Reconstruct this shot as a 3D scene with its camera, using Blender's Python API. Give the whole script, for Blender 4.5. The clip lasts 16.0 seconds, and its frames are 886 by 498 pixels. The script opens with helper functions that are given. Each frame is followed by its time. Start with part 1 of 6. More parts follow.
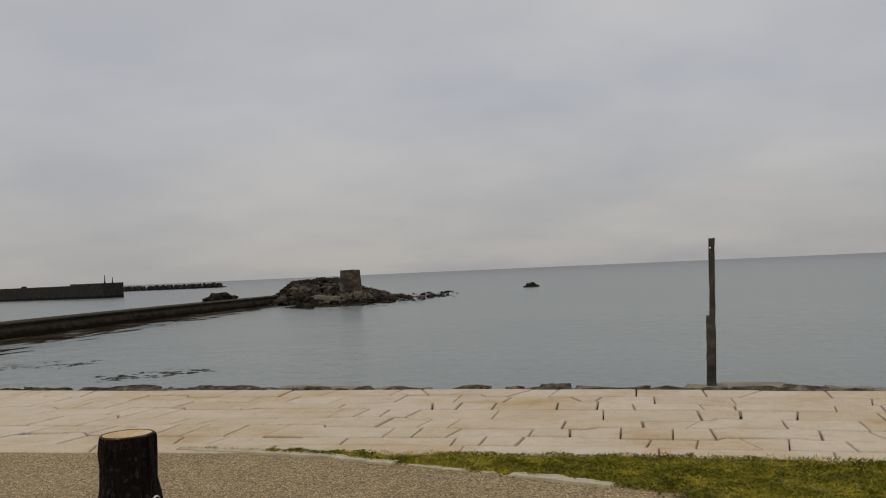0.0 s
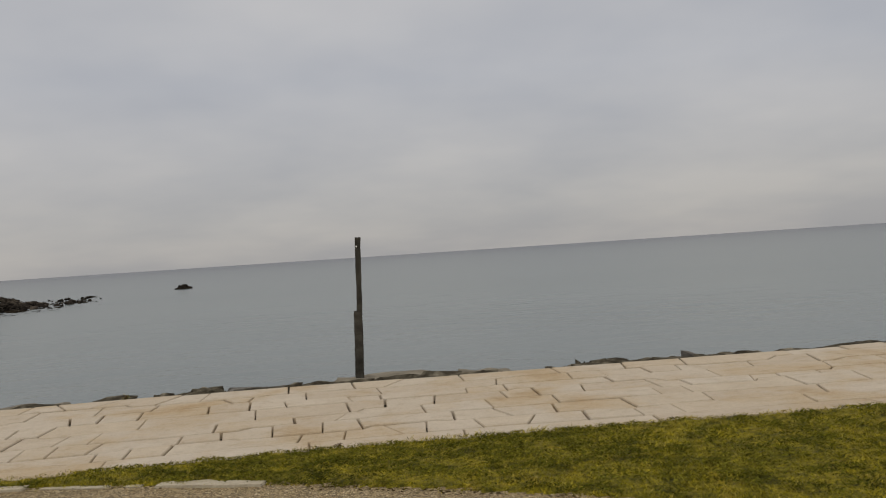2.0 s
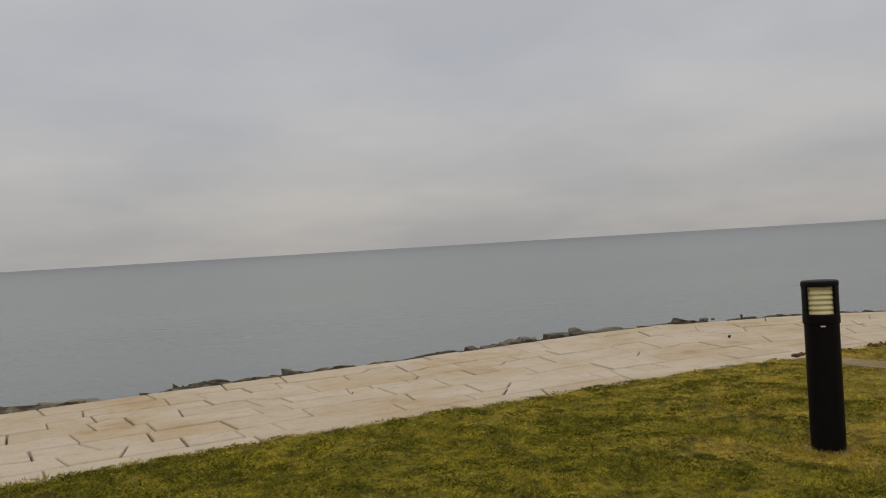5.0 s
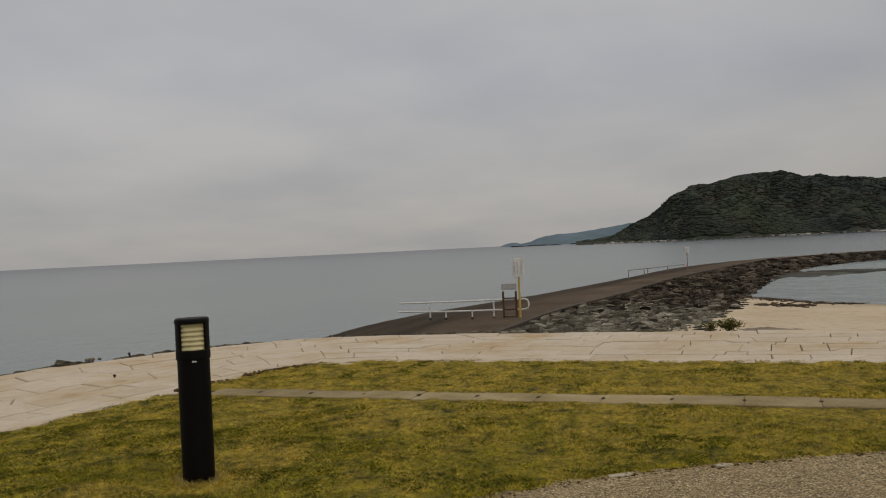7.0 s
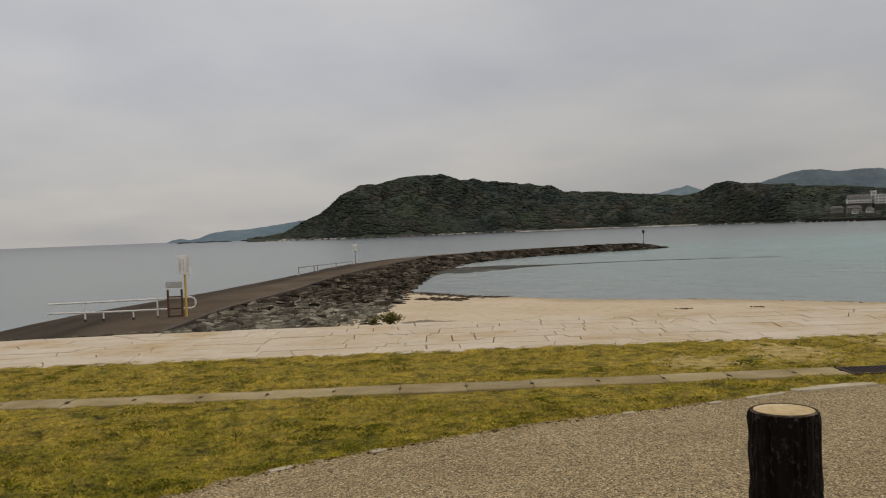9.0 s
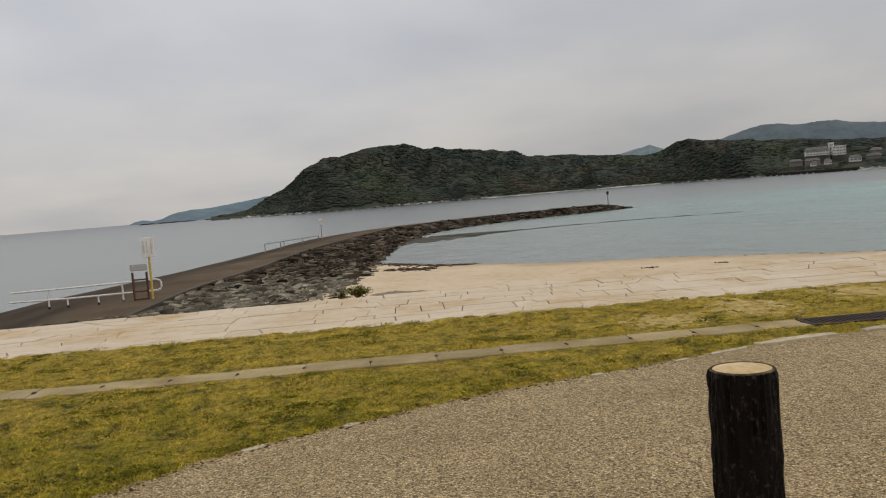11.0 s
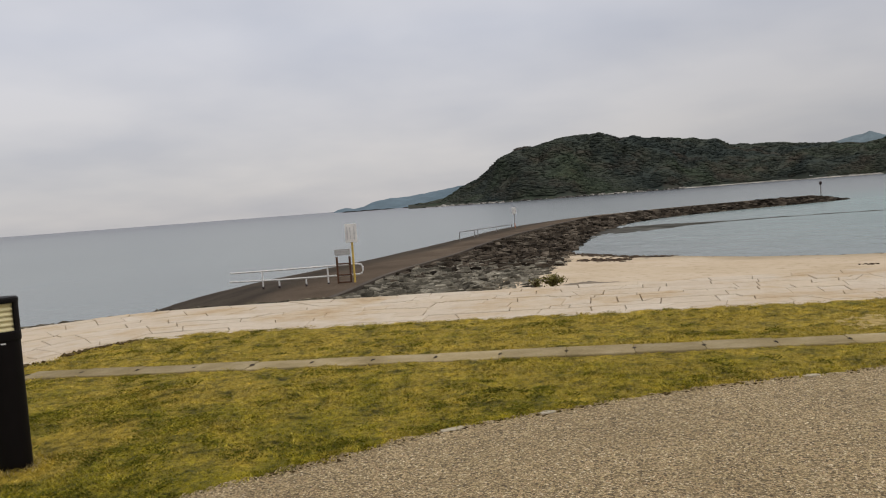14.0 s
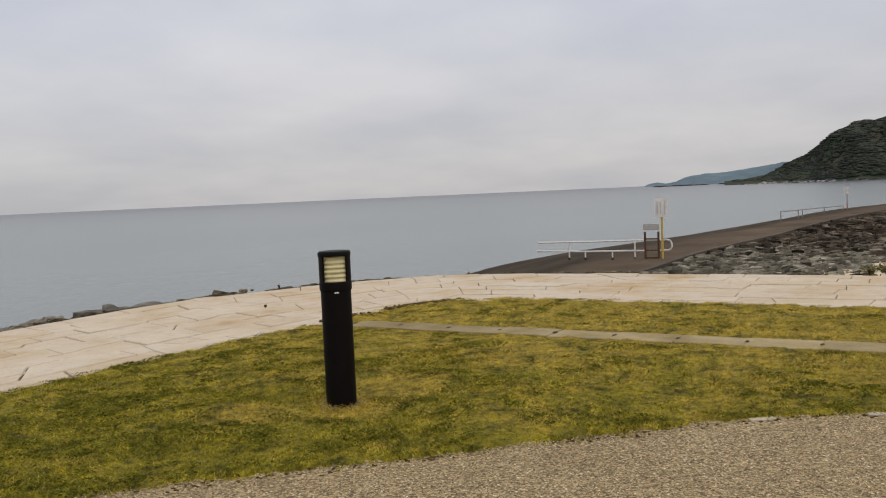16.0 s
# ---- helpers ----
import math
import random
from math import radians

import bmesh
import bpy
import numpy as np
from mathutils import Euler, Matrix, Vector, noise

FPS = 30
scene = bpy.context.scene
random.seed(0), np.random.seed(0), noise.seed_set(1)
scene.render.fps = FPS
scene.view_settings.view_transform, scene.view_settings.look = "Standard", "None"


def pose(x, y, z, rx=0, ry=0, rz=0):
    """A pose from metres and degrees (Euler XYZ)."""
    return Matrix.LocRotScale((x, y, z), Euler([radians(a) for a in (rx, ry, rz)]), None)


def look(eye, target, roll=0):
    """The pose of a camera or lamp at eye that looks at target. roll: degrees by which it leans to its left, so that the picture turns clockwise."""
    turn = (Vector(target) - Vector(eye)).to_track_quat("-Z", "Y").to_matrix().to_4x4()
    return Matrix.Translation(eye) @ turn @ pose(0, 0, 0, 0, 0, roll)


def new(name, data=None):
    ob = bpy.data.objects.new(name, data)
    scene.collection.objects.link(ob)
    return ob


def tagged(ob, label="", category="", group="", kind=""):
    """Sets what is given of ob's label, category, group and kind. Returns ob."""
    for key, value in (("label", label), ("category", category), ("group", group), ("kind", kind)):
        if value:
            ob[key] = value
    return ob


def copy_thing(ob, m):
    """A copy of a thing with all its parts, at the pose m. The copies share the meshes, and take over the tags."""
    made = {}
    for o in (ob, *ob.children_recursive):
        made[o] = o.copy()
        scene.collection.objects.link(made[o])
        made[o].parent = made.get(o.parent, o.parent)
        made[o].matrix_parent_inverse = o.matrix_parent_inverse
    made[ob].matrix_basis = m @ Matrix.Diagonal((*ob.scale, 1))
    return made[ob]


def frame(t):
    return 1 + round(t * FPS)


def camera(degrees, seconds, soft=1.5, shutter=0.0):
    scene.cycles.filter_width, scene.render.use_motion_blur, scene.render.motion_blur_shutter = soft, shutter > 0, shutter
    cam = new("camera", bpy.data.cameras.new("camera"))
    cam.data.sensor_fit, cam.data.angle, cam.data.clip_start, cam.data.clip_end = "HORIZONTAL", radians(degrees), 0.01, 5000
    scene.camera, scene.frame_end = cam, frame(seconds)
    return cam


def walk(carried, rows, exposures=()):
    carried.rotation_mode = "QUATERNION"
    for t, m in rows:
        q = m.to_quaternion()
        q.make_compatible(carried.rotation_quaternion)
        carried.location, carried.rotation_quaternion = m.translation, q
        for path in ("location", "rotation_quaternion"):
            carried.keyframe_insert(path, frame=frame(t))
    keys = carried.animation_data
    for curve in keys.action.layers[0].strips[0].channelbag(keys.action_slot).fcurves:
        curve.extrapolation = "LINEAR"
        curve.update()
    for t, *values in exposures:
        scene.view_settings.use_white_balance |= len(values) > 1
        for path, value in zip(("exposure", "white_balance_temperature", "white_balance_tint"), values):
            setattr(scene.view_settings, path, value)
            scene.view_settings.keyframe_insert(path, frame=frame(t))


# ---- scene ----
import functools

cam = camera(54.96, 16.0, soft=1.1)
# eye, then yaw, pitch and roll in degrees
ROWS = [
    (0, -0.014, 0.064, 1.427, 16.72, 1.47, -2.50),
    (0.5, -0.008, 0.057, 1.425, 13.45, 1.17, -2.84),
    (1, 0.017, 0.066, 1.411, 8.20, 0.00, -2.86),
    (1.5, 0.037, 0.028, 1.426, -0.41, -0.34, -3.02),
    (2, 0.047, 0.002, 1.433, -6.12, 0.15, -3.76),
    (2.5, 0.041, 0.031, 1.431, -8.41, 0.65, -4.04),
    (3, 0.027, 0.114, 1.424, -9.02, 0.68, -4.15),
    (3.2, 0.031, 0.074, 1.427, -8.91, 0.57, -4.16),
    (5.3, 0.062, 0.075, 1.442, -37.89, -0.43, -3.23),
    (5.5, 0.061, 0.054, 1.447, -41.45, -0.42, -3.05),
    (6, 0.115, 0.020, 1.446, -53.04, 0.95, -2.43),
    (6.5, 0.100, -0.031, 1.449, -61.86, -0.53, -2.66),
    (7, 0.122, -0.056, 1.451, -71.52, -0.03, -2.79),
    (7.5, 0.121, -0.094, 1.451, -77.89, 0.05, -3.28),
    (8, 0.090, -0.115, 1.453, -84.50, 1.15, -2.61),
    (8.5, 0.065, -0.128, 1.452, -89.85, 0.30, -3.06),
    (9, 0.080, -0.121, 1.446, -93.32, -1.18, -2.20),
    (9.5, 0.093, -0.127, 1.440, -93.77, -1.56, -2.54),
    (9.7, 0.063, -0.146, 1.443, -93.88, -2.78, -2.54),
    (12, 0.095, -0.143, 1.463, -95.56, -3.00, -5.84),
    (12.5, 0.083, -0.135, 1.461, -94.31, -3.60, -6.10),
    (13, 0.089, -0.139, 1.460, -92.82, -3.87, -6.11),
    (13.5, 0.081, -0.122, 1.457, -89.65, -3.35, -5.22),
    (14, 0.100, -0.093, 1.446, -82.50, -3.07, -4.34),
    (14.5, 0.150, -0.090, 1.438, -77.47, -3.14, -3.37),
    (15, 0.119, -0.071, 1.427, -71.87, -3.03, -2.35),
    (15.5, 0.141, -0.067, 1.430, -66.55, -3.46, -2.30),
    (16, 0.137, -0.073, 1.424, -61.98, -3.65, -2.56),
]


def aim(x, y, z, yaw, pitch, roll):
    a, p = radians(yaw), radians(pitch)
    ahead = Vector((-math.sin(a) * math.cos(p), math.cos(a) * math.cos(p), math.sin(p)))
    return look((x, y, z), Vector((x, y, z)) + ahead, roll)


EXPOSURES = [(0, -0.02, 6520, 10), (3, -0.04, 6520, 10), (5.5, -0.01, 6600, 10), (6, -0.03, 6610, 10), (6.5, -0.15, 6620, 10), (7.5, -0.09, 6620, 10), (8, 0.02, 6620, 10),
             (9.5, 0.17, 6620, 10), (12, 0.38, 6480, 11), (14, 0.39, 6350, 12), (16, 0.41, 6350, 12)]
walk(cam, [(r[0], aim(*r[1:])) for r in ROWS], EXPOSURES)

# ---- world and sun ----
def make_world():
    world = bpy.data.worlds.new("overcast_sky")
    scene.world = world
    world.use_nodes = True
    nt = world.node_tree
    nt.nodes.clear()
    N = lambda kind: nt.nodes.new(kind)
    L = nt.links.new
    coord = N("ShaderNodeTexCoord")
    sep = N("ShaderNodeSeparateXYZ")
    L(coord.outputs["Generated"], sep.inputs[0])

    def math_node(op, a, b=None):
        m = N("ShaderNodeMath")
        m.operation = op
        for i, v in enumerate((a, b)):
            if v is None:
                continue
            if isinstance(v, (int, float)):
                m.inputs[i].default_value = v
            else:
                L(v, m.inputs[i])
        return m.outputs[0]

    up = math_node("MAXIMUM", sep.outputs[2], 0.0)
    flat = math_node("ADD", up, 0.22)
    cx, cy = math_node("DIVIDE", sep.outputs[0], flat), math_node("DIVIDE", sep.outputs[1], flat)
    comb = N("ShaderNodeCombineXYZ")
    L(cx, comb.inputs[0]), L(cy, comb.inputs[1])
    big = N("ShaderNodeTexNoise")
    big.inputs["Scale"].default_value, big.inputs["Detail"].default_value = 0.95, 4.5
    big.inputs["Roughness"].default_value = 0.5
    L(comb.outputs[0], big.inputs["Vector"])
    # from the horizon to the zenith
    height = N("ShaderNodeValToRGB")
    stops = [(0.0, (0.392, 0.379, 0.371, 1)), (0.07, (0.438, 0.424, 0.417, 1)), (0.2, (0.475, 0.476, 0.493, 1)),
             (0.4, (0.535, 0.527, 0.527, 1)), (1.0, (0.90, 0.835, 0.75, 1))]
    height.color_ramp.elements[0].position, height.color_ramp.elements[0].color = stops[0]
    height.color_ramp.elements[1].position, height.color_ramp.elements[1].color = stops[-1]
    for p, c in stops[1:-1]:
        height.color_ramp.elements.new(p).color = c
    L(up, height.inputs[0])
    cloud = N("ShaderNodeValToRGB")
    cloud.color_ramp.elements[0].position, cloud.color_ramp.elements[0].color = 0.36, (0.885, 0.905, 0.94, 1)
    cloud.color_ramp.elements[1].position, cloud.color_ramp.elements[1].color = 0.64, (1.10, 1.09, 1.07, 1)
    L(big.outputs["Fac"], cloud.inputs[0])
    mul = N("ShaderNodeMix")
    mul.data_type, mul.blend_type = "RGBA", "MULTIPLY"
    mul.inputs["Factor"].default_value = 1.0
    L(height.outputs[0], mul.inputs["A"]), L(cloud.outputs[0], mul.inputs["B"])
    # the sky is dimmed inland, to the south-east
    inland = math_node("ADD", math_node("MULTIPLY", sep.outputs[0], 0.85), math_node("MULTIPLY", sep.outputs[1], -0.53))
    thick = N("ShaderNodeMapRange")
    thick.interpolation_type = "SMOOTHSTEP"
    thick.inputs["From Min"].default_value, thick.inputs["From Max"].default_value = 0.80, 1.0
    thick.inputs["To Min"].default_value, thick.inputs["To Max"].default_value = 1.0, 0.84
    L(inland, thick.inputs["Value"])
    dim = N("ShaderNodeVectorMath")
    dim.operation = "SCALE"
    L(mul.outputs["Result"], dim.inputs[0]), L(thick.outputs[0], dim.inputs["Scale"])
    sky = N("ShaderNodeTexSky")
    sky.sky_type, sky.sun_disc = "NISHITA", False
    sky.sun_elevation, sky.sun_rotation = radians(48), radians(200)
    clear = N("ShaderNodeBackground")
    clear.inputs["Strength"].default_value = 0.006
    L(sky.outputs[0], clear.inputs["Color"])
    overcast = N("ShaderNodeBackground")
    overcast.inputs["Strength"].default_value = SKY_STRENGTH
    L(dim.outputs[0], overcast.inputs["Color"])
    add, out = N("ShaderNodeAddShader"), N("ShaderNodeOutputWorld")
    L(clear.outputs[0], add.inputs[0]), L(overcast.outputs[0], add.inputs[1]), L(add.outputs[0], out.inputs["Surface"])


SKY_STRENGTH = 0.95
make_world()
sun_data = bpy.data.lights.new("sun", "SUN")
sun_data.energy, sun_data.angle, sun_data.color = 0.5, radians(35), (1.0, 0.96, 0.9)
sun = new("sun", sun_data)
sun.matrix_world = look((0, 0, 60), (20, 54, 0))

# ---- materials ----
def node_material(name, rough=0.8, spec=0.3):
    m = bpy.data.materials.new(name)
    m.use_nodes = True
    b = m.node_tree.nodes["Principled BSDF"]
    b.inputs["Roughness"].default_value = rough
    b.inputs["Specular IOR Level"].default_value = spec
    return m, m.node_tree, b


def ramp(nt, source, stops):
    r = nt.nodes.new("ShaderNodeValToRGB")
    e = r.color_ramp.elements
    e[0].position, e[0].color = stops[0][0], (*stops[0][1], 1)
    e[1].position, e[1].color = stops[-1][0], (*stops[-1][1], 1)
    for p, c in stops[1:-1]:
        e.new(p).color = (*c, 1)
    nt.links.new(source, r.inputs[0])
    return r.outputs[0]


def noise_tex(nt, vec, scale, detail=4.0, rough=0.55, stretch=None):
    if stretch:
        mp = nt.nodes.new("ShaderNodeMapping")
        mp.inputs["Scale"].default_value = stretch
        nt.links.new(vec, mp.inputs["Vector"])
        vec = mp.outputs[0]
    n = nt.nodes.new("ShaderNodeTexNoise")
    n.inputs["Scale"].default_value, n.inputs["Detail"].default_value, n.inputs["Roughness"].default_value = scale, detail, rough
    nt.links.new(vec, n.inputs["Vector"])
    return n.outputs["Fac"]


def cells(nt, vec, scale, feature="F1", out="Distance"):
    n = nt.nodes.new("ShaderNodeTexVoronoi")
    n.feature = feature
    n.inputs["Scale"].default_value = scale
    nt.links.new(vec, n.inputs["Vector"])
    return n.outputs[out]


def blend(nt, a, b, fac, mode="MIX"):
    x = nt.nodes.new("ShaderNodeMix")
    x.data_type, x.blend_type = "RGBA", mode
    for key, v in (("Factor", fac), ("A", a), ("B", b)):
        if isinstance(v, (int, float)):
            x.inputs[key].default_value = v
        elif isinstance(v, tuple):
            x.inputs[key].default_value = (*v, 1)
        else:
            nt.links.new(v, x.inputs[key])
    return x.outputs["Result"]


def bump(nt, b, source, dist, strength=1.0, after=None):
    n = nt.nodes.new("ShaderNodeBump")
    n.inputs["Distance"].default_value, n.inputs["Strength"].default_value = dist, strength
    nt.links.new(source, n.inputs["Height"])
    if after is not None:
        nt.links.new(after, n.inputs["Normal"])
    nt.links.new(n.outputs[0], b.inputs["Normal"])
    return n.outputs[0]


def where(nt):
    return nt.nodes.new("ShaderNodeNewGeometry").outputs["Position"]


def local(nt):
    return nt.nodes.new("ShaderNodeTexCoord").outputs["Object"]


def by_object(nt):
    return nt.nodes.new("ShaderNodeObjectInfo").outputs["Random"]


def by_island(nt):
    return nt.nodes.new("ShaderNodeNewGeometry").outputs["Random Per Island"]


def any_piece(nt):
    """A random number for each piece, whether an object of its own or joined with others."""
    add, wrap = nt.nodes.new("ShaderNodeMath"), nt.nodes.new("ShaderNodeMath")
    wrap.operation = "FRACT"
    nt.links.new(by_object(nt), add.inputs[0]), nt.links.new(by_island(nt), add.inputs[1])
    nt.links.new(add.outputs[0], wrap.inputs[0])
    return wrap.outputs[0]


def two_scale(name, dark, mid, light, grain, patch, rough=0.85, relief=0.003, spec=0.25, vary=0.0, space=where):
    """Plain rough surface with grain and larger stains."""
    m, nt, b = node_material(name, rough, spec)
    p = space(nt)
    base = ramp(nt, noise_tex(nt, p, patch, 5), [(0.3, dark), (0.5, mid), (0.7, light)])
    fine = ramp(nt, noise_tex(nt, p, grain, 6, 0.7), [(0.25, (0.72, 0.72, 0.72)), (0.75, (1.25, 1.25, 1.25))])
    col = blend(nt, base, fine, 1.0, "MULTIPLY")
    if vary:
        tone = ramp(nt, any_piece(nt), [(0.0, (1 - vary,) * 3), (1.0, (1 + vary,) * 3)])
        col = blend(nt, col, tone, 1.0, "MULTIPLY")
    nt.links.new(col, b.inputs["Base Color"])
    bump(nt, b, noise_tex(nt, p, grain, 8, 0.7), relief)
    return m


def make_paving_material():
    m, nt, b = node_material("limestone_paving", 0.8, 0.25)
    p = where(nt)
    tone = ramp(nt, any_piece(nt), [(0.0, (0.50, 0.418, 0.315)), (0.3, (0.53, 0.453, 0.353)), (0.55, (0.543, 0.470, 0.374)), (0.72, (0.533, 0.458, 0.357)),
                                    (0.88, (0.518, 0.428, 0.312)), (1.0, (0.553, 0.482, 0.388))])
    stain = ramp(nt, noise_tex(nt, p, 0.8, 7, 0.65), [(0.29, (0.78, 0.65, 0.46)), (0.42, (0.94, 0.885, 0.79)), (0.52, (1, 1, 1)), (0.72, (1.09, 1.10, 1.11))])
    col = blend(nt, tone, stain, 1.0, "MULTIPLY")
    fine = ramp(nt, noise_tex(nt, p, 38, 8, 0.75), [(0.25, (0.8, 0.79, 0.77)), (0.5, (1, 1, 1)), (0.8, (1.1, 1.1, 1.1))])
    col = blend(nt, col, fine, 1.0, "MULTIPLY")
    mottle = ramp(nt, noise_tex(nt, p, 5.5, 6, 0.7), [(0.3, (0.86, 0.82, 0.75)), (0.46, (1, 1, 1)), (0.7, (1.07, 1.07, 1.07))])
    col = blend(nt, col, mottle, 1.0, "MULTIPLY")
    speck = ramp(nt, noise_tex(nt, p, 120, 3, 0.6), [(0.62, (1, 1, 1)), (0.72, (0.62, 0.58, 0.52))])
    col = blend(nt, col, speck, 0.5, "MULTIPLY")
    nt.links.new(col, b.inputs["Base Color"])
    n = bump(nt, b, noise_tex(nt, p, 6, 6, 0.6), 0.012)
    bump(nt, b, noise_tex(nt, p, 60, 6, 0.7), 0.003, 0.8, n)
    return m


def make_gravel_material():
    m, nt, b = node_material("washed_gravel_paving", 0.75, 0.3)
    p = where(nt)
    pebble = cells(nt, p, 92, out="Color")
    sep = nt.nodes.new("ShaderNodeSeparateColor")
    nt.links.new(pebble, sep.inputs[0])
    tone = ramp(nt, sep.outputs[0], [(0.0, (0.08, 0.055, 0.026)), (0.22, (0.225, 0.17, 0.083)), (0.5, (0.385, 0.303, 0.158)),
                                     (0.75, (0.53, 0.435, 0.255)), (0.9, (0.42, 0.295, 0.16)), (1.0, (0.78, 0.70, 0.51))])
    gap = ramp(nt, cells(nt, p, 92, "DISTANCE_TO_EDGE"), [(0.0, (0.36, 0.33, 0.28)), (0.16, (1, 1, 1))])
    col = blend(nt, tone, gap, 1.0, "MULTIPLY")
    worn = ramp(nt, noise_tex(nt, p, 0.9, 6, 0.6), [(0.3, (0.86, 0.83, 0.78)), (0.7, (1.12, 1.1, 1.08))])
    col = blend(nt, col, worn, 1.0, "MULTIPLY")
    mid = ramp(nt, noise_tex(nt, p, 14, 4, 0.6), [(0.3, (0.85, 0.85, 0.85)), (0.7, (1.15, 1.15, 1.15))])
    col = blend(nt, col, mid, 1.0, "MULTIPLY")
    nt.links.new(col, b.inputs["Base Color"])
    n = bump(nt, b, cells(nt, p, 92, "SMOOTH_F1"), 0.009, 1.0)
    return m


def make_grass_material(name, turf=False):
    """Lawn colour, patchy green and straw; turf is the thatch between the blades."""
    m, nt, b = node_material(name, 0.7 if turf else 0.6, 0.15)
    p = where(nt)
    pick = noise_tex(nt, p, 130, 4, 0.8) if turf else by_island(nt)
    lo, hi = (0.3, 0.7) if turf else (0.0, 1.0)
    at = lambda f: lo + (hi - lo) * f
    green = ramp(nt, pick, [(at(0), (0.080, 0.075, 0.003)), (at(0.35), (0.208, 0.185, 0.007)), (at(0.7), (0.378, 0.322, 0.013)), (at(0.93), (0.50, 0.413, 0.035)), (at(1), (0.57, 0.466, 0.12))])
    straw = ramp(nt, pick, [(at(0), (0.185, 0.123, 0.013)), (at(0.4), (0.39, 0.285, 0.03)), (at(0.75), (0.55, 0.422, 0.06)), (at(1), (0.68, 0.555, 0.18))])
    patch = noise_tex(nt, p, 1.7, 6, 0.7)
    fine = noise_tex(nt, p, 7, 5, 0.75)
    half = nt.nodes.new("ShaderNodeMath")
    half.operation, half.inputs[1].default_value, half.inputs[2].default_value = "MULTIPLY_ADD", 0.75, -0.375
    nt.links.new(fine, half.inputs[0])
    mixed = nt.nodes.new("ShaderNodeMath")
    mixed.operation = "ADD"
    nt.links.new(patch, mixed.inputs[0]), nt.links.new(half.outputs[0], mixed.inputs[1])
    # the turf dries out towards the beach
    sep = nt.nodes.new("ShaderNodeSeparateXYZ")
    nt.links.new(p, sep.inputs[0])
    dry, lift = nt.nodes.new("ShaderNodeMapRange"), nt.nodes.new("ShaderNodeMath")
    dry.interpolation_type = "SMOOTHSTEP"
    for key, value in (("From Min", 3.0), ("From Max", 9.0), ("To Min", -0.10), ("To Max", 0.15)):
        dry.inputs[key].default_value = value
    nt.links.new(sep.outputs[0], dry.inputs["Value"])
    nt.links.new(mixed.outputs[0], lift.inputs[0]), nt.links.new(dry.outputs[0], lift.inputs[1])
    mixed = lift
    # dried-out spots where the ground is worn
    for cx, cy, reach in ((4.55, 3.86, 0.42), (5.0, 3.3, 0.5), (5.55, 3.3, 0.5), (6.9, 2.9, 0.6), (9.1, -1.95, 0.5), (8.25, 0.5, 0.5), (9.2, -4.2, 0.8)):
        far, spot, more = nt.nodes.new("ShaderNodeVectorMath"), nt.nodes.new("ShaderNodeMapRange"), nt.nodes.new("ShaderNodeMath")
        far.operation, far.inputs[1].default_value = "DISTANCE", (cx, cy, 0.02)
        nt.links.new(p, far.inputs[0])
        spot.inputs["From Max"].default_value, spot.inputs["To Min"].default_value, spot.inputs["To Max"].default_value = reach, 0.5, 0.0
        nt.links.new(far.outputs["Value"], spot.inputs["Value"])
        nt.links.new(mixed.outputs[0], more.inputs[0]), nt.links.new(spot.outputs[0], more.inputs[1])
        mixed = more
    fac = ramp(nt, mixed.outputs[0], [(0.42, (0.0,) * 3), (0.68, (0.9,) * 3)])
    # darker clumps of grass, with strands of shade between tussocks painted in
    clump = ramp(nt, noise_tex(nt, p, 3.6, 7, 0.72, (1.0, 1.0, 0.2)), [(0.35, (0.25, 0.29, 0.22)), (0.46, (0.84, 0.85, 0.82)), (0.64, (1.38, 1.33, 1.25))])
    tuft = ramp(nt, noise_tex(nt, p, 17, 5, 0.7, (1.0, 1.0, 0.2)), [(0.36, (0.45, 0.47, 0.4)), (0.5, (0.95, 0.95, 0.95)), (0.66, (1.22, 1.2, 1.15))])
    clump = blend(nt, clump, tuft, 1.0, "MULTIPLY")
    # old brown thatch lies between the living blades
    living = blend(nt, green, straw, fac)
    base = blend(nt, living, (0.13, 0.095, 0.02), 0.22) if turf else living
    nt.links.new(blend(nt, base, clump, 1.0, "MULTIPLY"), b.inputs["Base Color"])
    if turf:
        bump(nt, b, noise_tex(nt, p, 90, 6, 0.8), 0.02)
    return m


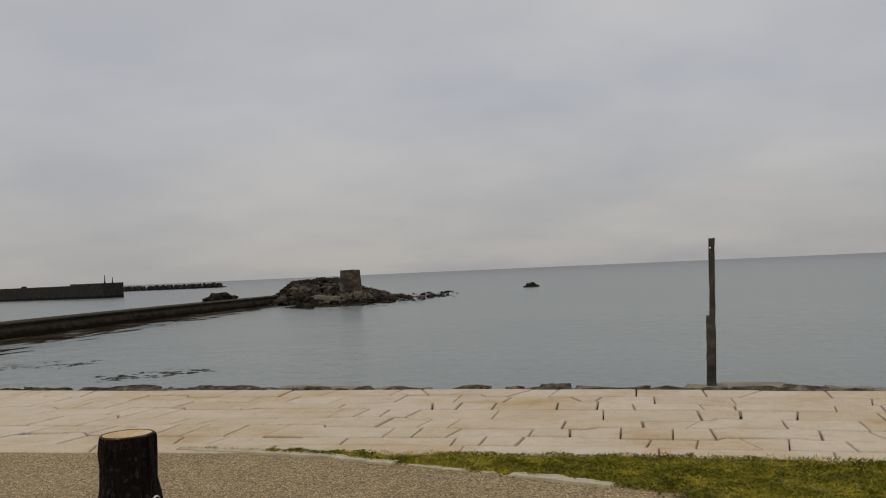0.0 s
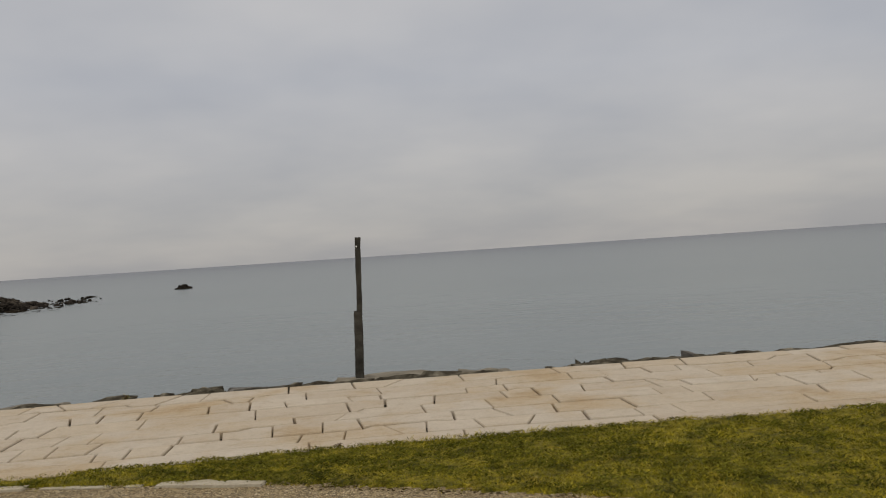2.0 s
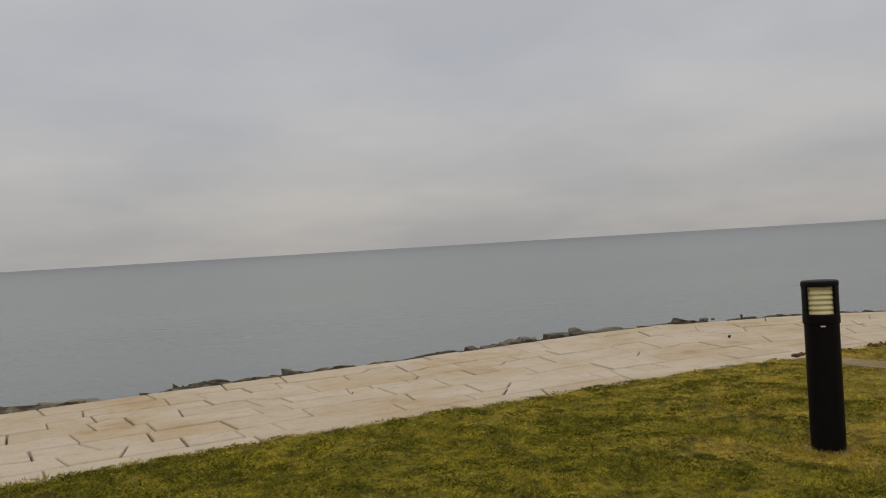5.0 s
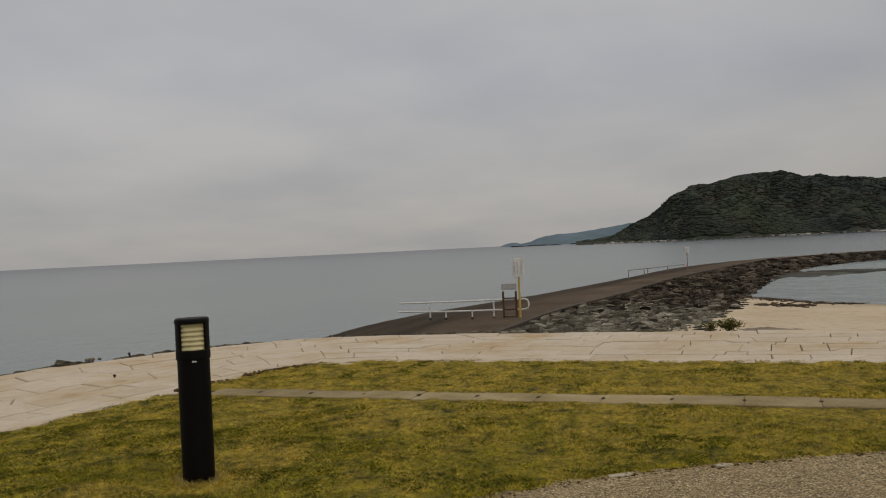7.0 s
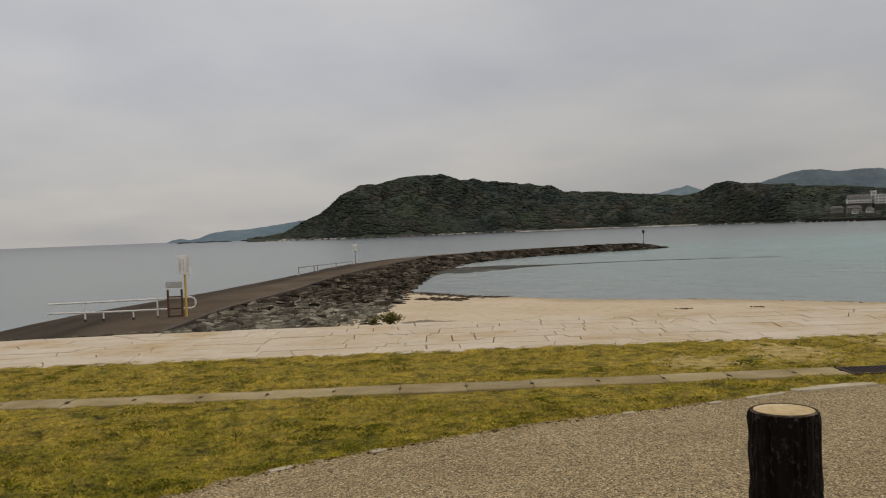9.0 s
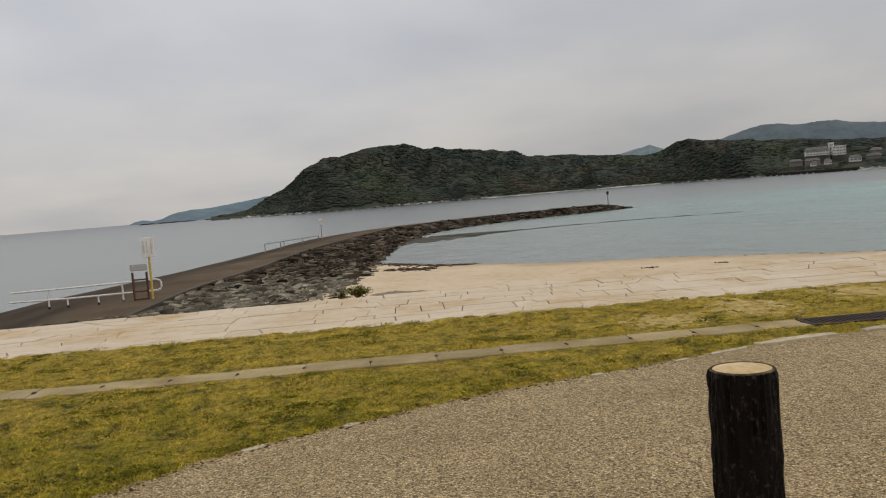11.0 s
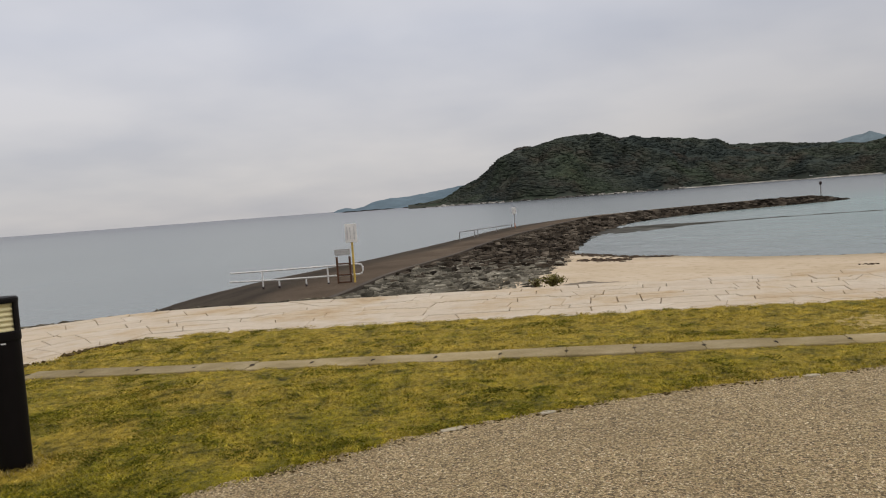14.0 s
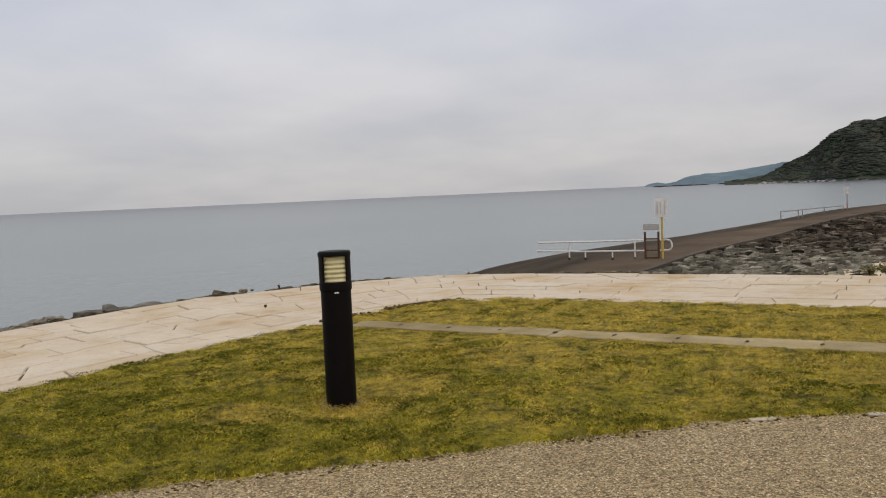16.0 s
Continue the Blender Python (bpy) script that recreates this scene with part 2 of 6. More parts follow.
def make_water_material():
    m, nt, b = node_material("sea_water", 0.22, 0.5)
    p = where(nt)
    b.inputs["IOR"].default_value = 1.33
    open_sea = ramp(nt, noise_tex(nt, p, 0.012, 4, 0.5, (1, 2.2, 1)), [(0.3, (0.144, 0.171, 0.170)), (0.7, (0.18, 0.209, 0.207))])
    # pale sandy shallows of the bathing lagoon
    mp = nt.nodes.new("ShaderNodeMapping")
    mp.vector_type = "POINT"
    mp.inputs["Location"].default_value = (-0.62, 1.0, 0)
    mp.inputs["Scale"].default_value = (0.0085, 0.0085, 0)
    nt.links.new(p, mp.inputs["Vector"])
    g = nt.nodes.new("ShaderNodeTexGradient")
    g.gradient_type = "SPHERICAL"
    nt.links.new(mp.outputs[0], g.inputs["Vector"])
    shallow = ramp(nt, g.outputs["Fac"], [(0.0, (0, 0, 0)), (0.5, (1, 1, 1))])
    pale = ramp(nt, noise_tex(nt, p, 0.05, 3), [(0.3, (0.145, 0.265, 0.255)), (0.7, (0.19, 0.315, 0.30))])
    # farther out a darker blue is painted in, imitating weaker sky reflection
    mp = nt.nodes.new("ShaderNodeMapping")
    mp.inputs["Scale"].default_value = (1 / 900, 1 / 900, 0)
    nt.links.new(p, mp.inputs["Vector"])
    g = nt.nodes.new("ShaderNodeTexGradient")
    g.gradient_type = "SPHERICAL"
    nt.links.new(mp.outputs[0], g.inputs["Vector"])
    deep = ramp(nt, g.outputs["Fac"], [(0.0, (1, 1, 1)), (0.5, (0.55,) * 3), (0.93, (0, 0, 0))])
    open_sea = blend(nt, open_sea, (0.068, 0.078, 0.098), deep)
    nt.links.new(blend(nt, open_sea, pale, shallow), b.inputs["Base Color"])
    swell = noise_tex(nt, p, 0.30, 4, 0.5, (1.0, 1.5, 1.0))
    n = bump(nt, b, swell, 0.35, 0.5)
    slick = noise_tex(nt, p, 0.035, 5, 0.6, (0.6, 2.0, 1.0))
    calm = nt.nodes.new("ShaderNodeMapRange")
    calm.inputs["From Min"].default_value, calm.inputs["From Max"].default_value = 0.38, 0.62
    calm.inputs["To Min"].default_value, calm.inputs["To Max"].default_value = 0.08, 0.5
    nt.links.new(slick, calm.inputs["Value"])
    nt.links.new(calm.outputs[0], nt.nodes["Bump"].inputs["Strength"])
    ripple = noise_tex(nt, p, 3.2, 4, 0.6, (1.0, 1.8, 1.0))
    bump(nt, b, ripple, 0.03, 0.22, n)
    # diffuse share for turbid water; farther out it imitates weaker sky reflection
    murk_dimming, mix = nt.nodes.new("ShaderNodeBsdfDiffuse"), nt.nodes.new("ShaderNodeMixShader")
    nt.links.new(b.inputs["Base Color"].links[0].from_socket, murk_dimming.inputs["Color"])
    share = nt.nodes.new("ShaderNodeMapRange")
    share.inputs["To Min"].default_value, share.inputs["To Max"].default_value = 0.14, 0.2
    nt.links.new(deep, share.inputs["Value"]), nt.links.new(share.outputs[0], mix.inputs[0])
    nt.links.new(b.outputs[0], mix.inputs[1]), nt.links.new(murk_dimming.outputs[0], mix.inputs[2])
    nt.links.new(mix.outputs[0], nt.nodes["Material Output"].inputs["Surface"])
    return m


def make_bark_material():
    m, nt, b = node_material("cast_bark", 0.65, 0.12)
    p = local(nt)
    rib = noise_tex(nt, p, 30, 6, 0.7, (1, 1, 0.22))
    chip = noise_tex(nt, p, 75, 5, 0.75, (1, 1, 0.55))
    dark = ramp(nt, rib, [(0.3, (0.0025, 0.0018, 0.0013)), (0.6, (0.008, 0.005, 0.004)), (0.8, (0.03, 0.022, 0.018))])
    light = ramp(nt, chip, [(0.56, (0, 0, 0)), (0.68, (1, 1, 1))])
    nt.links.new(blend(nt, dark, (0.075, 0.06, 0.054), light), b.inputs["Base Color"])
    n = bump(nt, b, rib, 0.02)
    bump(nt, b, chip, 0.012, 1.0, n)
    return m


def make_wall_material(name, dry, wet, line):
    """Sea concrete with a dark weedy tide band up to the height line."""
    m, nt, b = node_material(name, 0.95, 0.06)
    p = where(nt)
    sep = nt.nodes.new("ShaderNodeSeparateXYZ")
    nt.links.new(p, sep.inputs[0])
    wob = nt.nodes.new("ShaderNodeMath")
    wob.operation, wob.inputs[1].default_value = "MULTIPLY_ADD", 0.9
    nt.links.new(noise_tex(nt, p, 0.6, 5, 0.65), wob.inputs[0])
    nt.links.new(sep.outputs[2], wob.inputs[2])
    fac = ramp(nt, wob.outputs[0], [(0.0, (0, 0, 0)), (1.0, (1, 1, 1))])
    mr = nt.nodes.new("ShaderNodeMapRange")
    mr.inputs["From Min"].default_value, mr.inputs["From Max"].default_value = line + 0.35, line + 0.6
    nt.links.new(wob.outputs[0], mr.inputs["Value"])
    top = ramp(nt, noise_tex(nt, p, 1.2, 6, 0.65), [(0.3, tuple(c * 0.6 for c in dry)), (0.7, tuple(c * 1.25 for c in dry))])
    low = ramp(nt, noise_tex(nt, p, 2.5, 6, 0.65), [(0.3, tuple(c * 0.5 for c in wet)), (0.7, tuple(c * 1.5 for c in wet))])
    nt.links.new(blend(nt, low, top, mr.outputs[0]), b.inputs["Base Color"])
    bump(nt, b, noise_tex(nt, p, 5, 6, 0.65), 0.04)
    return m


def plain_paint(name, colour, rough=0.45, metal=0.0, wear=0.25, scale=8):
    m, nt, b = node_material(name, rough, 0.4)
    p = local(nt)
    col = ramp(nt, noise_tex(nt, p, scale, 6, 0.65), [(0.3, tuple(c * (1 - wear) for c in colour)), (0.65, tuple(min(1, c * (1 + wear * 0.3)) for c in colour))])
    nt.links.new(col, b.inputs["Base Color"])
    b.inputs["Metallic"].default_value = metal
    bump(nt, b, noise_tex(nt, p, scale * 12, 4), 0.001)
    return m


def make_canopy_material(name, tones, scale):
    """Tree crowns: each its own tone, with stands of greener and of bare brownish trees."""
    m, nt, b = node_material(name, 1.0, 0.02)
    p = where(nt)
    a = ramp(nt, by_island(nt), [(0.0, tones[0]), (0.45, tones[1]), (0.8, tones[2]), (1.0, tones[3])])
    move = nt.nodes.new("ShaderNodeVectorMath")
    move.inputs[1].default_value = (310, 140, 0)
    nt.links.new(p, move.inputs[0])
    shifted = move.outputs[0]
    stand = ramp(nt, noise_tex(nt, shifted, scale, 5, 0.62), [(0.32, (0.58, 0.66, 0.78)), (0.44, (0.82, 0.88, 0.93)), (0.52, (1.0, 1.0, 0.96)), (0.60, (0.92, 1.02, 0.88)), (0.70, (1.10, 1.16, 0.92))])
    brown = ramp(nt, noise_tex(nt, p, scale * 1.7, 5, 0.65, (1.0, 1.0, 1.6)), [(0.50, (0, 0, 0)), (0.66, (0.75,) * 3)])
    col = blend(nt, blend(nt, a, stand, 1.0, "MULTIPLY"), (0.072, 0.060, 0.047), brown)
    nt.links.new(col, b.inputs["Base Color"])
    bump(nt, b, noise_tex(nt, p, 0.35, 5, 0.6), 0.4, 0.6)
    return m


def make_sand_material():
    """Dry sand with trodden hollows, damp and darker just above the water."""
    m, nt, b = node_material("beach_sand", 1.0, 0.03)
    p = where(nt)
    base = ramp(nt, noise_tex(nt, p, 0.22, 6, 0.62), [(0.3, (0.475, 0.382, 0.262)), (0.5, (0.535, 0.44, 0.318)), (0.7, (0.58, 0.49, 0.375))])
    trod = ramp(nt, noise_tex(nt, p, 2.4, 5, 0.7), [(0.33, (0.80, 0.77, 0.72)), (0.47, (1, 1, 1)), (0.7, (1.05, 1.05, 1.05))])
    col = blend(nt, base, trod, 1.0, "MULTIPLY")
    sep, wob, wet = nt.nodes.new("ShaderNodeSeparateXYZ"), nt.nodes.new("ShaderNodeMath"), nt.nodes.new("ShaderNodeMapRange")
    nt.links.new(p, sep.inputs[0])
    wob.operation, wob.inputs[1].default_value = "MULTIPLY_ADD", 0.10
    nt.links.new(noise_tex(nt, p, 0.7, 4, 0.6), wob.inputs[0]), nt.links.new(sep.outputs[2], wob.inputs[2])
    wet.inputs["From Min"].default_value, wet.inputs["From Max"].default_value = SEA + 0.05, SEA + 0.13
    nt.links.new(wob.outputs[0], wet.inputs["Value"])
    col = blend(nt, (0.36, 0.295, 0.205), col, wet.outputs[0])
    nt.links.new(col, b.inputs["Base Color"])
    n = bump(nt, b, noise_tex(nt, p, 2.4, 5, 0.7), 0.05)
    bump(nt, b, noise_tex(nt, p, 30, 5, 0.7), 0.008, 0.7, n)
    return m


def make_deck_material():
    """Worn brown concrete, dark and damp where the deck slopes down to the tide."""
    m, nt, b = node_material("jetty_concrete", 0.95, 0.05)
    p = where(nt)
    dry = ramp(nt, noise_tex(nt, p, 0.3, 6, 0.6), [(0.3, (0.073, 0.054, 0.038)), (0.5, (0.105, 0.079, 0.056)), (0.7, (0.14, 0.109, 0.079))])
    damp = ramp(nt, noise_tex(nt, p, 0.4, 6, 0.6, (0.4, 1.6, 1.0)), [(0.3, (0.035, 0.028, 0.021)), (0.7, (0.075, 0.06, 0.044))])
    sep, wob, wet = nt.nodes.new("ShaderNodeSeparateXYZ"), nt.nodes.new("ShaderNodeMath"), nt.nodes.new("ShaderNodeMapRange")
    nt.links.new(p, sep.inputs[0])
    wob.operation, wob.inputs[1].default_value = "MULTIPLY_ADD", 0.22
    nt.links.new(noise_tex(nt, p, 0.35, 5, 0.6, (0.3, 1.0, 1.0)), wob.inputs[0]), nt.links.new(sep.outputs[2], wob.inputs[2])
    wet.inputs["From Min"].default_value, wet.inputs["From Max"].default_value = -1.20, -1.06
    nt.links.new(wob.outputs[0], wet.inputs["Value"])
    fine = ramp(nt, noise_tex(nt, p, 9, 6, 0.7), [(0.25, (0.75,) * 3), (0.75, (1.22,) * 3)])
    nt.links.new(blend(nt, blend(nt, damp, dry, wet.outputs[0]), fine, 1.0, "MULTIPLY"), b.inputs["Base Color"])
    bump(nt, b, noise_tex(nt, p, 9, 6, 0.7), 0.012)
    return m


SEA = -2.0
PAVING = make_paving_material()
GRAVEL = make_gravel_material()
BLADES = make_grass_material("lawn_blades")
TUFTS = two_scale("lawn_tuft_blades", (0.075, 0.078, 0.007), (0.135, 0.132, 0.012), (0.23, 0.208, 0.022), 12, 1.5, 0.65, 0.002, 0.15, vary=0.6)
WATER = make_water_material()
BARK = make_bark_material()
EARTH = two_scale("brown_edge_earth", (0.035, 0.023, 0.010), (0.075, 0.052, 0.024), (0.15, 0.11, 0.055), 50, 5, 1.0, 0.005, 0.03)
SOIL = two_scale("joint_soil", (0.020, 0.015, 0.010), (0.036, 0.027, 0.018), (0.065, 0.05, 0.034), 60, 3, 0.95, 0.004)
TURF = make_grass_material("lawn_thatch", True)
SAND = make_sand_material()
KERB = two_scale("pale_edging_stone", (0.34, 0.29, 0.205), (0.43, 0.375, 0.275), (0.51, 0.455, 0.35), 45, 5, 0.85, 0.004, vary=0.1)
SLAB = two_scale("weathered_concrete", (0.215, 0.168, 0.084), (0.30, 0.24, 0.13), (0.375, 0.31, 0.187), 60, 2.2, 0.95, 0.002, 0.1, vary=0.16)
DARK_ROCK = two_scale("dark_shore_rock", (0.028, 0.023, 0.016), (0.085, 0.074, 0.053), (0.235, 0.21, 0.158), 30, 7, 1.0, 0.025, 0.04, vary=0.25)
GREY_ROCK = two_scale("grey_shore_rock", (0.07, 0.063, 0.053), (0.14, 0.128, 0.108), (0.24, 0.22, 0.185), 22, 3.5, 0.85, 0.02, vary=0.2)
PALE_ROCK = two_scale("pale_shore_rock", (0.13, 0.11, 0.08), (0.21, 0.185, 0.14), (0.30, 0.27, 0.21), 22, 3.0, 0.88, 0.015, vary=0.12)
WET_ROCK = two_scale("weedy_sea_rock", (0.008, 0.007, 0.006), (0.018, 0.015, 0.012), (0.045, 0.037, 0.028), 9, 1.3, 0.95, 0.04, 0.04, vary=0.3)
RIPRAP = two_scale("jetty_stone", (0.07, 0.062, 0.047), (0.15, 0.137, 0.107), (0.28, 0.26, 0.208), 14, 2.2, 0.95, 0.02, 0.06, vary=0.6)
JETTY = make_deck_material()
WET_DECK = two_scale("damp_jetty_concrete", (0.045, 0.034, 0.024), (0.068, 0.053, 0.038), (0.092, 0.073, 0.053), 9, 0.25, 0.8, 0.01)
WET_STONE = two_scale("damp_jetty_stone", (0.026, 0.021, 0.0155), (0.06, 0.048, 0.036), (0.15, 0.127, 0.098), 9, 0.9, 0.95, 0.03, 0.04, vary=0.8)
DAMP_SAND = two_scale("damp_sand", (0.16, 0.13, 0.095), (0.22, 0.18, 0.13), (0.28, 0.235, 0.17), 20, 1.2, 0.9, 0.01)
PIER = make_wall_material("pier_concrete", (0.052, 0.043, 0.032), (0.016, 0.012, 0.008), -1.55)
BREAKWATER = make_wall_material("breakwater_concrete", (0.040, 0.037, 0.032), (0.016, 0.014, 0.012), -1.4)
ISLAND = two_scale("island_rock", (0.013, 0.011, 0.009), (0.044, 0.037, 0.030), (0.125, 0.106, 0.082), 5, 0.35, 1.0, 0.08, 0.03, vary=0.6)
BRICK_RUIN = two_scale("old_tower_masonry", (0.035, 0.027, 0.021), (0.085, 0.068, 0.053), (0.17, 0.14, 0.11), 6, 0.9, 1.0, 0.05, 0.04, vary=0.35)
OLD_WOOD = two_scale("grey_driftwood", (0.025, 0.023, 0.018), (0.05, 0.046, 0.036), (0.09, 0.083, 0.068), 40, 7, 0.85, 0.004, space=local)
BROWN_WOOD = plain_paint("brown_timber", (0.10, 0.048, 0.024), 0.7)
LOG_END = two_scale("cream_log_end", (0.42, 0.30, 0.15), (0.52, 0.39, 0.21), (0.60, 0.47, 0.28), 60, 9, 0.75, 0.002, space=local)
LOG_RIM = two_scale("grey_log_rim", (0.02, 0.015, 0.011), (0.065, 0.05, 0.036), (0.20, 0.165, 0.12), 60, 26, 0.95, 0.003, 0.05, space=local)
BRONZE = plain_paint("dark_bronze_paint", (0.004, 0.0028, 0.0028), 0.55, 0.0, 0.3)
BRONZE.node_tree.nodes["Principled BSDF"].inputs["Specular IOR Level"].default_value = 0.12
LENS = plain_paint("cream_lamp_diffuser", (0.62, 0.55, 0.30), 0.4, 0.0, 0.12)
WHITE = plain_paint("white_paint", (0.72, 0.71, 0.68), 0.45)
PALE_BOARD = plain_paint("weathered_panel", (0.48, 0.47, 0.45), 0.6)
BOARD = plain_paint("sign_board_white", (0.80, 0.78, 0.74), 0.5, 0.0, 0.2, 4)
YELLOW = plain_paint("yellow_paint", (0.55, 0.38, 0.08), 0.5)
ORANGE = plain_paint("orange_paint", (0.45, 0.16, 0.08), 0.5)
INK = plain_paint("faded_print", (0.60, 0.585, 0.56), 0.6)
GALV = plain_paint("galvanised_steel", (0.26, 0.25, 0.24), 0.5, 0.3)
RUST = plain_paint("rusty_iron", (0.045, 0.03, 0.028), 0.75, 0.2)
WEED = two_scale("dried_seaweed", (0.02, 0.012, 0.007), (0.05, 0.03, 0.015), (0.09, 0.06, 0.03), 30, 4, 0.85, 0.01)
SUBMERGED = two_scale("submerged_weed", (0.042, 0.041, 0.036), (0.075, 0.073, 0.065), (0.13, 0.128, 0.116), 3, 0.4, 1.0, 0.01, 0.0)
LEDGE = two_scale("weedy_tide_ledge", (0.012, 0.009, 0.006), (0.028, 0.022, 0.016), (0.07, 0.06, 0.047), 4, 0.35, 1.0, 0.02, 0.0)
SHRUB = two_scale("shrub_leaves", (0.13, 0.125, 0.03), (0.23, 0.21, 0.055), (0.36, 0.29, 0.10), 20, 5, 0.7, 0.002)
CANOPY = make_canopy_material("forest_canopy", [(0.0543, 0.0608, 0.0519), (0.0568, 0.0642, 0.0529), (0.0594, 0.0668, 0.0537), (0.0628, 0.0702, 0.0556)], 0.011)
CANOPY_FLOOR = make_canopy_material("forest_understorey", [(0.0517, 0.0582, 0.0492), (0.0534, 0.0608, 0.0511), (0.0551, 0.0625, 0.0511), (0.0568, 0.0642, 0.0519)], 0.011)
# the haze of distance is painted into these three colours as pale blue
CAPE = two_scale("haze_blue_cape", (0.083, 0.129, 0.165), (0.10, 0.15, 0.186), (0.12, 0.17, 0.206), 0.03, 0.004, 0.95, 3.0)
FAR_RIDGE = two_scale("haze_blue_wooded_ridge", (0.066, 0.089, 0.107), (0.08, 0.108, 0.129), (0.10, 0.133, 0.152), 0.03, 0.004, 0.95, 3.0)
FARTHEST = two_scale("haze_blue_mountain", (0.11, 0.155, 0.18), (0.125, 0.17, 0.195), (0.14, 0.185, 0.21), 0.02, 0.003, 0.95, 3.0)
STRAW = two_scale("bleached_straw", (0.22, 0.165, 0.08), (0.36, 0.285, 0.155), (0.52, 0.43, 0.26), 60, 9, 0.8, 0.001, 0.1, vary=0.4)
DRY_EARTH = two_scale("dry_sandy_earth", (0.26, 0.185, 0.06), (0.38, 0.285, 0.105), (0.49, 0.385, 0.17), 40, 6, 0.95, 0.006)
FAR_ROCK = two_scale("far_shore_boulder", (0.05, 0.047, 0.042), (0.15, 0.14, 0.125), (0.34, 0.32, 0.285), 0.8, 0.06, 0.95, 0.1, 0.05, vary=0.8)
SHORE = two_scale("far_pale_shore", (0.09, 0.088, 0.08), (0.24, 0.23, 0.205), (0.5, 0.475, 0.43), 0.3, 0.07, 0.9, 0.2)
RENDER = two_scale("white_render", (0.5, 0.49, 0.48), (0.62, 0.61, 0.60), (0.7, 0.69, 0.68), 2, 0.2, 0.8, 0.01)
TERRACE = two_scale("stained_terrace_wall", (0.045, 0.043, 0.037), (0.085, 0.08, 0.068), (0.15, 0.14, 0.118), 0.8, 0.12, 0.95, 0.05, 0.05)
DULL_WALL = two_scale("weathered_house_wall", (0.11, 0.10, 0.09), (0.17, 0.16, 0.145), (0.25, 0.235, 0.215), 1.5, 0.15, 0.85, 0.02)
PANE = plain_paint("dark_window_glass", (0.18, 0.18, 0.18), 0.3)
ROOF = two_scale("grey_tile_roof", (0.06, 0.058, 0.058), (0.10, 0.097, 0.095), (0.15, 0.145, 0.14), 3, 0.4, 0.8, 0.05)

# ---- mesh tools ----

def mesh_object(name, bm, material, parent=None, label="", smooth=False):
    me = bpy.data.meshes.new(name)
    bmesh.ops.recalc_face_normals(bm, faces=bm.faces)
    if smooth:
        for f in bm.faces:
            f.smooth = True
    bm.to_mesh(me)
    bm.free()
    me.materials.append(material)
    ob = new(name, me)
    ob.parent = parent
    if label:
        tagged(ob, label)
    return ob


part = mesh_object


def raw_object(name, verts, faces, material, parent=None, smooth=False):
    me = bpy.data.meshes.new(name)
    me.from_pydata([tuple(v) for v in verts], [], [tuple(f) for f in faces])
    if smooth:
        me.shade_smooth()
    me.materials.append(material)
    ob = new(name, me)
    ob.parent = parent
    return ob


def thing(name, label, category, at=(0, 0, 0), group="", turn=0.0):
    e = new(name)
    e.empty_display_size = 0.2
    e.matrix_basis = pose(*at, 0, 0, turn)
    return tagged(e, label, category, group)


def box(bm, cx, cy, cz, sx, sy, sz, bevel=0.0, turn=None):
    m = Matrix.Translation((cx, cy, cz)) @ (turn or Matrix()) @ Matrix.Diagonal((sx, sy, sz, 1))
    made = bmesh.ops.create_cube(bm, size=1, matrix=m)["verts"]
    if bevel:
        edges = list({e for v in made for e in v.link_edges})
        bmesh.ops.bevel(bm, geom=edges, offset=bevel, segments=2, affect="EDGES", profile=0.6)
    return bm


def tube(bm, path, radius, sides=12, cap=True):
    """A round bar along a path of points; radius is one number or one for each point."""
    pts = [Vector(p) for p in path]
    radii = radius if isinstance(radius, (list, tuple)) else [radius] * len(pts)
    rings = []
    for i, p in enumerate(pts):
        d = (pts[min(i + 1, len(pts) - 1)] - pts[max(i - 1, 0)]).normalized()
        side = d.cross(Vector((0, 0, 1)) if abs(d.z) < 0.9 else Vector((1, 0, 0))).normalized()
        up = side.cross(d)
        rings.append([bm.verts.new(p + radii[i] * (math.cos(a) * side + math.sin(a) * up))
                      for a in (2 * math.pi * k / sides for k in range(sides))])
    for r, q in zip(rings, rings[1:]):
        for k in range(sides):
            bm.faces.new((r[k], r[(k + 1) % sides], q[(k + 1) % sides], q[k]))
    if cap:
        bm.faces.new(rings[0]), bm.faces.new(rings[-1])
    return bm


def lathe(bm, profile, sides=40, a0=0.0, a1=2 * math.pi):
    """A turned form from (radius, height) pairs."""
    whole = a1 - a0 > 6.28
    n = sides if whole else sides + 1
    rings = [[bm.verts.new((r * math.cos(a0 + (a1 - a0) * k / sides), r * math.sin(a0 + (a1 - a0) * k / sides), z)) for k in range(n)] for r, z in profile]
    for r, q in zip(rings, rings[1:]):
        for k in range(sides):
            j = (k + 1) % n
            bm.faces.new((r[k], r[j], q[j], q[k]))
    return bm


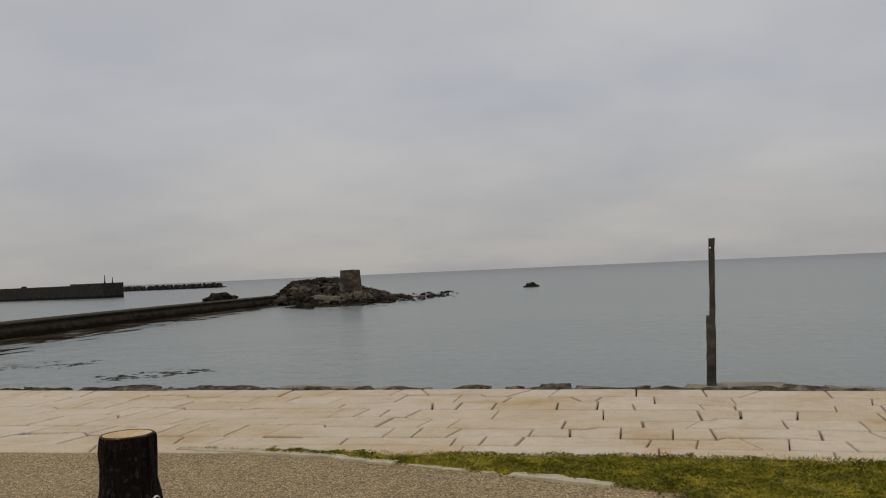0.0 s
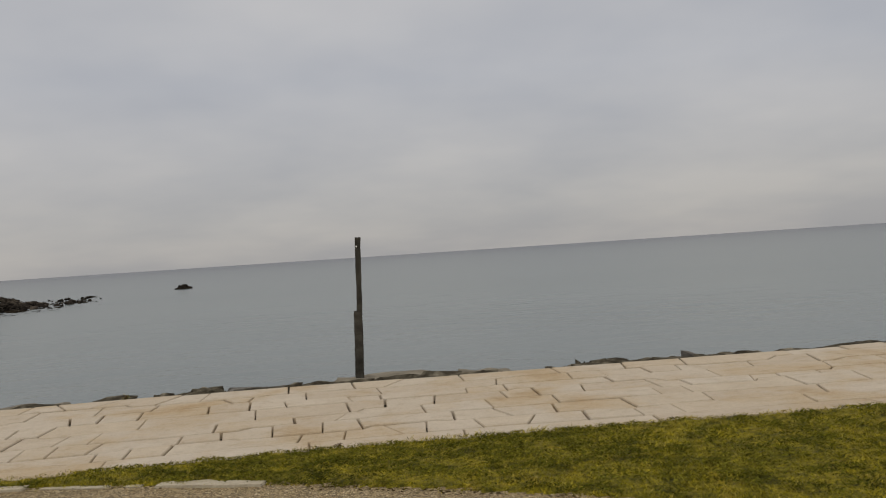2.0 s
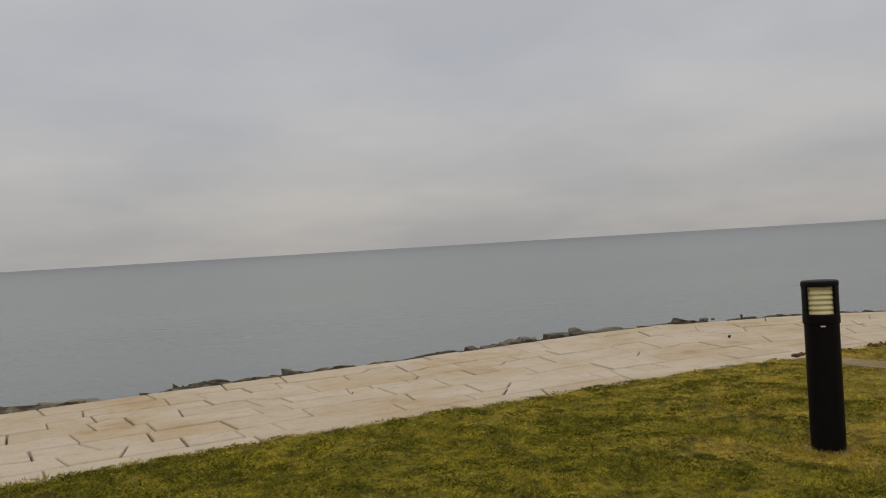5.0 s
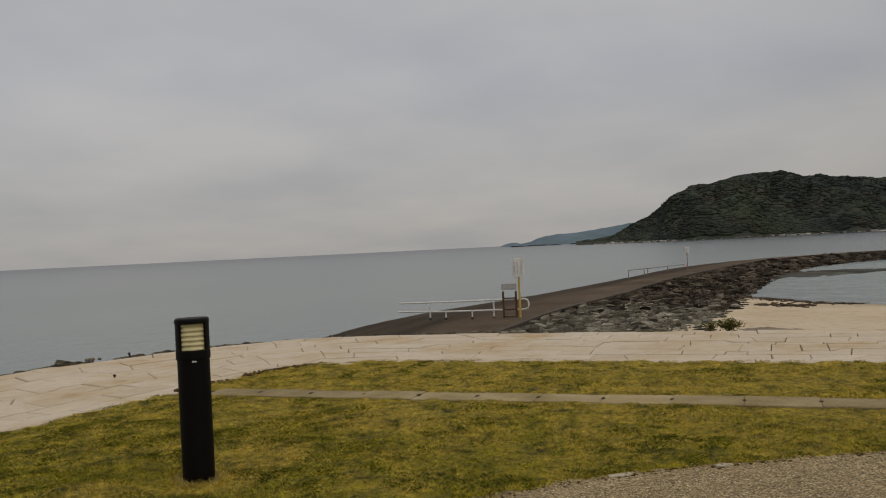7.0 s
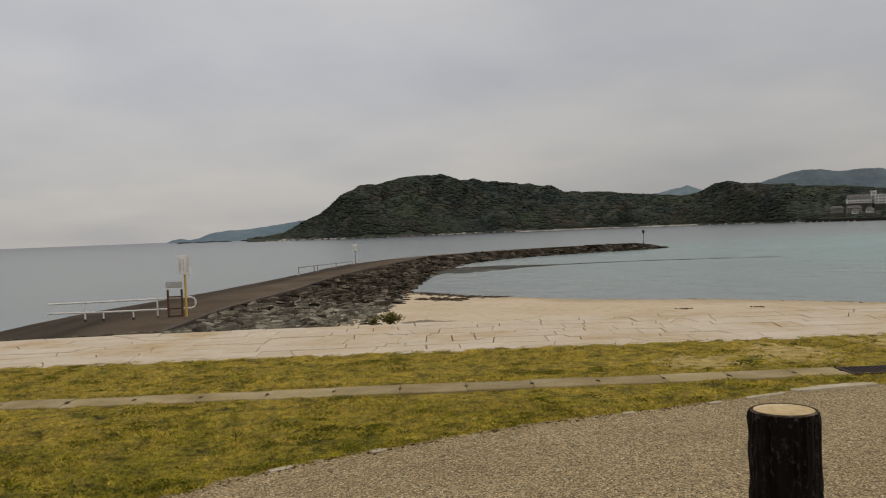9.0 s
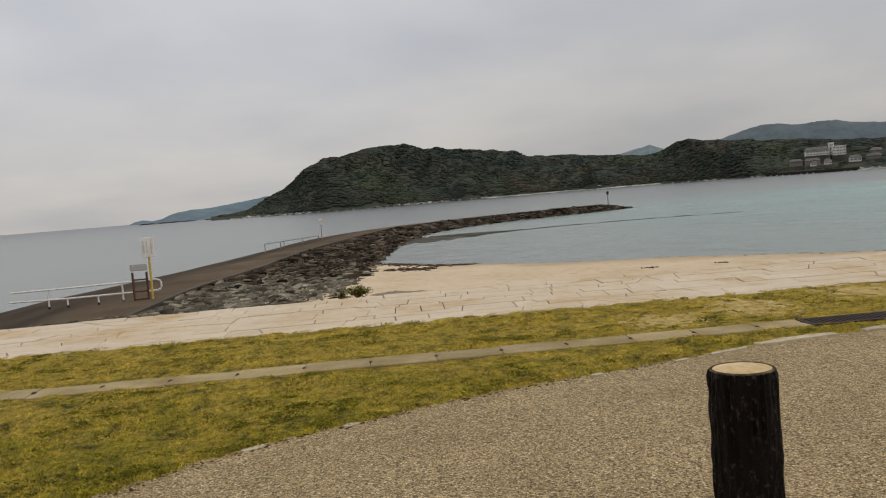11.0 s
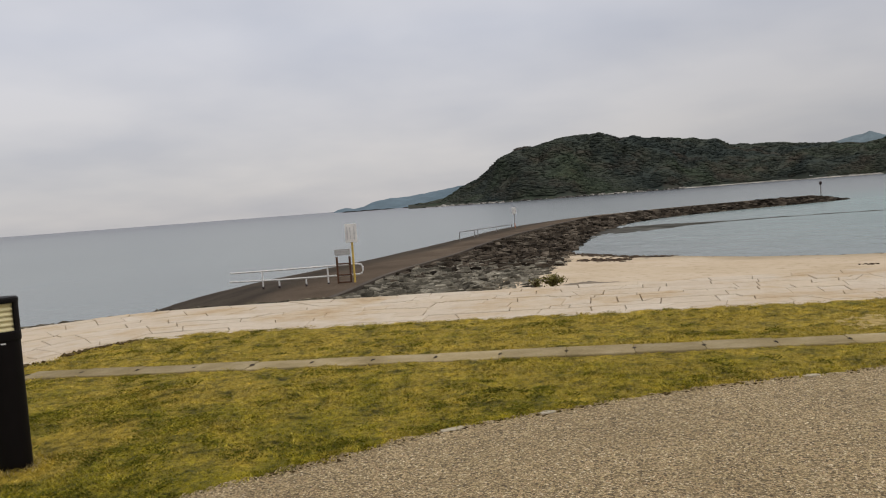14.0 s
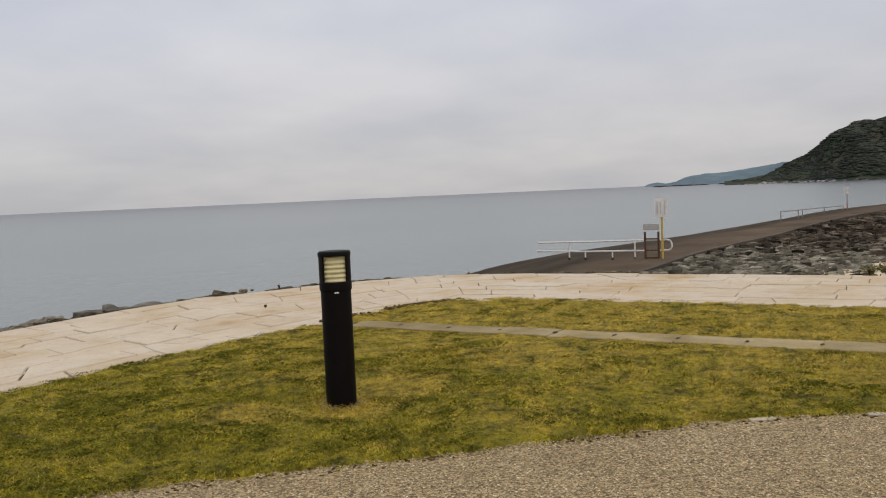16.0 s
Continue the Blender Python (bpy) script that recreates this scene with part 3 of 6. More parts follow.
def rock_mesh(bm, centre, size, seed, levels=3, rough=0.28, turn=0.0, square=0.35):
    made = bmesh.ops.create_icosphere(bm, subdivisions=levels, radius=1.0)["verts"]
    off = Vector((seed * 3.71, seed * 1.93, seed * 0.77))
    spin = Matrix.Rotation(turn, 3, "Z")
    for v in made:
        d = v.co.normalized()
        # flattened facets make it look broken rather than round
        k = 1 + rough * noise.noise(d * 1.3 + off) * 1.5 + rough * 0.5 * noise.noise(d * 3.4 + off) + rough * 0.22 * noise.noise(d * 8 + off)
        cell = noise.cell(d * 1.7 + off) * 0.10
        co = d * (k + cell * rough)
        m = max(abs(co.x), abs(co.y), abs(co.z))
        co = co.lerp(co / max(m, 0.01) * co.length * 0.8, square)
        v.co = Vector(centre) + spin @ Vector((co.x * size[0], co.y * size[1], co.z * size[2]))
    return made


def catmull(points, step=0.25):
    pts = [np.array(p, float) for p in points]
    pts = [2 * pts[0] - pts[1]] + pts + [2 * pts[-1] - pts[-2]]
    out = []
    for a, b, c, d in zip(pts, pts[1:], pts[2:], pts[3:]):
        n = max(2, int(np.linalg.norm(c - b) / step))
        for t in np.arange(n) / n:
            out.append(0.5 * (2 * b + (c - a) * t + (2 * a - 5 * b + 4 * c - d) * t * t + (3 * b - a - 3 * c + d) * t**3))
    out.append(pts[-2])
    return np.array(out)


def along(curve, s):
    """The point and the direction at the length s on a polyline."""
    seg = np.linalg.norm(np.diff(curve, axis=0), axis=1)
    cum = np.r_[0, np.cumsum(seg)]
    p = np.array([np.interp(s, cum, curve[:, k]) for k in range(2)])
    q = np.array([np.interp(s + 0.05, cum, curve[:, k]) - np.interp(s - 0.05, cum, curve[:, k]) for k in range(2)])
    return p, q / max(np.linalg.norm(q), 1e-9)


def inside(x, y, poly):
    hit = np.zeros(len(x), bool)
    for (x0, y0), (x1, y1) in zip(poly, np.roll(poly, -1, axis=0)):
        cross = ((y0 > y) != (y1 > y)) & (x < (x1 - x0) * (y - y0) / ((y1 - y0) or 1e-12) + x0)
        hit ^= cross
    return hit


def sheet(name, outline, z, material):
    bm = bmesh.new()
    vs = [bm.verts.new((x, y, z)) for x, y in outline]
    es = [bm.edges.new((a, b)) for a, b in zip(vs, vs[1:] + vs[:1])]
    bmesh.ops.triangle_fill(bm, use_beauty=True, use_dissolve=False, edges=es)
    ob = mesh_object(name, bm, material)
    for p in ob.data.polygons:
        if p.normal.z < 0:
            p.flip()
    return ob


# ---- plan of the promenade ----
NEAR_EDGE = catmull([(-30, 5.7), (-12, 6.1), (-6, 6.27), (-2, 6.56), (1.2, 6.6), (4.5, 6.35), (7.2, 6.1), (8.9, 5.78), (10.0, 5.45), (10.5, 4.6), (10.48, 2.5),
                     (10.32, -0.8), (10.15, -3.5), (10.0, -6.2), (9.6, -14), (9.0, -30)])
FAR_EDGE = catmull([(-30, 9.8), (-12, 9.88), (-6, 9.88), (-2, 9.92), (1.2, 9.78), (4.5, 9.6), (7.5, 9.62), (9.6, 9.5), (11.2, 8.8), (12.5, 7.95), (13.4, 6.95), (13.8, 5.6),
                    (13.78, 2.5), (13.68, -0.8), (13.5, -4), (13.35, -8), (13.0, -16), (12.4, -30)])
PATH_EDGE = catmull([(-4.6, 6.42), (-3.2, 6.3), (-2.27, 6.08), (-1.44, 5.87), (-0.62, 5.62), (0.05, 5.3), (0.71, 4.98), (1.3, 4.66), (2.2, 4.08), (3.0, 3.42), (3.56, 2.78),
                     (4.16, 2.09), (4.7, 1.48), (5.38, 0.7), (5.72, 0.08), (6.19, -0.93), (6.5, -1.92), (6.72, -2.69), (7.0, -3.53), (7.1, -4.35), (7.3, -6), (7.3, -9), (7.1, -16)], 0.12)
BAND = 3.3


FAR_LENGTH = float(np.linalg.norm(np.diff(FAR_EDGE, axis=0), axis=1).sum())


def build_land():
    """Solid land under paving, lawn and path, with a sea wall face."""
    out = [tuple(p) for p in FAR_EDGE] + [(12, -400), (-400, -400), (-400, 9.8)]
    bm = bmesh.new()
    top = [bm.verts.new((x, y, -0.06)) for x, y in out]
    low = [bm.verts.new((x, y, -4.5)) for x, y in out]
    n = len(out)
    for i in range(n):
        bm.faces.new((top[i], top[(i + 1) % n], low[(i + 1) % n], low[i]))
    es = [bm.edges.get((top[i], top[(i + 1) % n])) for i in range(n)]
    bmesh.ops.triangle_fill(bm, use_beauty=True, edges=es)
    return tagged(mesh_object("ground", bm, SOIL), "dark packed soil under the paving and the lawn", "ground", kind="structure")


def build_path():
    left = [p for p in NEAR_EDGE if p[0] < -4.7]
    seg = np.gradient(PATH_EDGE, axis=0)
    seg /= np.linalg.norm(seg, axis=1)[:, None]
    under = PATH_EDGE + 0.14 * np.stack([-seg[:, 1], seg[:, 0]], 1) * np.clip((PATH_EDGE[:, :1] + 4.6) / 2, 0, 1)
    out = [tuple(p) for p in left] + [tuple(p) for p in under] + [(7.0, -60), (-60, -60), (-60, 5.5)]
    ob = sheet("gravel_path", out, 0.0, GRAVEL)
    return tagged(ob, "tan washed-gravel footpath with fine mixed pebbles", "path", kind="structure")


LAWN_RIGHT = [p for p in NEAR_EDGE if p[0] > -4.55 and p[1] > -15.8]
LAWN = np.array([tuple(p) for p in PATH_EDGE] + [(p[0], p[1] - 0.11 * float(np.interp(p[0], [-4, -2, 7.5, 9.5], [0, 1, 1, 0])) * (p[1] > 5)) for p in LAWN_RIGHT[::-1]])


def beside_drain(x, y):
    """How far a place lies from the middle of the drain row."""
    return x - 7.862 - 0.041 * y


def turf_height(x, y):
    """Uneven turf: tussocks some centimetres high, trodden flat round the lamp."""
    flat = min(1.0, max(0.0, (math.hypot(x - 5.05, y - 3.4) - 0.15) / 0.8))
    return -0.045 * (1 - flat) + flat * (0.012 + 0.016 * noise.noise(Vector((x * 2.6, y * 2.6, 1))) + 0.015 * noise.noise(Vector((x * 7, y * 7, 5))) + 0.007 * noise.noise(Vector((x * 17, y * 17, 8))))


def build_lawn():
    step = 0.05
    xs, ys = np.arange(-4.6, 10.65, step), np.arange(-15.8, 6.7, step)
    gx, gy = np.meshgrid(xs, ys)
    wob = 0.04 * np.array([noise.noise(Vector((a * 5, b * 5, 0))) for a, b in zip(gx.ravel(), gy.ravel())])
    ok = inside(gx.ravel() + wob, gy.ravel() + wob, LAWN).reshape(gx.shape)
    index, verts, faces = {}, [], []

    def vert(j, i):
        if (j, i) not in index:
            index[j, i] = len(verts)
            x, y = xs[i], ys[j]
            edge = ok[max(j - 1, 0):j + 2, max(i - 1, 0):i + 2].all()
            verts.append((x, y, -0.012 if abs(beside_drain(x, y)) < 0.19 else (max(turf_height(x, y), 0.003 if math.hypot(x - 5.05, y - 3.4) > 0.95 else -0.05) if edge else -0.006)))
        return index[j, i]

    for j in range(len(ys) - 1):
        for i in range(len(xs) - 1):
            if ok[j:j + 2, i:i + 2].sum() >= 3:
                faces.append((vert(j, i), vert(j, i + 1), vert(j + 1, i + 1), vert(j + 1, i)))
    ob = raw_object("lawn", verts, faces, TURF, smooth=True)
    return tagged(ob, "patchy green and straw-coloured lawn turf", "lawn", kind="structure")


def build_sea():
    bm = bmesh.new()
    rings = [0, 60, 120, 250, 600, 1500, 4950]
    sides = 96
    prev = None
    for r in rings:
        ring = [bm.verts.new((r * math.cos(2 * math.pi * k / sides), r * math.sin(2 * math.pi * k / sides), SEA)) for k in range(sides)] if r else [bm.verts.new((0, 0, SEA))]
        if prev:
            for k in range(sides):
                j = (k + 1) % sides
                if len(prev) == 1:
                    bm.faces.new((prev[0], ring[k], ring[j]))
                else:
                    bm.faces.new((prev[k], ring[k], ring[j], prev[j]))
        prev = ring
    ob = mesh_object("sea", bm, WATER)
    return tagged(ob, "calm grey-green sea under an overcast sky", "water", kind="structure")


WATERLINE_Y = [-60, -36, -27, -19.4, -14.6, -8.5, -3.5, -1.0, 4]
WATERLINE_X = [14, 24, 28, 32.4, 36.6, 40.5, 45.7, 50, 56]


def sand_height(x, y):
    d = (np.interp(y, WATERLINE_Y, WATERLINE_X) - x) * 0.75
    h = SEA + np.where(d > 0, 0.029 * d, 0.09 * d)
    return h + 0.03 * noise.noise(Vector((x * 0.4, y * 0.4, 0)))


def build_beach():
    xs, ys = np.arange(12.8, 62, 0.8), np.arange(-60, 9.5, 0.8)
    verts = [(x, y, sand_height(x, y)) for y in ys for x in xs]
    n = len(xs)
    faces = [(j * n + i, j * n + i + 1, (j + 1) * n + i + 1, (j + 1) * n + i) for j in range(len(ys) - 1) for i in range(n - 1)]
    ob = raw_object("beach_sand", verts, faces, SAND, smooth=True)
    return tagged(ob, "pale cream bathing beach sloping gently into the lagoon", "beach", kind="structure")


def build_revetment():
    """Rubble slope from the paving's outer edge down into the sea."""
    verts, faces = [], []
    total, cols = FAR_LENGTH * 0.66, 10
    rows = int(total / 0.35)
    for i in range(rows + 1):
        p, d = along(FAR_EDGE, i / rows * total)
        nrm = np.array([-d[1], d[0]])
        for k in range(cols + 1):
            t = k / cols
            q = p + nrm * (0.0 + 4.6 * t)
            h = -0.16 - 2.6 * t**1.15
            if 0 < k:
                h += 0.16 * noise.noise(Vector((q[0] * 1.1, q[1] * 1.1, 3))) + 0.1 * noise.noise(Vector((q[0] * 3, q[1] * 3, 7))) - 0.05
            verts.append((q[0], q[1], h))
    for i in range(rows):
        for k in range(cols):
            a = i * (cols + 1) + k
            faces.append((a, a + 1, a + cols + 2, a + cols + 1))
    ob = raw_object("rubble_revetment", verts, faces, DARK_ROCK)
    return tagged(ob, "dark wet rubble slope between the paving and the sea", "revetment", kind="structure")


build_land()
build_path()
build_lawn()
build_sea()
build_beach()
build_revetment()


# ---- far shores ----
HILL_AZ = [80.6, 81.6, 82.6, 83.4, 84.1, 85.2, 86.0, 86.65, 87.35, 88.0, 89.0, 90.1, 91.2, 92.7, 93.4, 94.0, 94.7, 95.5, 96.5, 97.6, 99.0, 100.9, 101.5, 103.6, 105.8, 107.4, 108.2,
           109.4, 110.4, 111.2, 112.0, 112.7, 113.9, 116.4, 118.7, 121.2, 128, 136]
HILL_EL = [0.0, 0.08, 0.24, 0.52, 0.86, 1.26, 1.82, 2.44, 2.92, 3.30, 3.22, 3.49, 3.63, 3.72, 3.75, 3.60, 3.32, 3.33, 3.09, 3.04, 2.92, 2.60, 2.32, 2.17, 1.98, 1.82, 1.67,
           1.67, 1.84, 2.24, 2.34, 2.17, 2.14, 1.93, 1.82, 1.5, 1.3, 1.0]
SHORE_AZ = [80, 86, 90, 96, 104, 111, 116, 121, 136]
SHORE_R = [930, 800, 770, 850, 930, 850, 680, 580, 460]


def shore_distance(az):
    return float(np.interp(az, SHORE_AZ, SHORE_R)) + 12 * noise.noise(Vector((az * 0.7, 0, 0)))


def hill_height(az, r):
    near = shore_distance(az)
    deep = 190.0
    ridge = (near + deep) * math.tan(radians(float(np.interp(az, HILL_AZ, HILL_EL)))) + 3.4
    t = min(max((r - near) / deep, 0.0), 1.6)
    # spurs swell towards the sea, hollows lie back
    curve = 0.86 + 0.62 * noise.noise(Vector((az * 0.24 + t * 0.5, 3, t))) + 0.42 * noise.noise(Vector((az * 0.62 - t * 0.9, 7, t * 2)))
    if 115.5 < az < 125:
        # a low built-up shelf by the water
        shelf = min(1.0, (az - 115.5) / 2.5)
        rise = 0.10 * min(t / 0.1, 1) + 0.25 * max(t - 0.1, 0) / 0.4 if t < 0.5 else 0.35 + 0.65 * min((t - 0.5) / 0.5, 1) ** 0.8
        plain = math.sin(min(t, 1) * math.pi / 2) ** 0.75
        prof = plain * (1 - shelf) + rise * shelf
    else:
        prof = math.sin(min(t, 1) * math.pi / 2) ** max(curve, 0.5)
    if t > 1:
        prof *= 1 - 0.35 * (t - 1)
    gully = 1 + (0.30 * noise.noise(Vector((az * 0.40 + t, r * 0.008, 2))) + 0.20 * noise.noise(Vector((az * 0.95 - t, r * 0.012, 6))) + 0.09 * noise.noise(Vector((az * 2.6, r * 0.03, 9)))) * math.sin(min(t, 1) * math.pi)
    # no spur stands out above the skyline
    line = 1.43 + (ridge - 3.4) * r / (near + deep) - SEA + 1.6
    # the roof of the wood swells and dips from one crown to the next
    x, y, _ = polar(az, r, 0)
    roof = (1.5 * noise.noise(Vector((x / 15, y / 15, 1))) + 0.8 * noise.noise(Vector((x / 7, y / 7, 4)))) * min(1.0, t * 8)
    return SEA + 0.4 + min(ridge * prof * gully + roof, max(line, 0.5))


def polar(az, r, z):
    return (r * math.sin(radians(az)), r * math.cos(radians(az)), z)


def build_hill():
    azs = np.arange(80.4, 136, 0.2)
    depth = np.r_[-12, -4, np.linspace(2, 300, 62)]
    verts = [polar(a, shore_distance(a) + d, hill_height(a, shore_distance(a) + d) if d > 0 else SEA - 0.5 + d * 0.02) for a in azs for d in depth]
    n = len(depth)
    faces = [(i * n + k, i * n + k + 1, (i + 1) * n + k + 1, (i + 1) * n + k) for i in range(len(azs) - 1) for k in range(n - 1)]
    ob = raw_object("headland", verts, faces, CANOPY_FLOOR, smooth=True)
    tagged(ob, "dark wooded headland across the bay", "hill", kind="structure")
    # crowns of the wood
    rng = random.Random(5)
    bm = bmesh.new()
    bmesh.ops.create_icosphere(bm, subdivisions=1, radius=1.0)
    base = np.array([v.co for v in bm.verts])
    tris = np.array([[v.index for v in f.verts] for f in bm.faces])
    bm.free()
    shapes = []
    for k in range(6):
        o = Vector((k * 5.1, 3, 1))
        shapes.append(np.array([Vector(v) * (1 + 0.34 * noise.noise(Vector(v) * 1.6 + o) + 0.2 * noise.noise(Vector(v) * 4 + o)) for v in base]))
    vs, fs, count = [], [], 0
    made = 0
    while made < 21000:
        az = rng.uniform(80.9, 126)
        near = shore_distance(az)
        d = 4 + 200 * rng.random() ** 1.2
        z = hill_height(az, near + d)
        x, y, _ = polar(az, near + d, 0)
        z += (1.3 * noise.noise(Vector((x / 19, y / 19, 5))) + 0.6 * noise.noise(Vector((x / 8, y / 8, 9)))) * min(1, d / 30) * (0.4 if d > 165 else 1) - 0.1
        if z < SEA + 2.0 + 2 * rng.random() or (117.3 < az < 123 and d < 100 and rng.random() < 0.72):
            continue
        # a few tall crowns stand out of an even roof of low ones
        tall = rng.random() < 0.03 and d < 110
        size = (1.8 + 2.4 * rng.random()) * (0.6 if az < 84 else 1)
        shape = shapes[rng.randrange(6)] * (size, size, size * (rng.uniform(0.4, 0.55) if tall else rng.uniform(0.18, 0.30)))
        a = rng.uniform(0, 6.28)
        c, s = math.cos(a), math.sin(a)
        shape = shape @ np.array([[c, s, 0], [-s, c, 0], [0, 0, 1]])
        vs.append(shape + (x, y, z - size * (0.02 if tall else 0.12)))
        fs.append(tris + count)
        count += len(base)
        made += 1
    ob = raw_object("woodland", np.concatenate(vs), np.concatenate(fs), CANOPY, smooth=True)
    tagged(ob, "dense dark green broadleaf wood covering the headland", "woodland", kind="stuff")
    # dark rocky foot with a pale beach farther along
    verts, faces = [], []
    for i, a in enumerate(np.arange(80.8, 126, 0.12)):
        r = shore_distance(a)
        pale = 98.2 < a < 110
        h = (1.1 if pale else 0.7 + 1.6 * max(0, noise.noise(Vector((a * 3.1, 1, 0))))) + 0.5 * abs(noise.noise(Vector((a * 9, 0, 4))))
        h *= min(1.0, max(0.02, (a - 80.8) / 1.5))
        verts += [polar(a, r - (10 if pale else 4), SEA - 0.3), polar(a, r + 1, SEA + h), polar(a, r + 12, SEA + h * 1.3), polar(a, r + 14, SEA - 1)]
        if i:
            b = 4 * i
            faces += [(b - 4 + k, b - 3 + k, b + 1 + k, b + k) for k in range(3)]
    ob = raw_object("far_shore", verts, faces, SHORE)
    tagged(ob, "pale beach and low rocks along the far shore", "shore", kind="structure")
    bm = bmesh.new()
    for k in range(420):
        a = 81.2 + 17.4 * rng.random()
        if noise.noise(Vector((a * 1.9, 4, 0))) < -0.12:
            continue
        r = shore_distance(a) + rng.uniform(-6, 6)
        w = rng.uniform(0.6, 2.0) * (0.6 if a < 84 else 1)
        x, y, _ = polar(a, r, 0)
        rock_mesh(bm, (x, y, SEA + 0.2 + 0.25 * rng.random()), (w * 1.5, w, w * rng.uniform(0.5, 0.95)), k, 1, 0.4, rng.uniform(0, 3))
    ob = mesh_object("shore_boulders", bm, FAR_ROCK)
    tagged(ob, "pale and dark boulders at the foot of the headland", "boulders", kind="stuff")


def build_ridge(name, label, azs, els, r, material, rough):
    grid = np.arange(azs[0], azs[-1] + 0.01, 0.12)
    verts, faces = [], []
    for i, a in enumerate(grid):
        top = r * math.tan(radians(float(np.interp(a, azs, els)))) + 1.4
        top += rough * r * 0.001 * (noise.noise(Vector((a * 2.2, r, 0))) + 0.6 * noise.noise(Vector((a * 7, r, 0))))
        top = max(top, SEA + 0.3)
        for k, (dr, f) in enumerate(((-0.10, 0.0), (-0.06, 0.45), (-0.025, 0.8), (0, 1.0), (0.06, 0.85))):
            z = SEA - 1 + (top - SEA + 1) * f
            if 0 < k < 3:
                z += rough * r * 0.0015 * noise.noise(Vector((a * 3, k * 2.0, r)))
            verts.append(polar(a, r * (1 + dr), z))
        if i:
            b = 5 * i
            faces += [(b - 5 + k, b - 4 + k, b + 1 + k, b + k) for k in range(4)]
    ob = raw_object(name, verts, faces, material, smooth=True)
    return tagged(ob, label, "hills", kind="structure")


build_hill()
build_ridge("distant_cape", "low cape far across the sea, blue-green with painted haze", [75.4, 75.75, 76.2, 76.75, 77.4, 78, 79, 80.5, 82.4, 84, 86, 89], [-0.05, 0.08, 0.19, 0.06, 0.16, 0.42, 0.58, 0.63, 0.86, 1.08, 1.2, 1.2], 2300, CAPE, 0.5)
build_ridge("distant_ridge", "mountain ridge behind the headland, blue-green with painted haze", [110.5, 112.5, 113.75, 115.1, 116.25, 117.3, 118.4, 119.5, 120.6, 121.4, 123, 126, 134], [1.0, 1.9, 2.27, 2.68, 2.95, 2.93, 2.74, 2.82, 2.8, 2.58, 2.4, 2.3, 2.0], 2400, FAR_RIDGE, 0.9)
build_ridge("distant_peak", "pointed mountain far inland, faint blue with painted haze", [105, 106.9, 107.6, 108.7, 109.1, 109.45, 109.9, 110.5, 111.5, 113], [1.2, 1.78, 1.95, 2.22, 2.25, 2.38, 2.2, 1.98, 1.6, 1.3], 4000, FARTHEST, 0.25)


def build_cape_rocks():
    rng = random.Random(11)
    bm = bmesh.new()
    for k in range(26):
        az = rng.uniform(76.2, 81.0)
        x, y, _ = polar(az, 1500 + rng.uniform(-30, 30), 0)
        rock_mesh(bm, (x, y, SEA), (rng.uniform(3, 9), rng.uniform(3, 9), rng.uniform(0.8, 2.2)), k, 2)
    ob = mesh_object("reef", bm, WET_ROCK)
    tagged(ob, "low dark reef off the cape", "reef", kind="stuff")


build_cape_rocks()


# ---- buildings on the far shore ----
def house_parts(parent, w, d, h, storeys, bays, flat=True, wall=None):
    """A building round its own origin, long side on x, front to -y."""
    bm = bmesh.new()
    box(bm, 0, 0, h / 2, w, d, h, 0.08)
    part("wall", bm, wall or RENDER, parent)
    bm = bmesh.new()
    if flat:
        box(bm, 0, 0, h + 0.25, w + 0.6, d + 0.6, 0.5, 0.08)
    else:
        v = [bm.verts.new(c) for c in ((-w / 2 - 0.5, -d / 2 - 0.5, h), (w / 2 + 0.5, -d / 2 - 0.5, h), (w / 2 + 0.5, d / 2 + 0.5, h), (-w / 2 - 0.5, d / 2 + 0.5, h),
                                       (-w / 2 + 0.8, 0, h + d * 0.33), (w / 2 - 0.8, 0, h + d * 0.33))]
        for f in ((0, 1, 5, 4), (1, 2, 5), (2, 3, 4, 5), (3, 0, 4), (3, 2, 1, 0)):
            bm.faces.new([v[i] for i in f])
    part("roof", bm, RENDER if flat else ROOF, parent)
    for s in range(storeys):
        for b in range(bays):
            bm = bmesh.new()
            ww, wh = w / bays * 0.7, h / storeys * 0.36
            box(bm, -w / 2 + w / bays * (b + 0.5), -d / 2 - 0.02, h / storeys * (s + 0.55), ww, 0.1, wh)
            part("window", bm, PANE, parent)


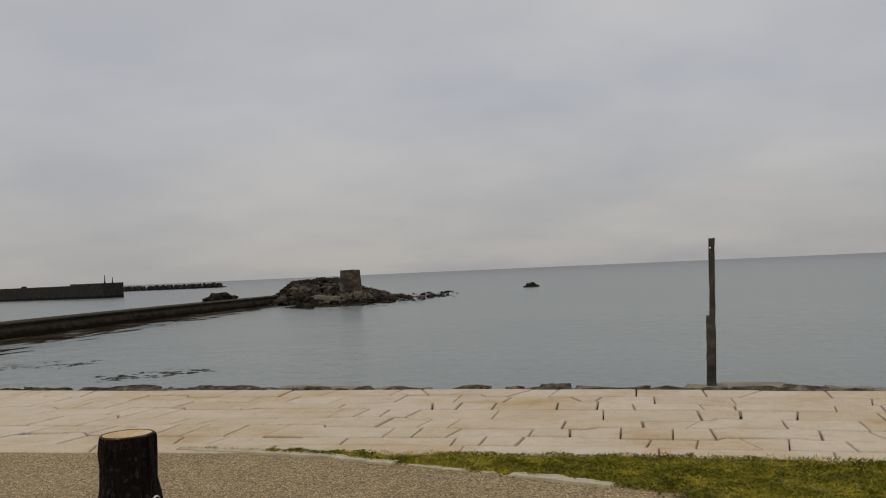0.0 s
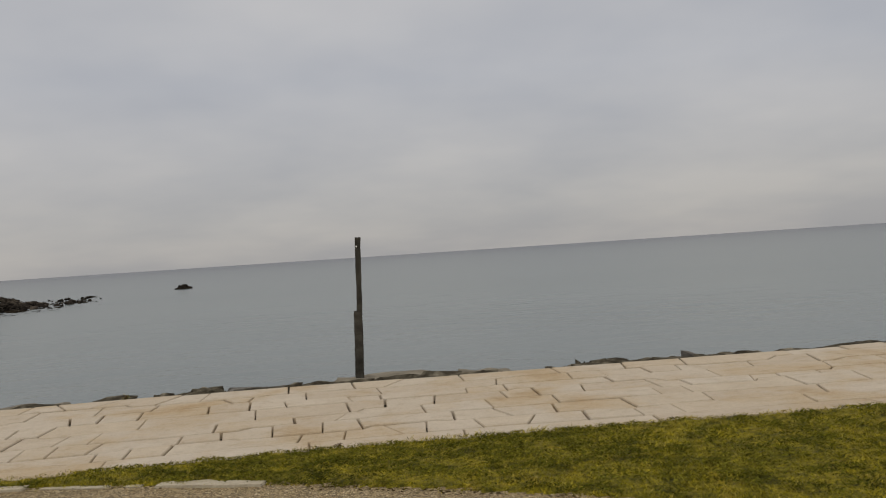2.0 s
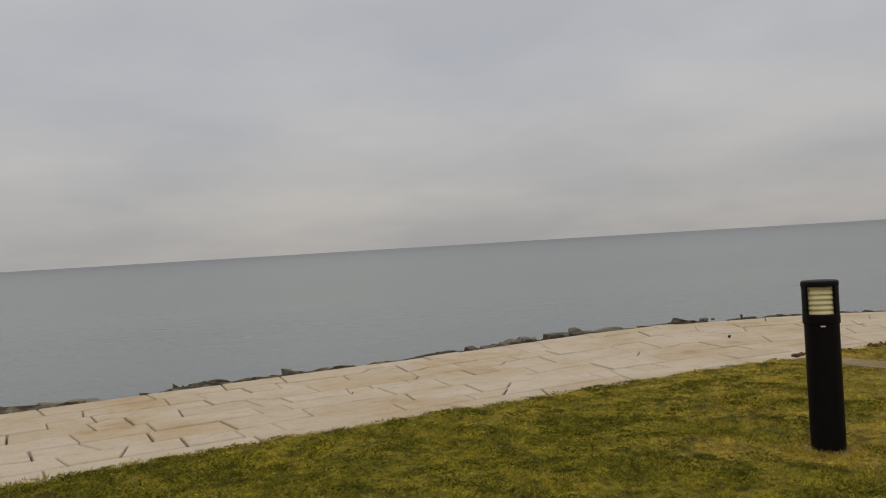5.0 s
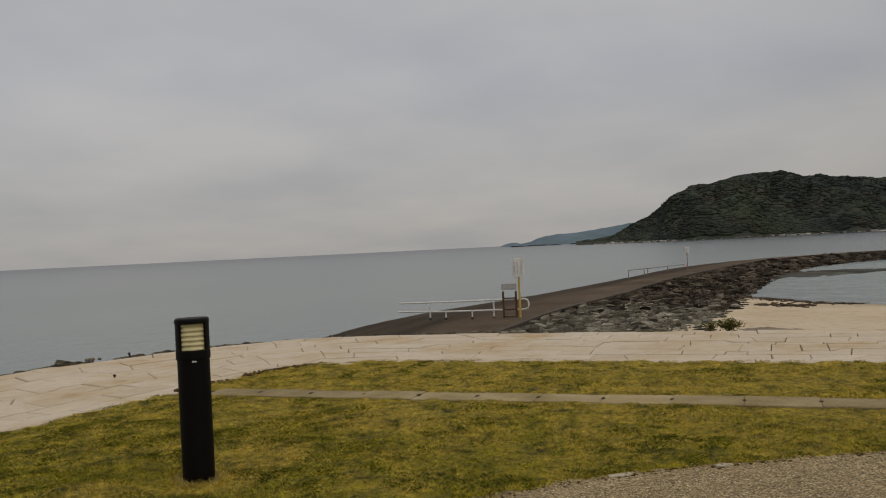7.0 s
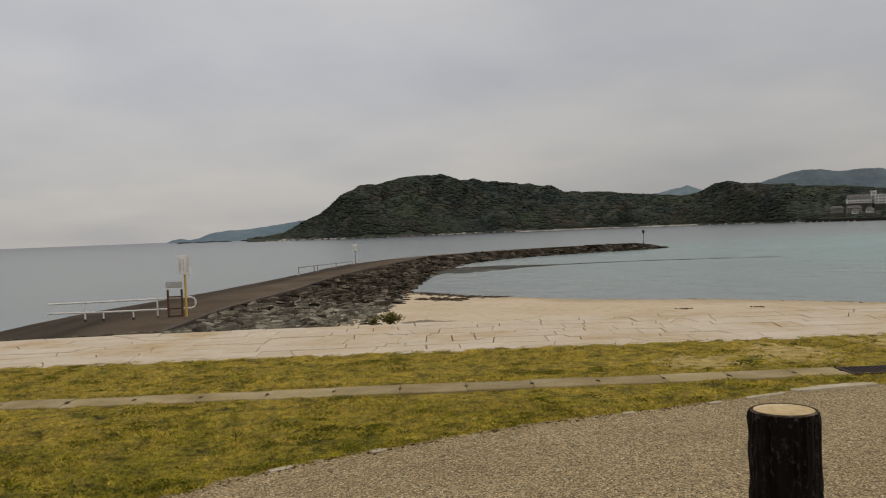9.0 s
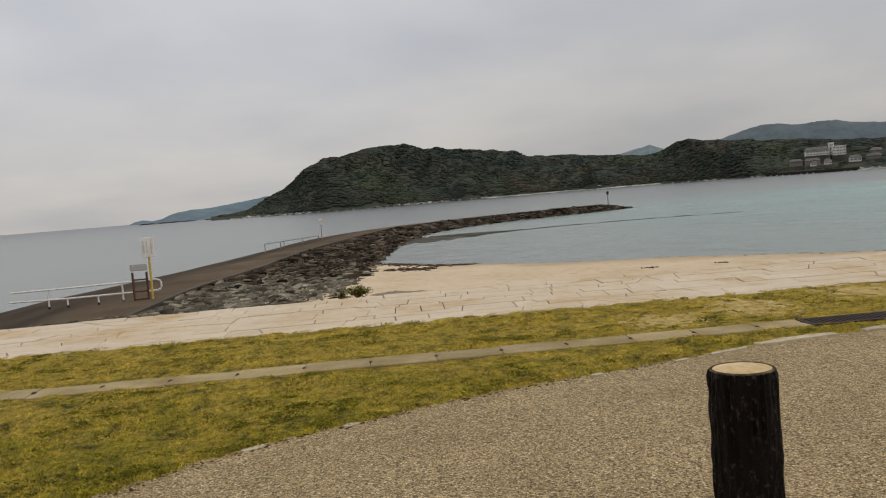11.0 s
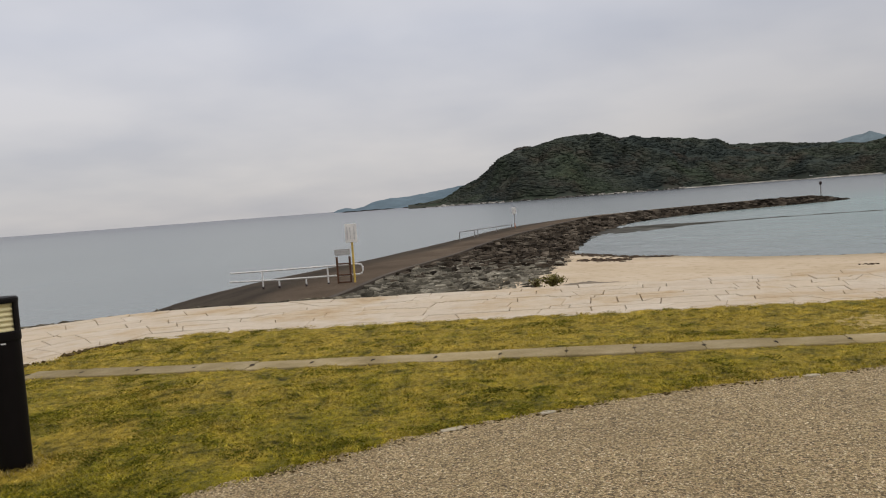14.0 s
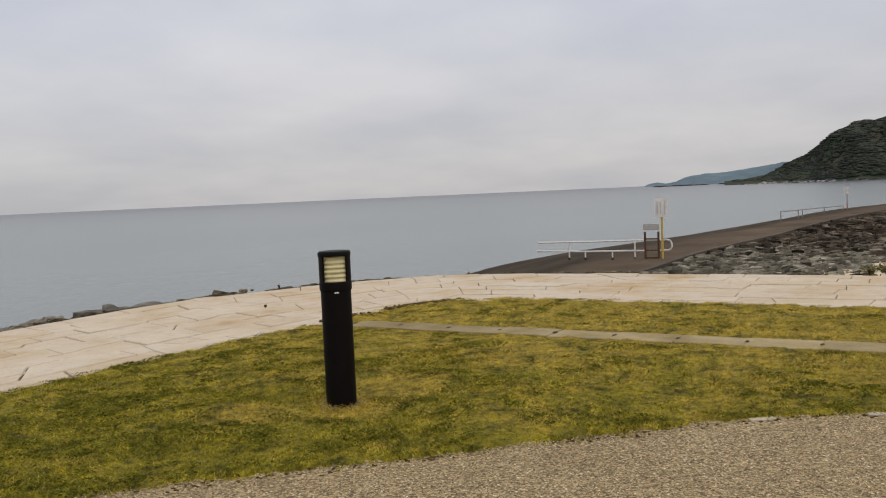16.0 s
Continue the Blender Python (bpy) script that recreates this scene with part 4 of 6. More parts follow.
def build_town():
    def place(az, r, z, name, label, w, d, h, storeys, bays, flat=True, group=""):
        x, y, _ = polar(az, r, 0)
        e = thing(name, label, "building", (x, y, z), group, turn=-az + 8)
        house_parts(e, w, d, h, storeys, bays, flat, RENDER if name.startswith("hotel") or "white" in label else DULL_WALL)
        low = z - hill_height(az, r) + 3
        if low > 0:
            bm = bmesh.new()
            box(bm, 0, 0, -low / 2 - 0.02, w + 1.2, d + 1.2, low, 0.1)
            part("terrace", bm, TERRACE, e, "stained concrete terrace wall under the building")

    place(119.4, 662, 10.0, "hotel_wing", "long white two-storey hotel wing above the shore", 15, 8, 3.5, 2, 7, False)
    place(120.62, 664, 9.2, "hotel_block", "white three-storey hotel block above the shore", 8.6, 9, 6.0, 3, 4)
    place(120.22, 669.5, 10.0, "hotel_tower", "small white stair tower on the hotel", 3.2, 3.6, 7.9, 3, 1)
    for az, r, z, w, h, label in ((118.2, 655, 3.6, 8, 3.2, "low grey-roofed house behind the sea wall"), (119.15, 642, 3.2, 9, 3.4, "low grey-roofed house behind the sea wall"),
                                  (119.2, 632, 2.6, 3.4, 1.9, "small white shed behind the sea wall"), (120.0, 622, 3.0, 4, 2.2, "small white shed behind the sea wall"),
                                  (121.5, 622, 3.4, 7, 2.7, "low white house behind the sea wall"), (122.65, 640, 7.0, 7, 3.0, "low grey-roofed house behind the sea wall"),
                                  (122.5, 612, 4.0, 8, 2.2, "low grey-roofed house behind the sea wall")):
        place(az, r, z, "shore_house", label, w, 5.5, h, 1, 3, False, "houses on the far shore")
    bm = bmesh.new()
    for i in range(15):
        az = 116.6 + i * 0.35
        x, y, _ = polar(az, shore_distance(az) - 3, 0)
        box(bm, x, y, -1.2, 4.3, 1.4, 2.2, 0, Matrix.Rotation(radians(-az), 4, "Z"))
    tagged(mesh_object("far_sea_wall", bm, BREAKWATER), "dark low sea wall along the far shore", "sea wall", kind="structure")
    x, y, _ = polar(106.2, shore_distance(106.2) + 3, 0)
    hut = thing("beach_hut", "tiny dark beach shelter with a pale roof", "hut", (x, y, SEA + 1.0), turn=-106)
    bm = bmesh.new()
    box(bm, 0, 0, 1.1, 5, 3, 2.2, 0.05)
    part("wall", bm, BROWN_WOOD, hut)
    bm = bmesh.new()
    box(bm, 0, 0, 2.4, 6.4, 4, 0.4, 0.05)
    part("roof", bm, RENDER, hut)


build_town()

# ---- the sea to the west: pier, breakwater, blocks, island ----
def build_pier():
    top = [(-36, 8), (-41.8, 26.6), (-45.0, 44.6), (-48.2, 62.8), (-50.6, 84), (-52.6, 108)]
    curve = catmull(top, 3.0)
    pier = thing("pier", "long low dark concrete pier with a weedy foot", "pier")
    total = float(np.linalg.norm(np.diff(curve, axis=0), axis=1).sum())
    bays = 18
    for bay in range(bays):
        verts, faces = [], []
        for i in range(3):
            p, d = along(curve, total * (bay + (0.0, 0.5, 0.996)[i]) / bays)
            n = np.array([-d[1], d[0]])
            for off, z in ((-0.25, SEA - 0.6), (-0.25, -1.62), (-0.02, -1.58), (0.06, -1.22), (0.16, -1.2), (0.18, -0.98), (0.0, -0.97), (0.0, -0.87), (2.9, -0.87), (3.0, SEA - 0.6)):
                q = p + n * off
                verts.append((q[0], q[1], z))
            if i:
                b = 10 * i
                faces += [(b - 10 + k, b - 9 + k, b + 1 + k, b + k) for k in range(9)]
        faces += [tuple(range(10)), tuple(range(len(verts) - 10, len(verts)))]
        raw_object("wall_bay", verts, faces, PIER, pier)
    # weedy ledge at the foot, awash
    verts, faces = [], []
    rows, cols = 420, 44
    for i in range(rows + 1):
        f = 0.12 + 0.83 * i / rows
        p, d = along(curve, total * f)
        n = np.array([-d[1], d[0]])
        reach = float(np.interp(f, [0.12, 0.3, 0.5, 0.75, 0.95], [9.0, 9.0, 8.0, 6.5, 4.0]))
        for k in range(cols + 1):
            t = k / cols
            q = p - n * (reach * t - 0.05)
            z = 0.06 * (1 - t * 1.75) + 0.07 * noise.noise(Vector((q[0] * 0.7, q[1] * 0.2, 0))) + 0.045 * noise.noise(Vector((q[0] * 2.2, q[1] * 0.6, 4)))
            verts.append((q[0], q[1], SEA + (z if t < 1 else -0.1)))
        if i:
            b = (cols + 1) * i
            faces += [(b - cols - 1 + k, b - cols + k, b + 1 + k, b + k) for k in range(cols)]
    tagged(raw_object("seaweed_ledge", verts, faces, LEDGE), "dark weed-covered ledge along the pier's foot", "seaweed", kind="stuff")


def build_breakwater():
    e = thing("breakwater", "massive dark concrete harbour breakwater", "breakwater", (0, 0, 0))

    def run(name, pts, top, wide):
        bm = bmesh.new()
        (x0, y0), (x1, y1) = pts
        l = math.hypot(x1 - x0, y1 - y0)
        turn = Matrix.Rotation(math.atan2(y1 - y0, x1 - x0), 4, "Z")
        box(bm, (x0 + x1) / 2, (y0 + y1) / 2, (SEA - 1 + top) / 2, l, wide, top - SEA + 1, 0.15, turn)
        part(name, bm, BREAKWATER, e)

    run("main_wall", [(-330, 236), (-167.5, 202)], 1.75, 6)
    run("end_block", [(-167.4, 202.2), (-155.6, 199.6)], 2.15, 7)
    for k in range(7):
        bm = bmesh.new()
        f = k / 6
        box(bm, -300 + 128 * f, 229.7 - 26.6 * f, 1.95, 1.1, 1.1, 0.5, 0.1)
        part("mooring_post", bm, BREAKWATER, e)
    for dx, h in ((-1.0, 2.3), (1.5, 1.6)):
        bm = bmesh.new()
        tube(bm, [(-156.6 + dx, 198.6, 2.1), (-156.6 + dx, 198.6, 2.1 + h * 0.5), (-156.6 + dx, 198.6, 2.1 + h)], [0.22, 0.12, 0.07])
        part("light_mast", bm, RUST, e)


def build_blocks():
    bm = bmesh.new()
    for d in (Vector((0, 0, 1)), Vector((0.94, 0, -0.33)), Vector((-0.47, 0.82, -0.33)), Vector((-0.47, -0.82, -0.33))):
        tube(bm, [(0, 0, 0), d * 0.7, d * 1.5, d * 1.62], [0.62, 0.52, 0.4, 0.3], 10)
    first = mesh_object("tetrapod", bm, BREAKWATER)
    tagged(first, "dark concrete tetrapod of the outer breakwater", "tetrapod", "tetrapods of the outer breakwater")
    rng = random.Random(8)
    spots = [(-284 + 54 * (k + rng.uniform(-0.4, 0.4)) / 89, 372 + 5 * k / 89 + rng.uniform(-2, 2)) for k in range(90)]
    for k, (x, y) in enumerate(spots):
        m = pose(x, y, SEA - 0.5 + rng.uniform(-0.35, 0.45), rng.uniform(-30, 30), rng.uniform(-30, 30), rng.uniform(0, 360)) @ Matrix.Scale(1.3, 4)
        if k:
            copy_thing(first, m)
        else:
            first.matrix_basis = m


def build_island():
    rng = random.Random(21)
    # the main mass: tall to the west, falling away under the tower to the east
    tops_az = [-29.2, -28.3, -27.6, -26.8, -25.5, -24.5, -23.4, -22.4, -21.0, -19.6, -18.4]
    tops_z = [-1.9, -1.4, -0.4, 0.75, 1.0, 1.0, 0.85, -0.15, -1.0, -1.65, -2.0]
    places = []
    for k in range(1150):
        az = rng.uniform(-28.6, -18.9)
        top = float(np.interp(az, tops_az, tops_z)) + 0.25 * noise.noise(Vector((az * 1.7, 2, 0)))
        f = rng.random()
        places.append((az, 106 + 13 * f, SEA + (top - SEA) * min(1, f * 1.6 + 0.1), (0.16 + 0.42 * rng.random() ** 2) * (0.40 + 0.2 * (top - SEA))))
    # boulders heaped about the tower's foot
    for k in range(120):
        f = rng.random()
        places.append((rng.uniform(-24.6, -21.6), 104.4 + 2.6 * f, -1.55 + 1.15 * f - 0.25 * rng.random(), rng.uniform(0.16, 0.42)))
    verts, faces = [], []
    for start in range(0, len(places), 50):
        bm = bmesh.new()
        for k, (az, r, z, s) in enumerate(places[start:start + 50]):
            x, y, _ = polar(az, r, 0)
            rock_mesh(bm, (x, y, z - s * 0.55), (s * 1.25, s * 1.25, s * 0.85), start + k, 2, 0.45, rng.uniform(0, 3), 0.5)
        bm.verts.index_update()
        faces += [[v.index + len(verts) for v in f.verts] for f in bm.faces]
        verts += [tuple(v.co) for v in bm.verts]
        bm.free()
    me = bpy.data.meshes.new("rock_island")
    me.from_pydata(verts, [], faces)
    me.materials.append(ISLAND)
    ob = new("rock_island", me)
    tagged(ob, "craggy brown rock island in the bay", "island")
    # square ruined tower
    x, y, _ = polar(-23.0, 108.5, 0)
    tower = thing("stone_tower", "stub of an old square masonry tower on the rocks", "tower", (x, y, -0.98), turn=23)
    bm = bmesh.new()
    rows = 10
    high = 0.305
    for i in range(rows):
        w = 2.85 - 0.45 * i / rows
        for side in range(4):
            n = 5
            for j in range(n):
                # the topmost course has crumbled at its corners
                if i == rows - 1 and (j == 0 and side in (0, 3) or j == 4 and side == 1):
                    continue
                off = (j - (n - 1) / 2) * w / n + (0.1 if i % 2 else -0.1) * (0 < j < n - 1)
                a = side * math.pi / 2
                cx, cy = off, -w / 2 + 0.28 + rng.uniform(-0.025, 0.025)
                drop = rng.uniform(0, 0.1) if i == rows - 1 else 0
                box(bm, cx * math.cos(a) - cy * math.sin(a), cx * math.sin(a) + cy * math.cos(a), 0.15 + i * high - drop,
                    w / n - 0.015, 0.56, high - 0.012, 0.03, Matrix.Rotation(a, 4, "Z"))
        if i < rows - 1:
            box(bm, 0, 0, 0.15 + i * high, w - 0.1, w - 0.1, high + 0.005)
    part("masonry", bm, BRICK_RUIN, tower)
    bm = bmesh.new()
    rock_mesh(bm, (0.05, 0, 2.8), (1.0, 1.0, 0.3), 77, 3, 0.25, 0.3, 0.6)
    part("rubble_fill", bm, ISLAND, tower)
    # pale remnant of a concrete footing
    x, y, _ = polar(-24.6, 101.5, 0)
    bm = bmesh.new()
    box(bm, 0, 0, 0, 3.0, 0.9, 0.5, 0.08)
    ob = mesh_object("broken_footing", bm, PALE_ROCK)
    ob.matrix_basis = pose(x, y, -1.15, 0, 6, 24)
    tagged(ob, "pale broken concrete footing lying on the rocks", "concrete block")
    # loose rocks in the water
    for k in range(250):
        f = rng.random() ** 1.15
        az = -26.2 + 9.9 * f + rng.uniform(-0.5, 0.5)
        r = 98 + 20 * f + rng.gauss(0, 3.5) + 22 * rng.random() ** 3
        s = (0.1 + 0.36 * rng.random() ** 2) * (1.05 - 0.2 * f)
        x, y, _ = polar(az, r, 0)
        bm = bmesh.new()
        rock_mesh(bm, (0, 0, 0), (s * rng.uniform(0.9, 1.7), s, s * rng.uniform(0.5, 1.1)), k + 300, 2, 0.5, rng.uniform(0, 3))
        brown = rng.random() < 0.5
        ob = mesh_object("sea_rock", bm, ISLAND if brown else WET_ROCK)
        ob.location = (x, y, SEA + 0.1 * s)
        tagged(ob, "small brown rock standing out of the shallows" if brown else "small black rock standing out of the shallows", "rock", "rocks round the island")
    for name, az, r, s, label in (("sea_rock", -31.5, 150, (2.9, 3.0, 1.45), "dark rounded sea rock behind the pier"),
                                  ("sea_rock", -10.95, 147, (1.5, 1.2, 0.75), "lone dark rock in the open water")):
        x, y, _ = polar(az, r, 0)
        bm = bmesh.new()
        for j in range(4):
            rock_mesh(bm, (s[0] * 0.35 * (j - 1.5), 0.3 * j, 0), (s[0] * 0.5, s[1] * 0.6, s[2] * (0.55 + 0.45 * (j in (1, 2)))), j + int(r), 2, 0.35, 0.4)
        ob = mesh_object(name, bm, WET_ROCK)
        ob.location = (x, y, SEA)
        ob.rotation_euler = (0, 0, radians(-az))
        tagged(ob, label, "rock")


def weed_streak(name, label, points, count, spread, size, seed, z=SEA, lift=0.01, gaps=1.6, material=None):
    rng = random.Random(seed)
    curve = catmull(points, 0.5)
    total = float(np.linalg.norm(np.diff(curve, axis=0), axis=1).sum())
    bm = bmesh.new()
    for k in range(count):
        p, d = along(curve, rng.uniform(0, total))
        q = p + np.array([-d[1], d[0]]) * rng.gauss(0, spread)
        if noise.noise(Vector((q[0] * gaps, q[1] * gaps, seed))) < -0.05:
            continue
        h = z if z is not None else sand_height(q[0], q[1])
        s = size * rng.uniform(0.4, 1.4)
        rock_mesh(bm, (q[0], q[1], h + lift), (s * 0.35, s, lift * 1.2), k + seed, 1, 0.5, math.atan2(-d[0], d[1]) + rng.uniform(-0.5, 0.5))
    ob = mesh_object(name, bm, material or WEED)
    return tagged(ob, label, "seaweed", kind="stuff")


build_pier()
build_breakwater()
build_blocks()
build_island()
weed_streak("washed_weed", "brown seaweed washed about the island's rocks", [polar(-27.0, 97, 0)[:2], polar(-25.0, 98, 0)[:2], polar(-22.8, 100, 0)[:2], polar(-20.6, 106, 0)[:2]],
            420, 2.4, 0.55, 44, lift=0.04, gaps=0.35, material=LEDGE)
weed_streak("floating_weed", "thin dark streak of floating seaweed", [polar(-24.0, 86, 0)[:2], polar(-21.0, 93, 0)[:2], polar(-17.5, 104, 0)[:2]], 120, 1.8, 0.3, 45, lift=0.008, gaps=0.3, material=WET_ROCK)
weed_streak("floating_weed", "thin dark streak of floating seaweed", [(-21.5, 26.4), (-20.2, 27.6), (-18.0, 28.8)], 190, 0.7, 0.12, 40, lift=0.006, material=WET_ROCK)
weed_streak("floating_weed", "thin dark streak of floating seaweed", [(-30.5, 30.6), (-28, 31.4), (-26, 31.8)], 130, 0.8, 0.12, 41, lift=0.006, material=WET_ROCK)
def build_weed_bar():
    """A wedge of weed just under the surface, running out thin across the lagoon."""
    near = catmull([(66, -2.0), (69, -3.8), (71.5, -8.6), (74.4, -11.5), (76.2, -14.6), (77.2, -17.7), (77.7, -23), (76.9, -28), (75, -35)], 0.5)
    far = catmull([(78, -2.6), (79.5, -4.8), (79.3, -9.6), (79.3, -12.3), (77.9, -15), (78.4, -18), (78.5, -23), (77.6, -28), (75.6, -35)], 0.5)
    nl, fl = (float(np.linalg.norm(np.diff(c, axis=0), axis=1).sum()) for c in (near, far))
    rows, cols = 300, 30
    verts, faces = [], []
    for i in range(rows + 1):
        f = i / rows
        p, q = along(near, nl * f)[0], along(far, fl * f)[0]
        for k in range(cols + 1):
            t = k / cols
            x, y = p + (q - p) * (t * 1.3 - 0.15)
            edge = 1 - abs(2 * t - 1) ** 2.5 * 1.5
            z = 0.035 * edge + 0.008 + 0.035 * noise.noise(Vector((x * 0.25, y * 0.55, 2))) + 0.03 * noise.noise(Vector((x * 0.9, y * 1.7, 5))) - 0.02 * f
            verts.append((x, y, SEA + z))
        if i:
            b = (cols + 1) * i
            faces += [(b - cols - 1 + k, b - cols + k, b + 1 + k, b + k) for k in range(cols)]
    ob = raw_object("weed_bar", verts, faces, SUBMERGED)
    tagged(ob, "dark wedge of seaweed awash in the lagoon", "seaweed", kind="stuff")


build_weed_bar()
weed_streak("beach_wrack", "brown seaweed washed up at the water's edge", [(49, -1.3), (46.5, -2.2), (43.6, -4.2), (42.6, -5.8)], 620, 0.45, 0.12, 43, None, 0.018, 2.6)
weed_streak("beach_wrack", "brown seaweed washed up on the sand", [(41.9, -1.2), (41.6, -2.6), (41.3, -3.6)], 560, 0.6, 0.11, 44, None, 0.018, 2.6)
weed_streak("beach_wrack", "thin dark wrack line on the wet sand", [(43, -5.8), (40.3, -8.6), (36.4, -14.6), (32.2, -19.4), (28.5, -26)], 200, 0.3, 0.06, 45, None, 0.008, 1.4)
for wx, wy, ws in ((31.9, -11.0, 46), (31.5, -13.8, 47)):
    weed_streak("beach_wrack", "small clump of dry seaweed on the sand", [(wx - 0.1, wy - 0.35), (wx + 0.1, wy + 0.35)], 26, 0.13, 0.05, ws, None, 0.02, 5)
bm = bmesh.new()
for k in range(9):
    rock_mesh(bm, (28.0 - 0.03 * k, -0.35 - 0.19 * k, sand_height(28.0, -1.2) - 0.01), (0.8 - 0.1 * abs(k - 4), 0.3, 0.11 - 0.012 * abs(k - 4)), k + 480, 2, 0.25)
tagged(mesh_object("sand_mound", bm, DAMP_SAND, smooth=True), "low mound of damp brown sand on the beach", "sand mound")

# ---- the curved stone jetty ----
JET_TOP = catmull([(12, 7.2), (24.2, 6.5), (32.3, 6.1), (41, 4.75), (50, 3.8), (61, 2.1), (75, -0.8), (86, -3.6), (96, -8.5), (104, -15.5), (109.5, -24), (114.5, -33), (117, -38)], 1.0)
JET_SEA = catmull([(14, 12.5), (24, 14.3), (32.8, 15.8), (38.9, 15.9), (45, 15), (56, 12.3), (76.7, 8.7), (98, 5.2), (107, -2), (111.5, -12), (115.5, -22), (119.5, -32), (121, -39)], 1.0)


def build_jetty():
    lt = float(np.linalg.norm(np.diff(JET_TOP, axis=0), axis=1).sum())
    ls = float(np.linalg.norm(np.diff(JET_SEA, axis=0), axis=1).sum())
    jetty = thing("jetty", "curved brown-grey concrete jetty sloping into the sea", "jetty")
    cols, bays, steps = 8, 30, 3
    for bay in range(bays):
        verts, faces = [], []
        for i in range(steps + 1):
            f = (bay + i / steps * (0.9985 if i == steps else 1)) / bays
            a, _ = along(JET_TOP, lt * f)
            b, _ = along(JET_SEA, ls * f)
            for k in range(cols + 1):
                t = k / cols
                q = a + (b - a) * t * 1.08
                z = -1.1 - 0.8 * max(0.0, f * 1.045 - 1.0) / 0.045 - 0.93 * t**1.7 * 1.05 + (0.03 * noise.noise(Vector((q[0] * 0.3, q[1] * 0.3, 0))) if 0 < k else 0)
                verts.append((q[0], q[1], z))
            verts.append((a[0], a[1], -3.2))
            if i:
                w = cols + 2
                faces += [((i - 1) * w + k, (i - 1) * w + k + 1, i * w + k + 1, i * w + k) for k in range(cols)]
                faces.append(((i - 1) * w + cols + 1, (i - 1) * w, i * w, i * w + cols + 1))
        raw_object("deck_bay", verts, faces, JETTY, jetty)
    # kerb between deck and stone slope
    bm = bmesh.new()
    pts = [along(JET_TOP, lt * (0.08 + 0.5 * i / 60))[0] for i in range(61)]
    for p, q in zip(pts, pts[1:]):
        d = math.hypot(q[0] - p[0], q[1] - p[1])
        box(bm, (p[0] + q[0]) / 2, (p[1] + q[1]) / 2, -1.09, d, 0.22, 0.1, 0, Matrix.Rotation(math.atan2(q[1] - p[1], q[0] - p[0]), 4, "Z"))
    tagged(mesh_object("jetty_kerb", bm, WET_DECK), "low concrete kerb along the jetty's deck", "kerb", kind="structure")
    return lt


def split_stone(bm, centre, size, rng, turn):
    """A quarried plate of five to seven uneven sides, tilted, its upper edge broken off."""
    n = rng.randrange(5, 8)
    c, s = math.cos(turn), math.sin(turn)
    angles = sorted(2 * math.pi * (k + rng.uniform(-0.34, 0.34)) / n for k in range(n))
    tilt = (rng.uniform(-0.8, 0.8), rng.uniform(-1.0, 0.7))
    reach = [rng.uniform(0.78, 1.15) for _ in angles]
    rings = []
    for f, z in ((1.0, -1.4), (1.02, 0.55), (rng.uniform(0.86, 0.97), 0.9)):
        ring = []
        for a, r in zip(angles, reach):
            x, y = math.cos(a) * r * f, math.sin(a) * r * f
            h = z + (tilt[0] * x + tilt[1] * y + rng.uniform(-0.15, 0.15) if z > 0 else 0)
            x, y = x * size[0], y * size[1]
            ring.append(bm.verts.new((centre[0] + c * x - s * y, centre[1] + s * x + c * y, centre[2] + h * size[2])))
        rings.append(ring)
    for p, q in zip(rings, rings[1:]):
        for k in range(n):
            bm.faces.new((p[k], p[(k + 1) % n], q[(k + 1) % n], q[k]))
    bm.faces.new(rings[-1])


def stone_proto(seed):
    bm = bmesh.new()
    split_stone(bm, (0, 0, 0), (1, 1, 1), random.Random(seed), 0.0)
    me = bpy.data.meshes.new("stone")
    bmesh.ops.recalc_face_normals(bm, faces=bm.faces)
    bm.to_mesh(me)
    bm.free()
    me.materials.append(RIPRAP)
    return me


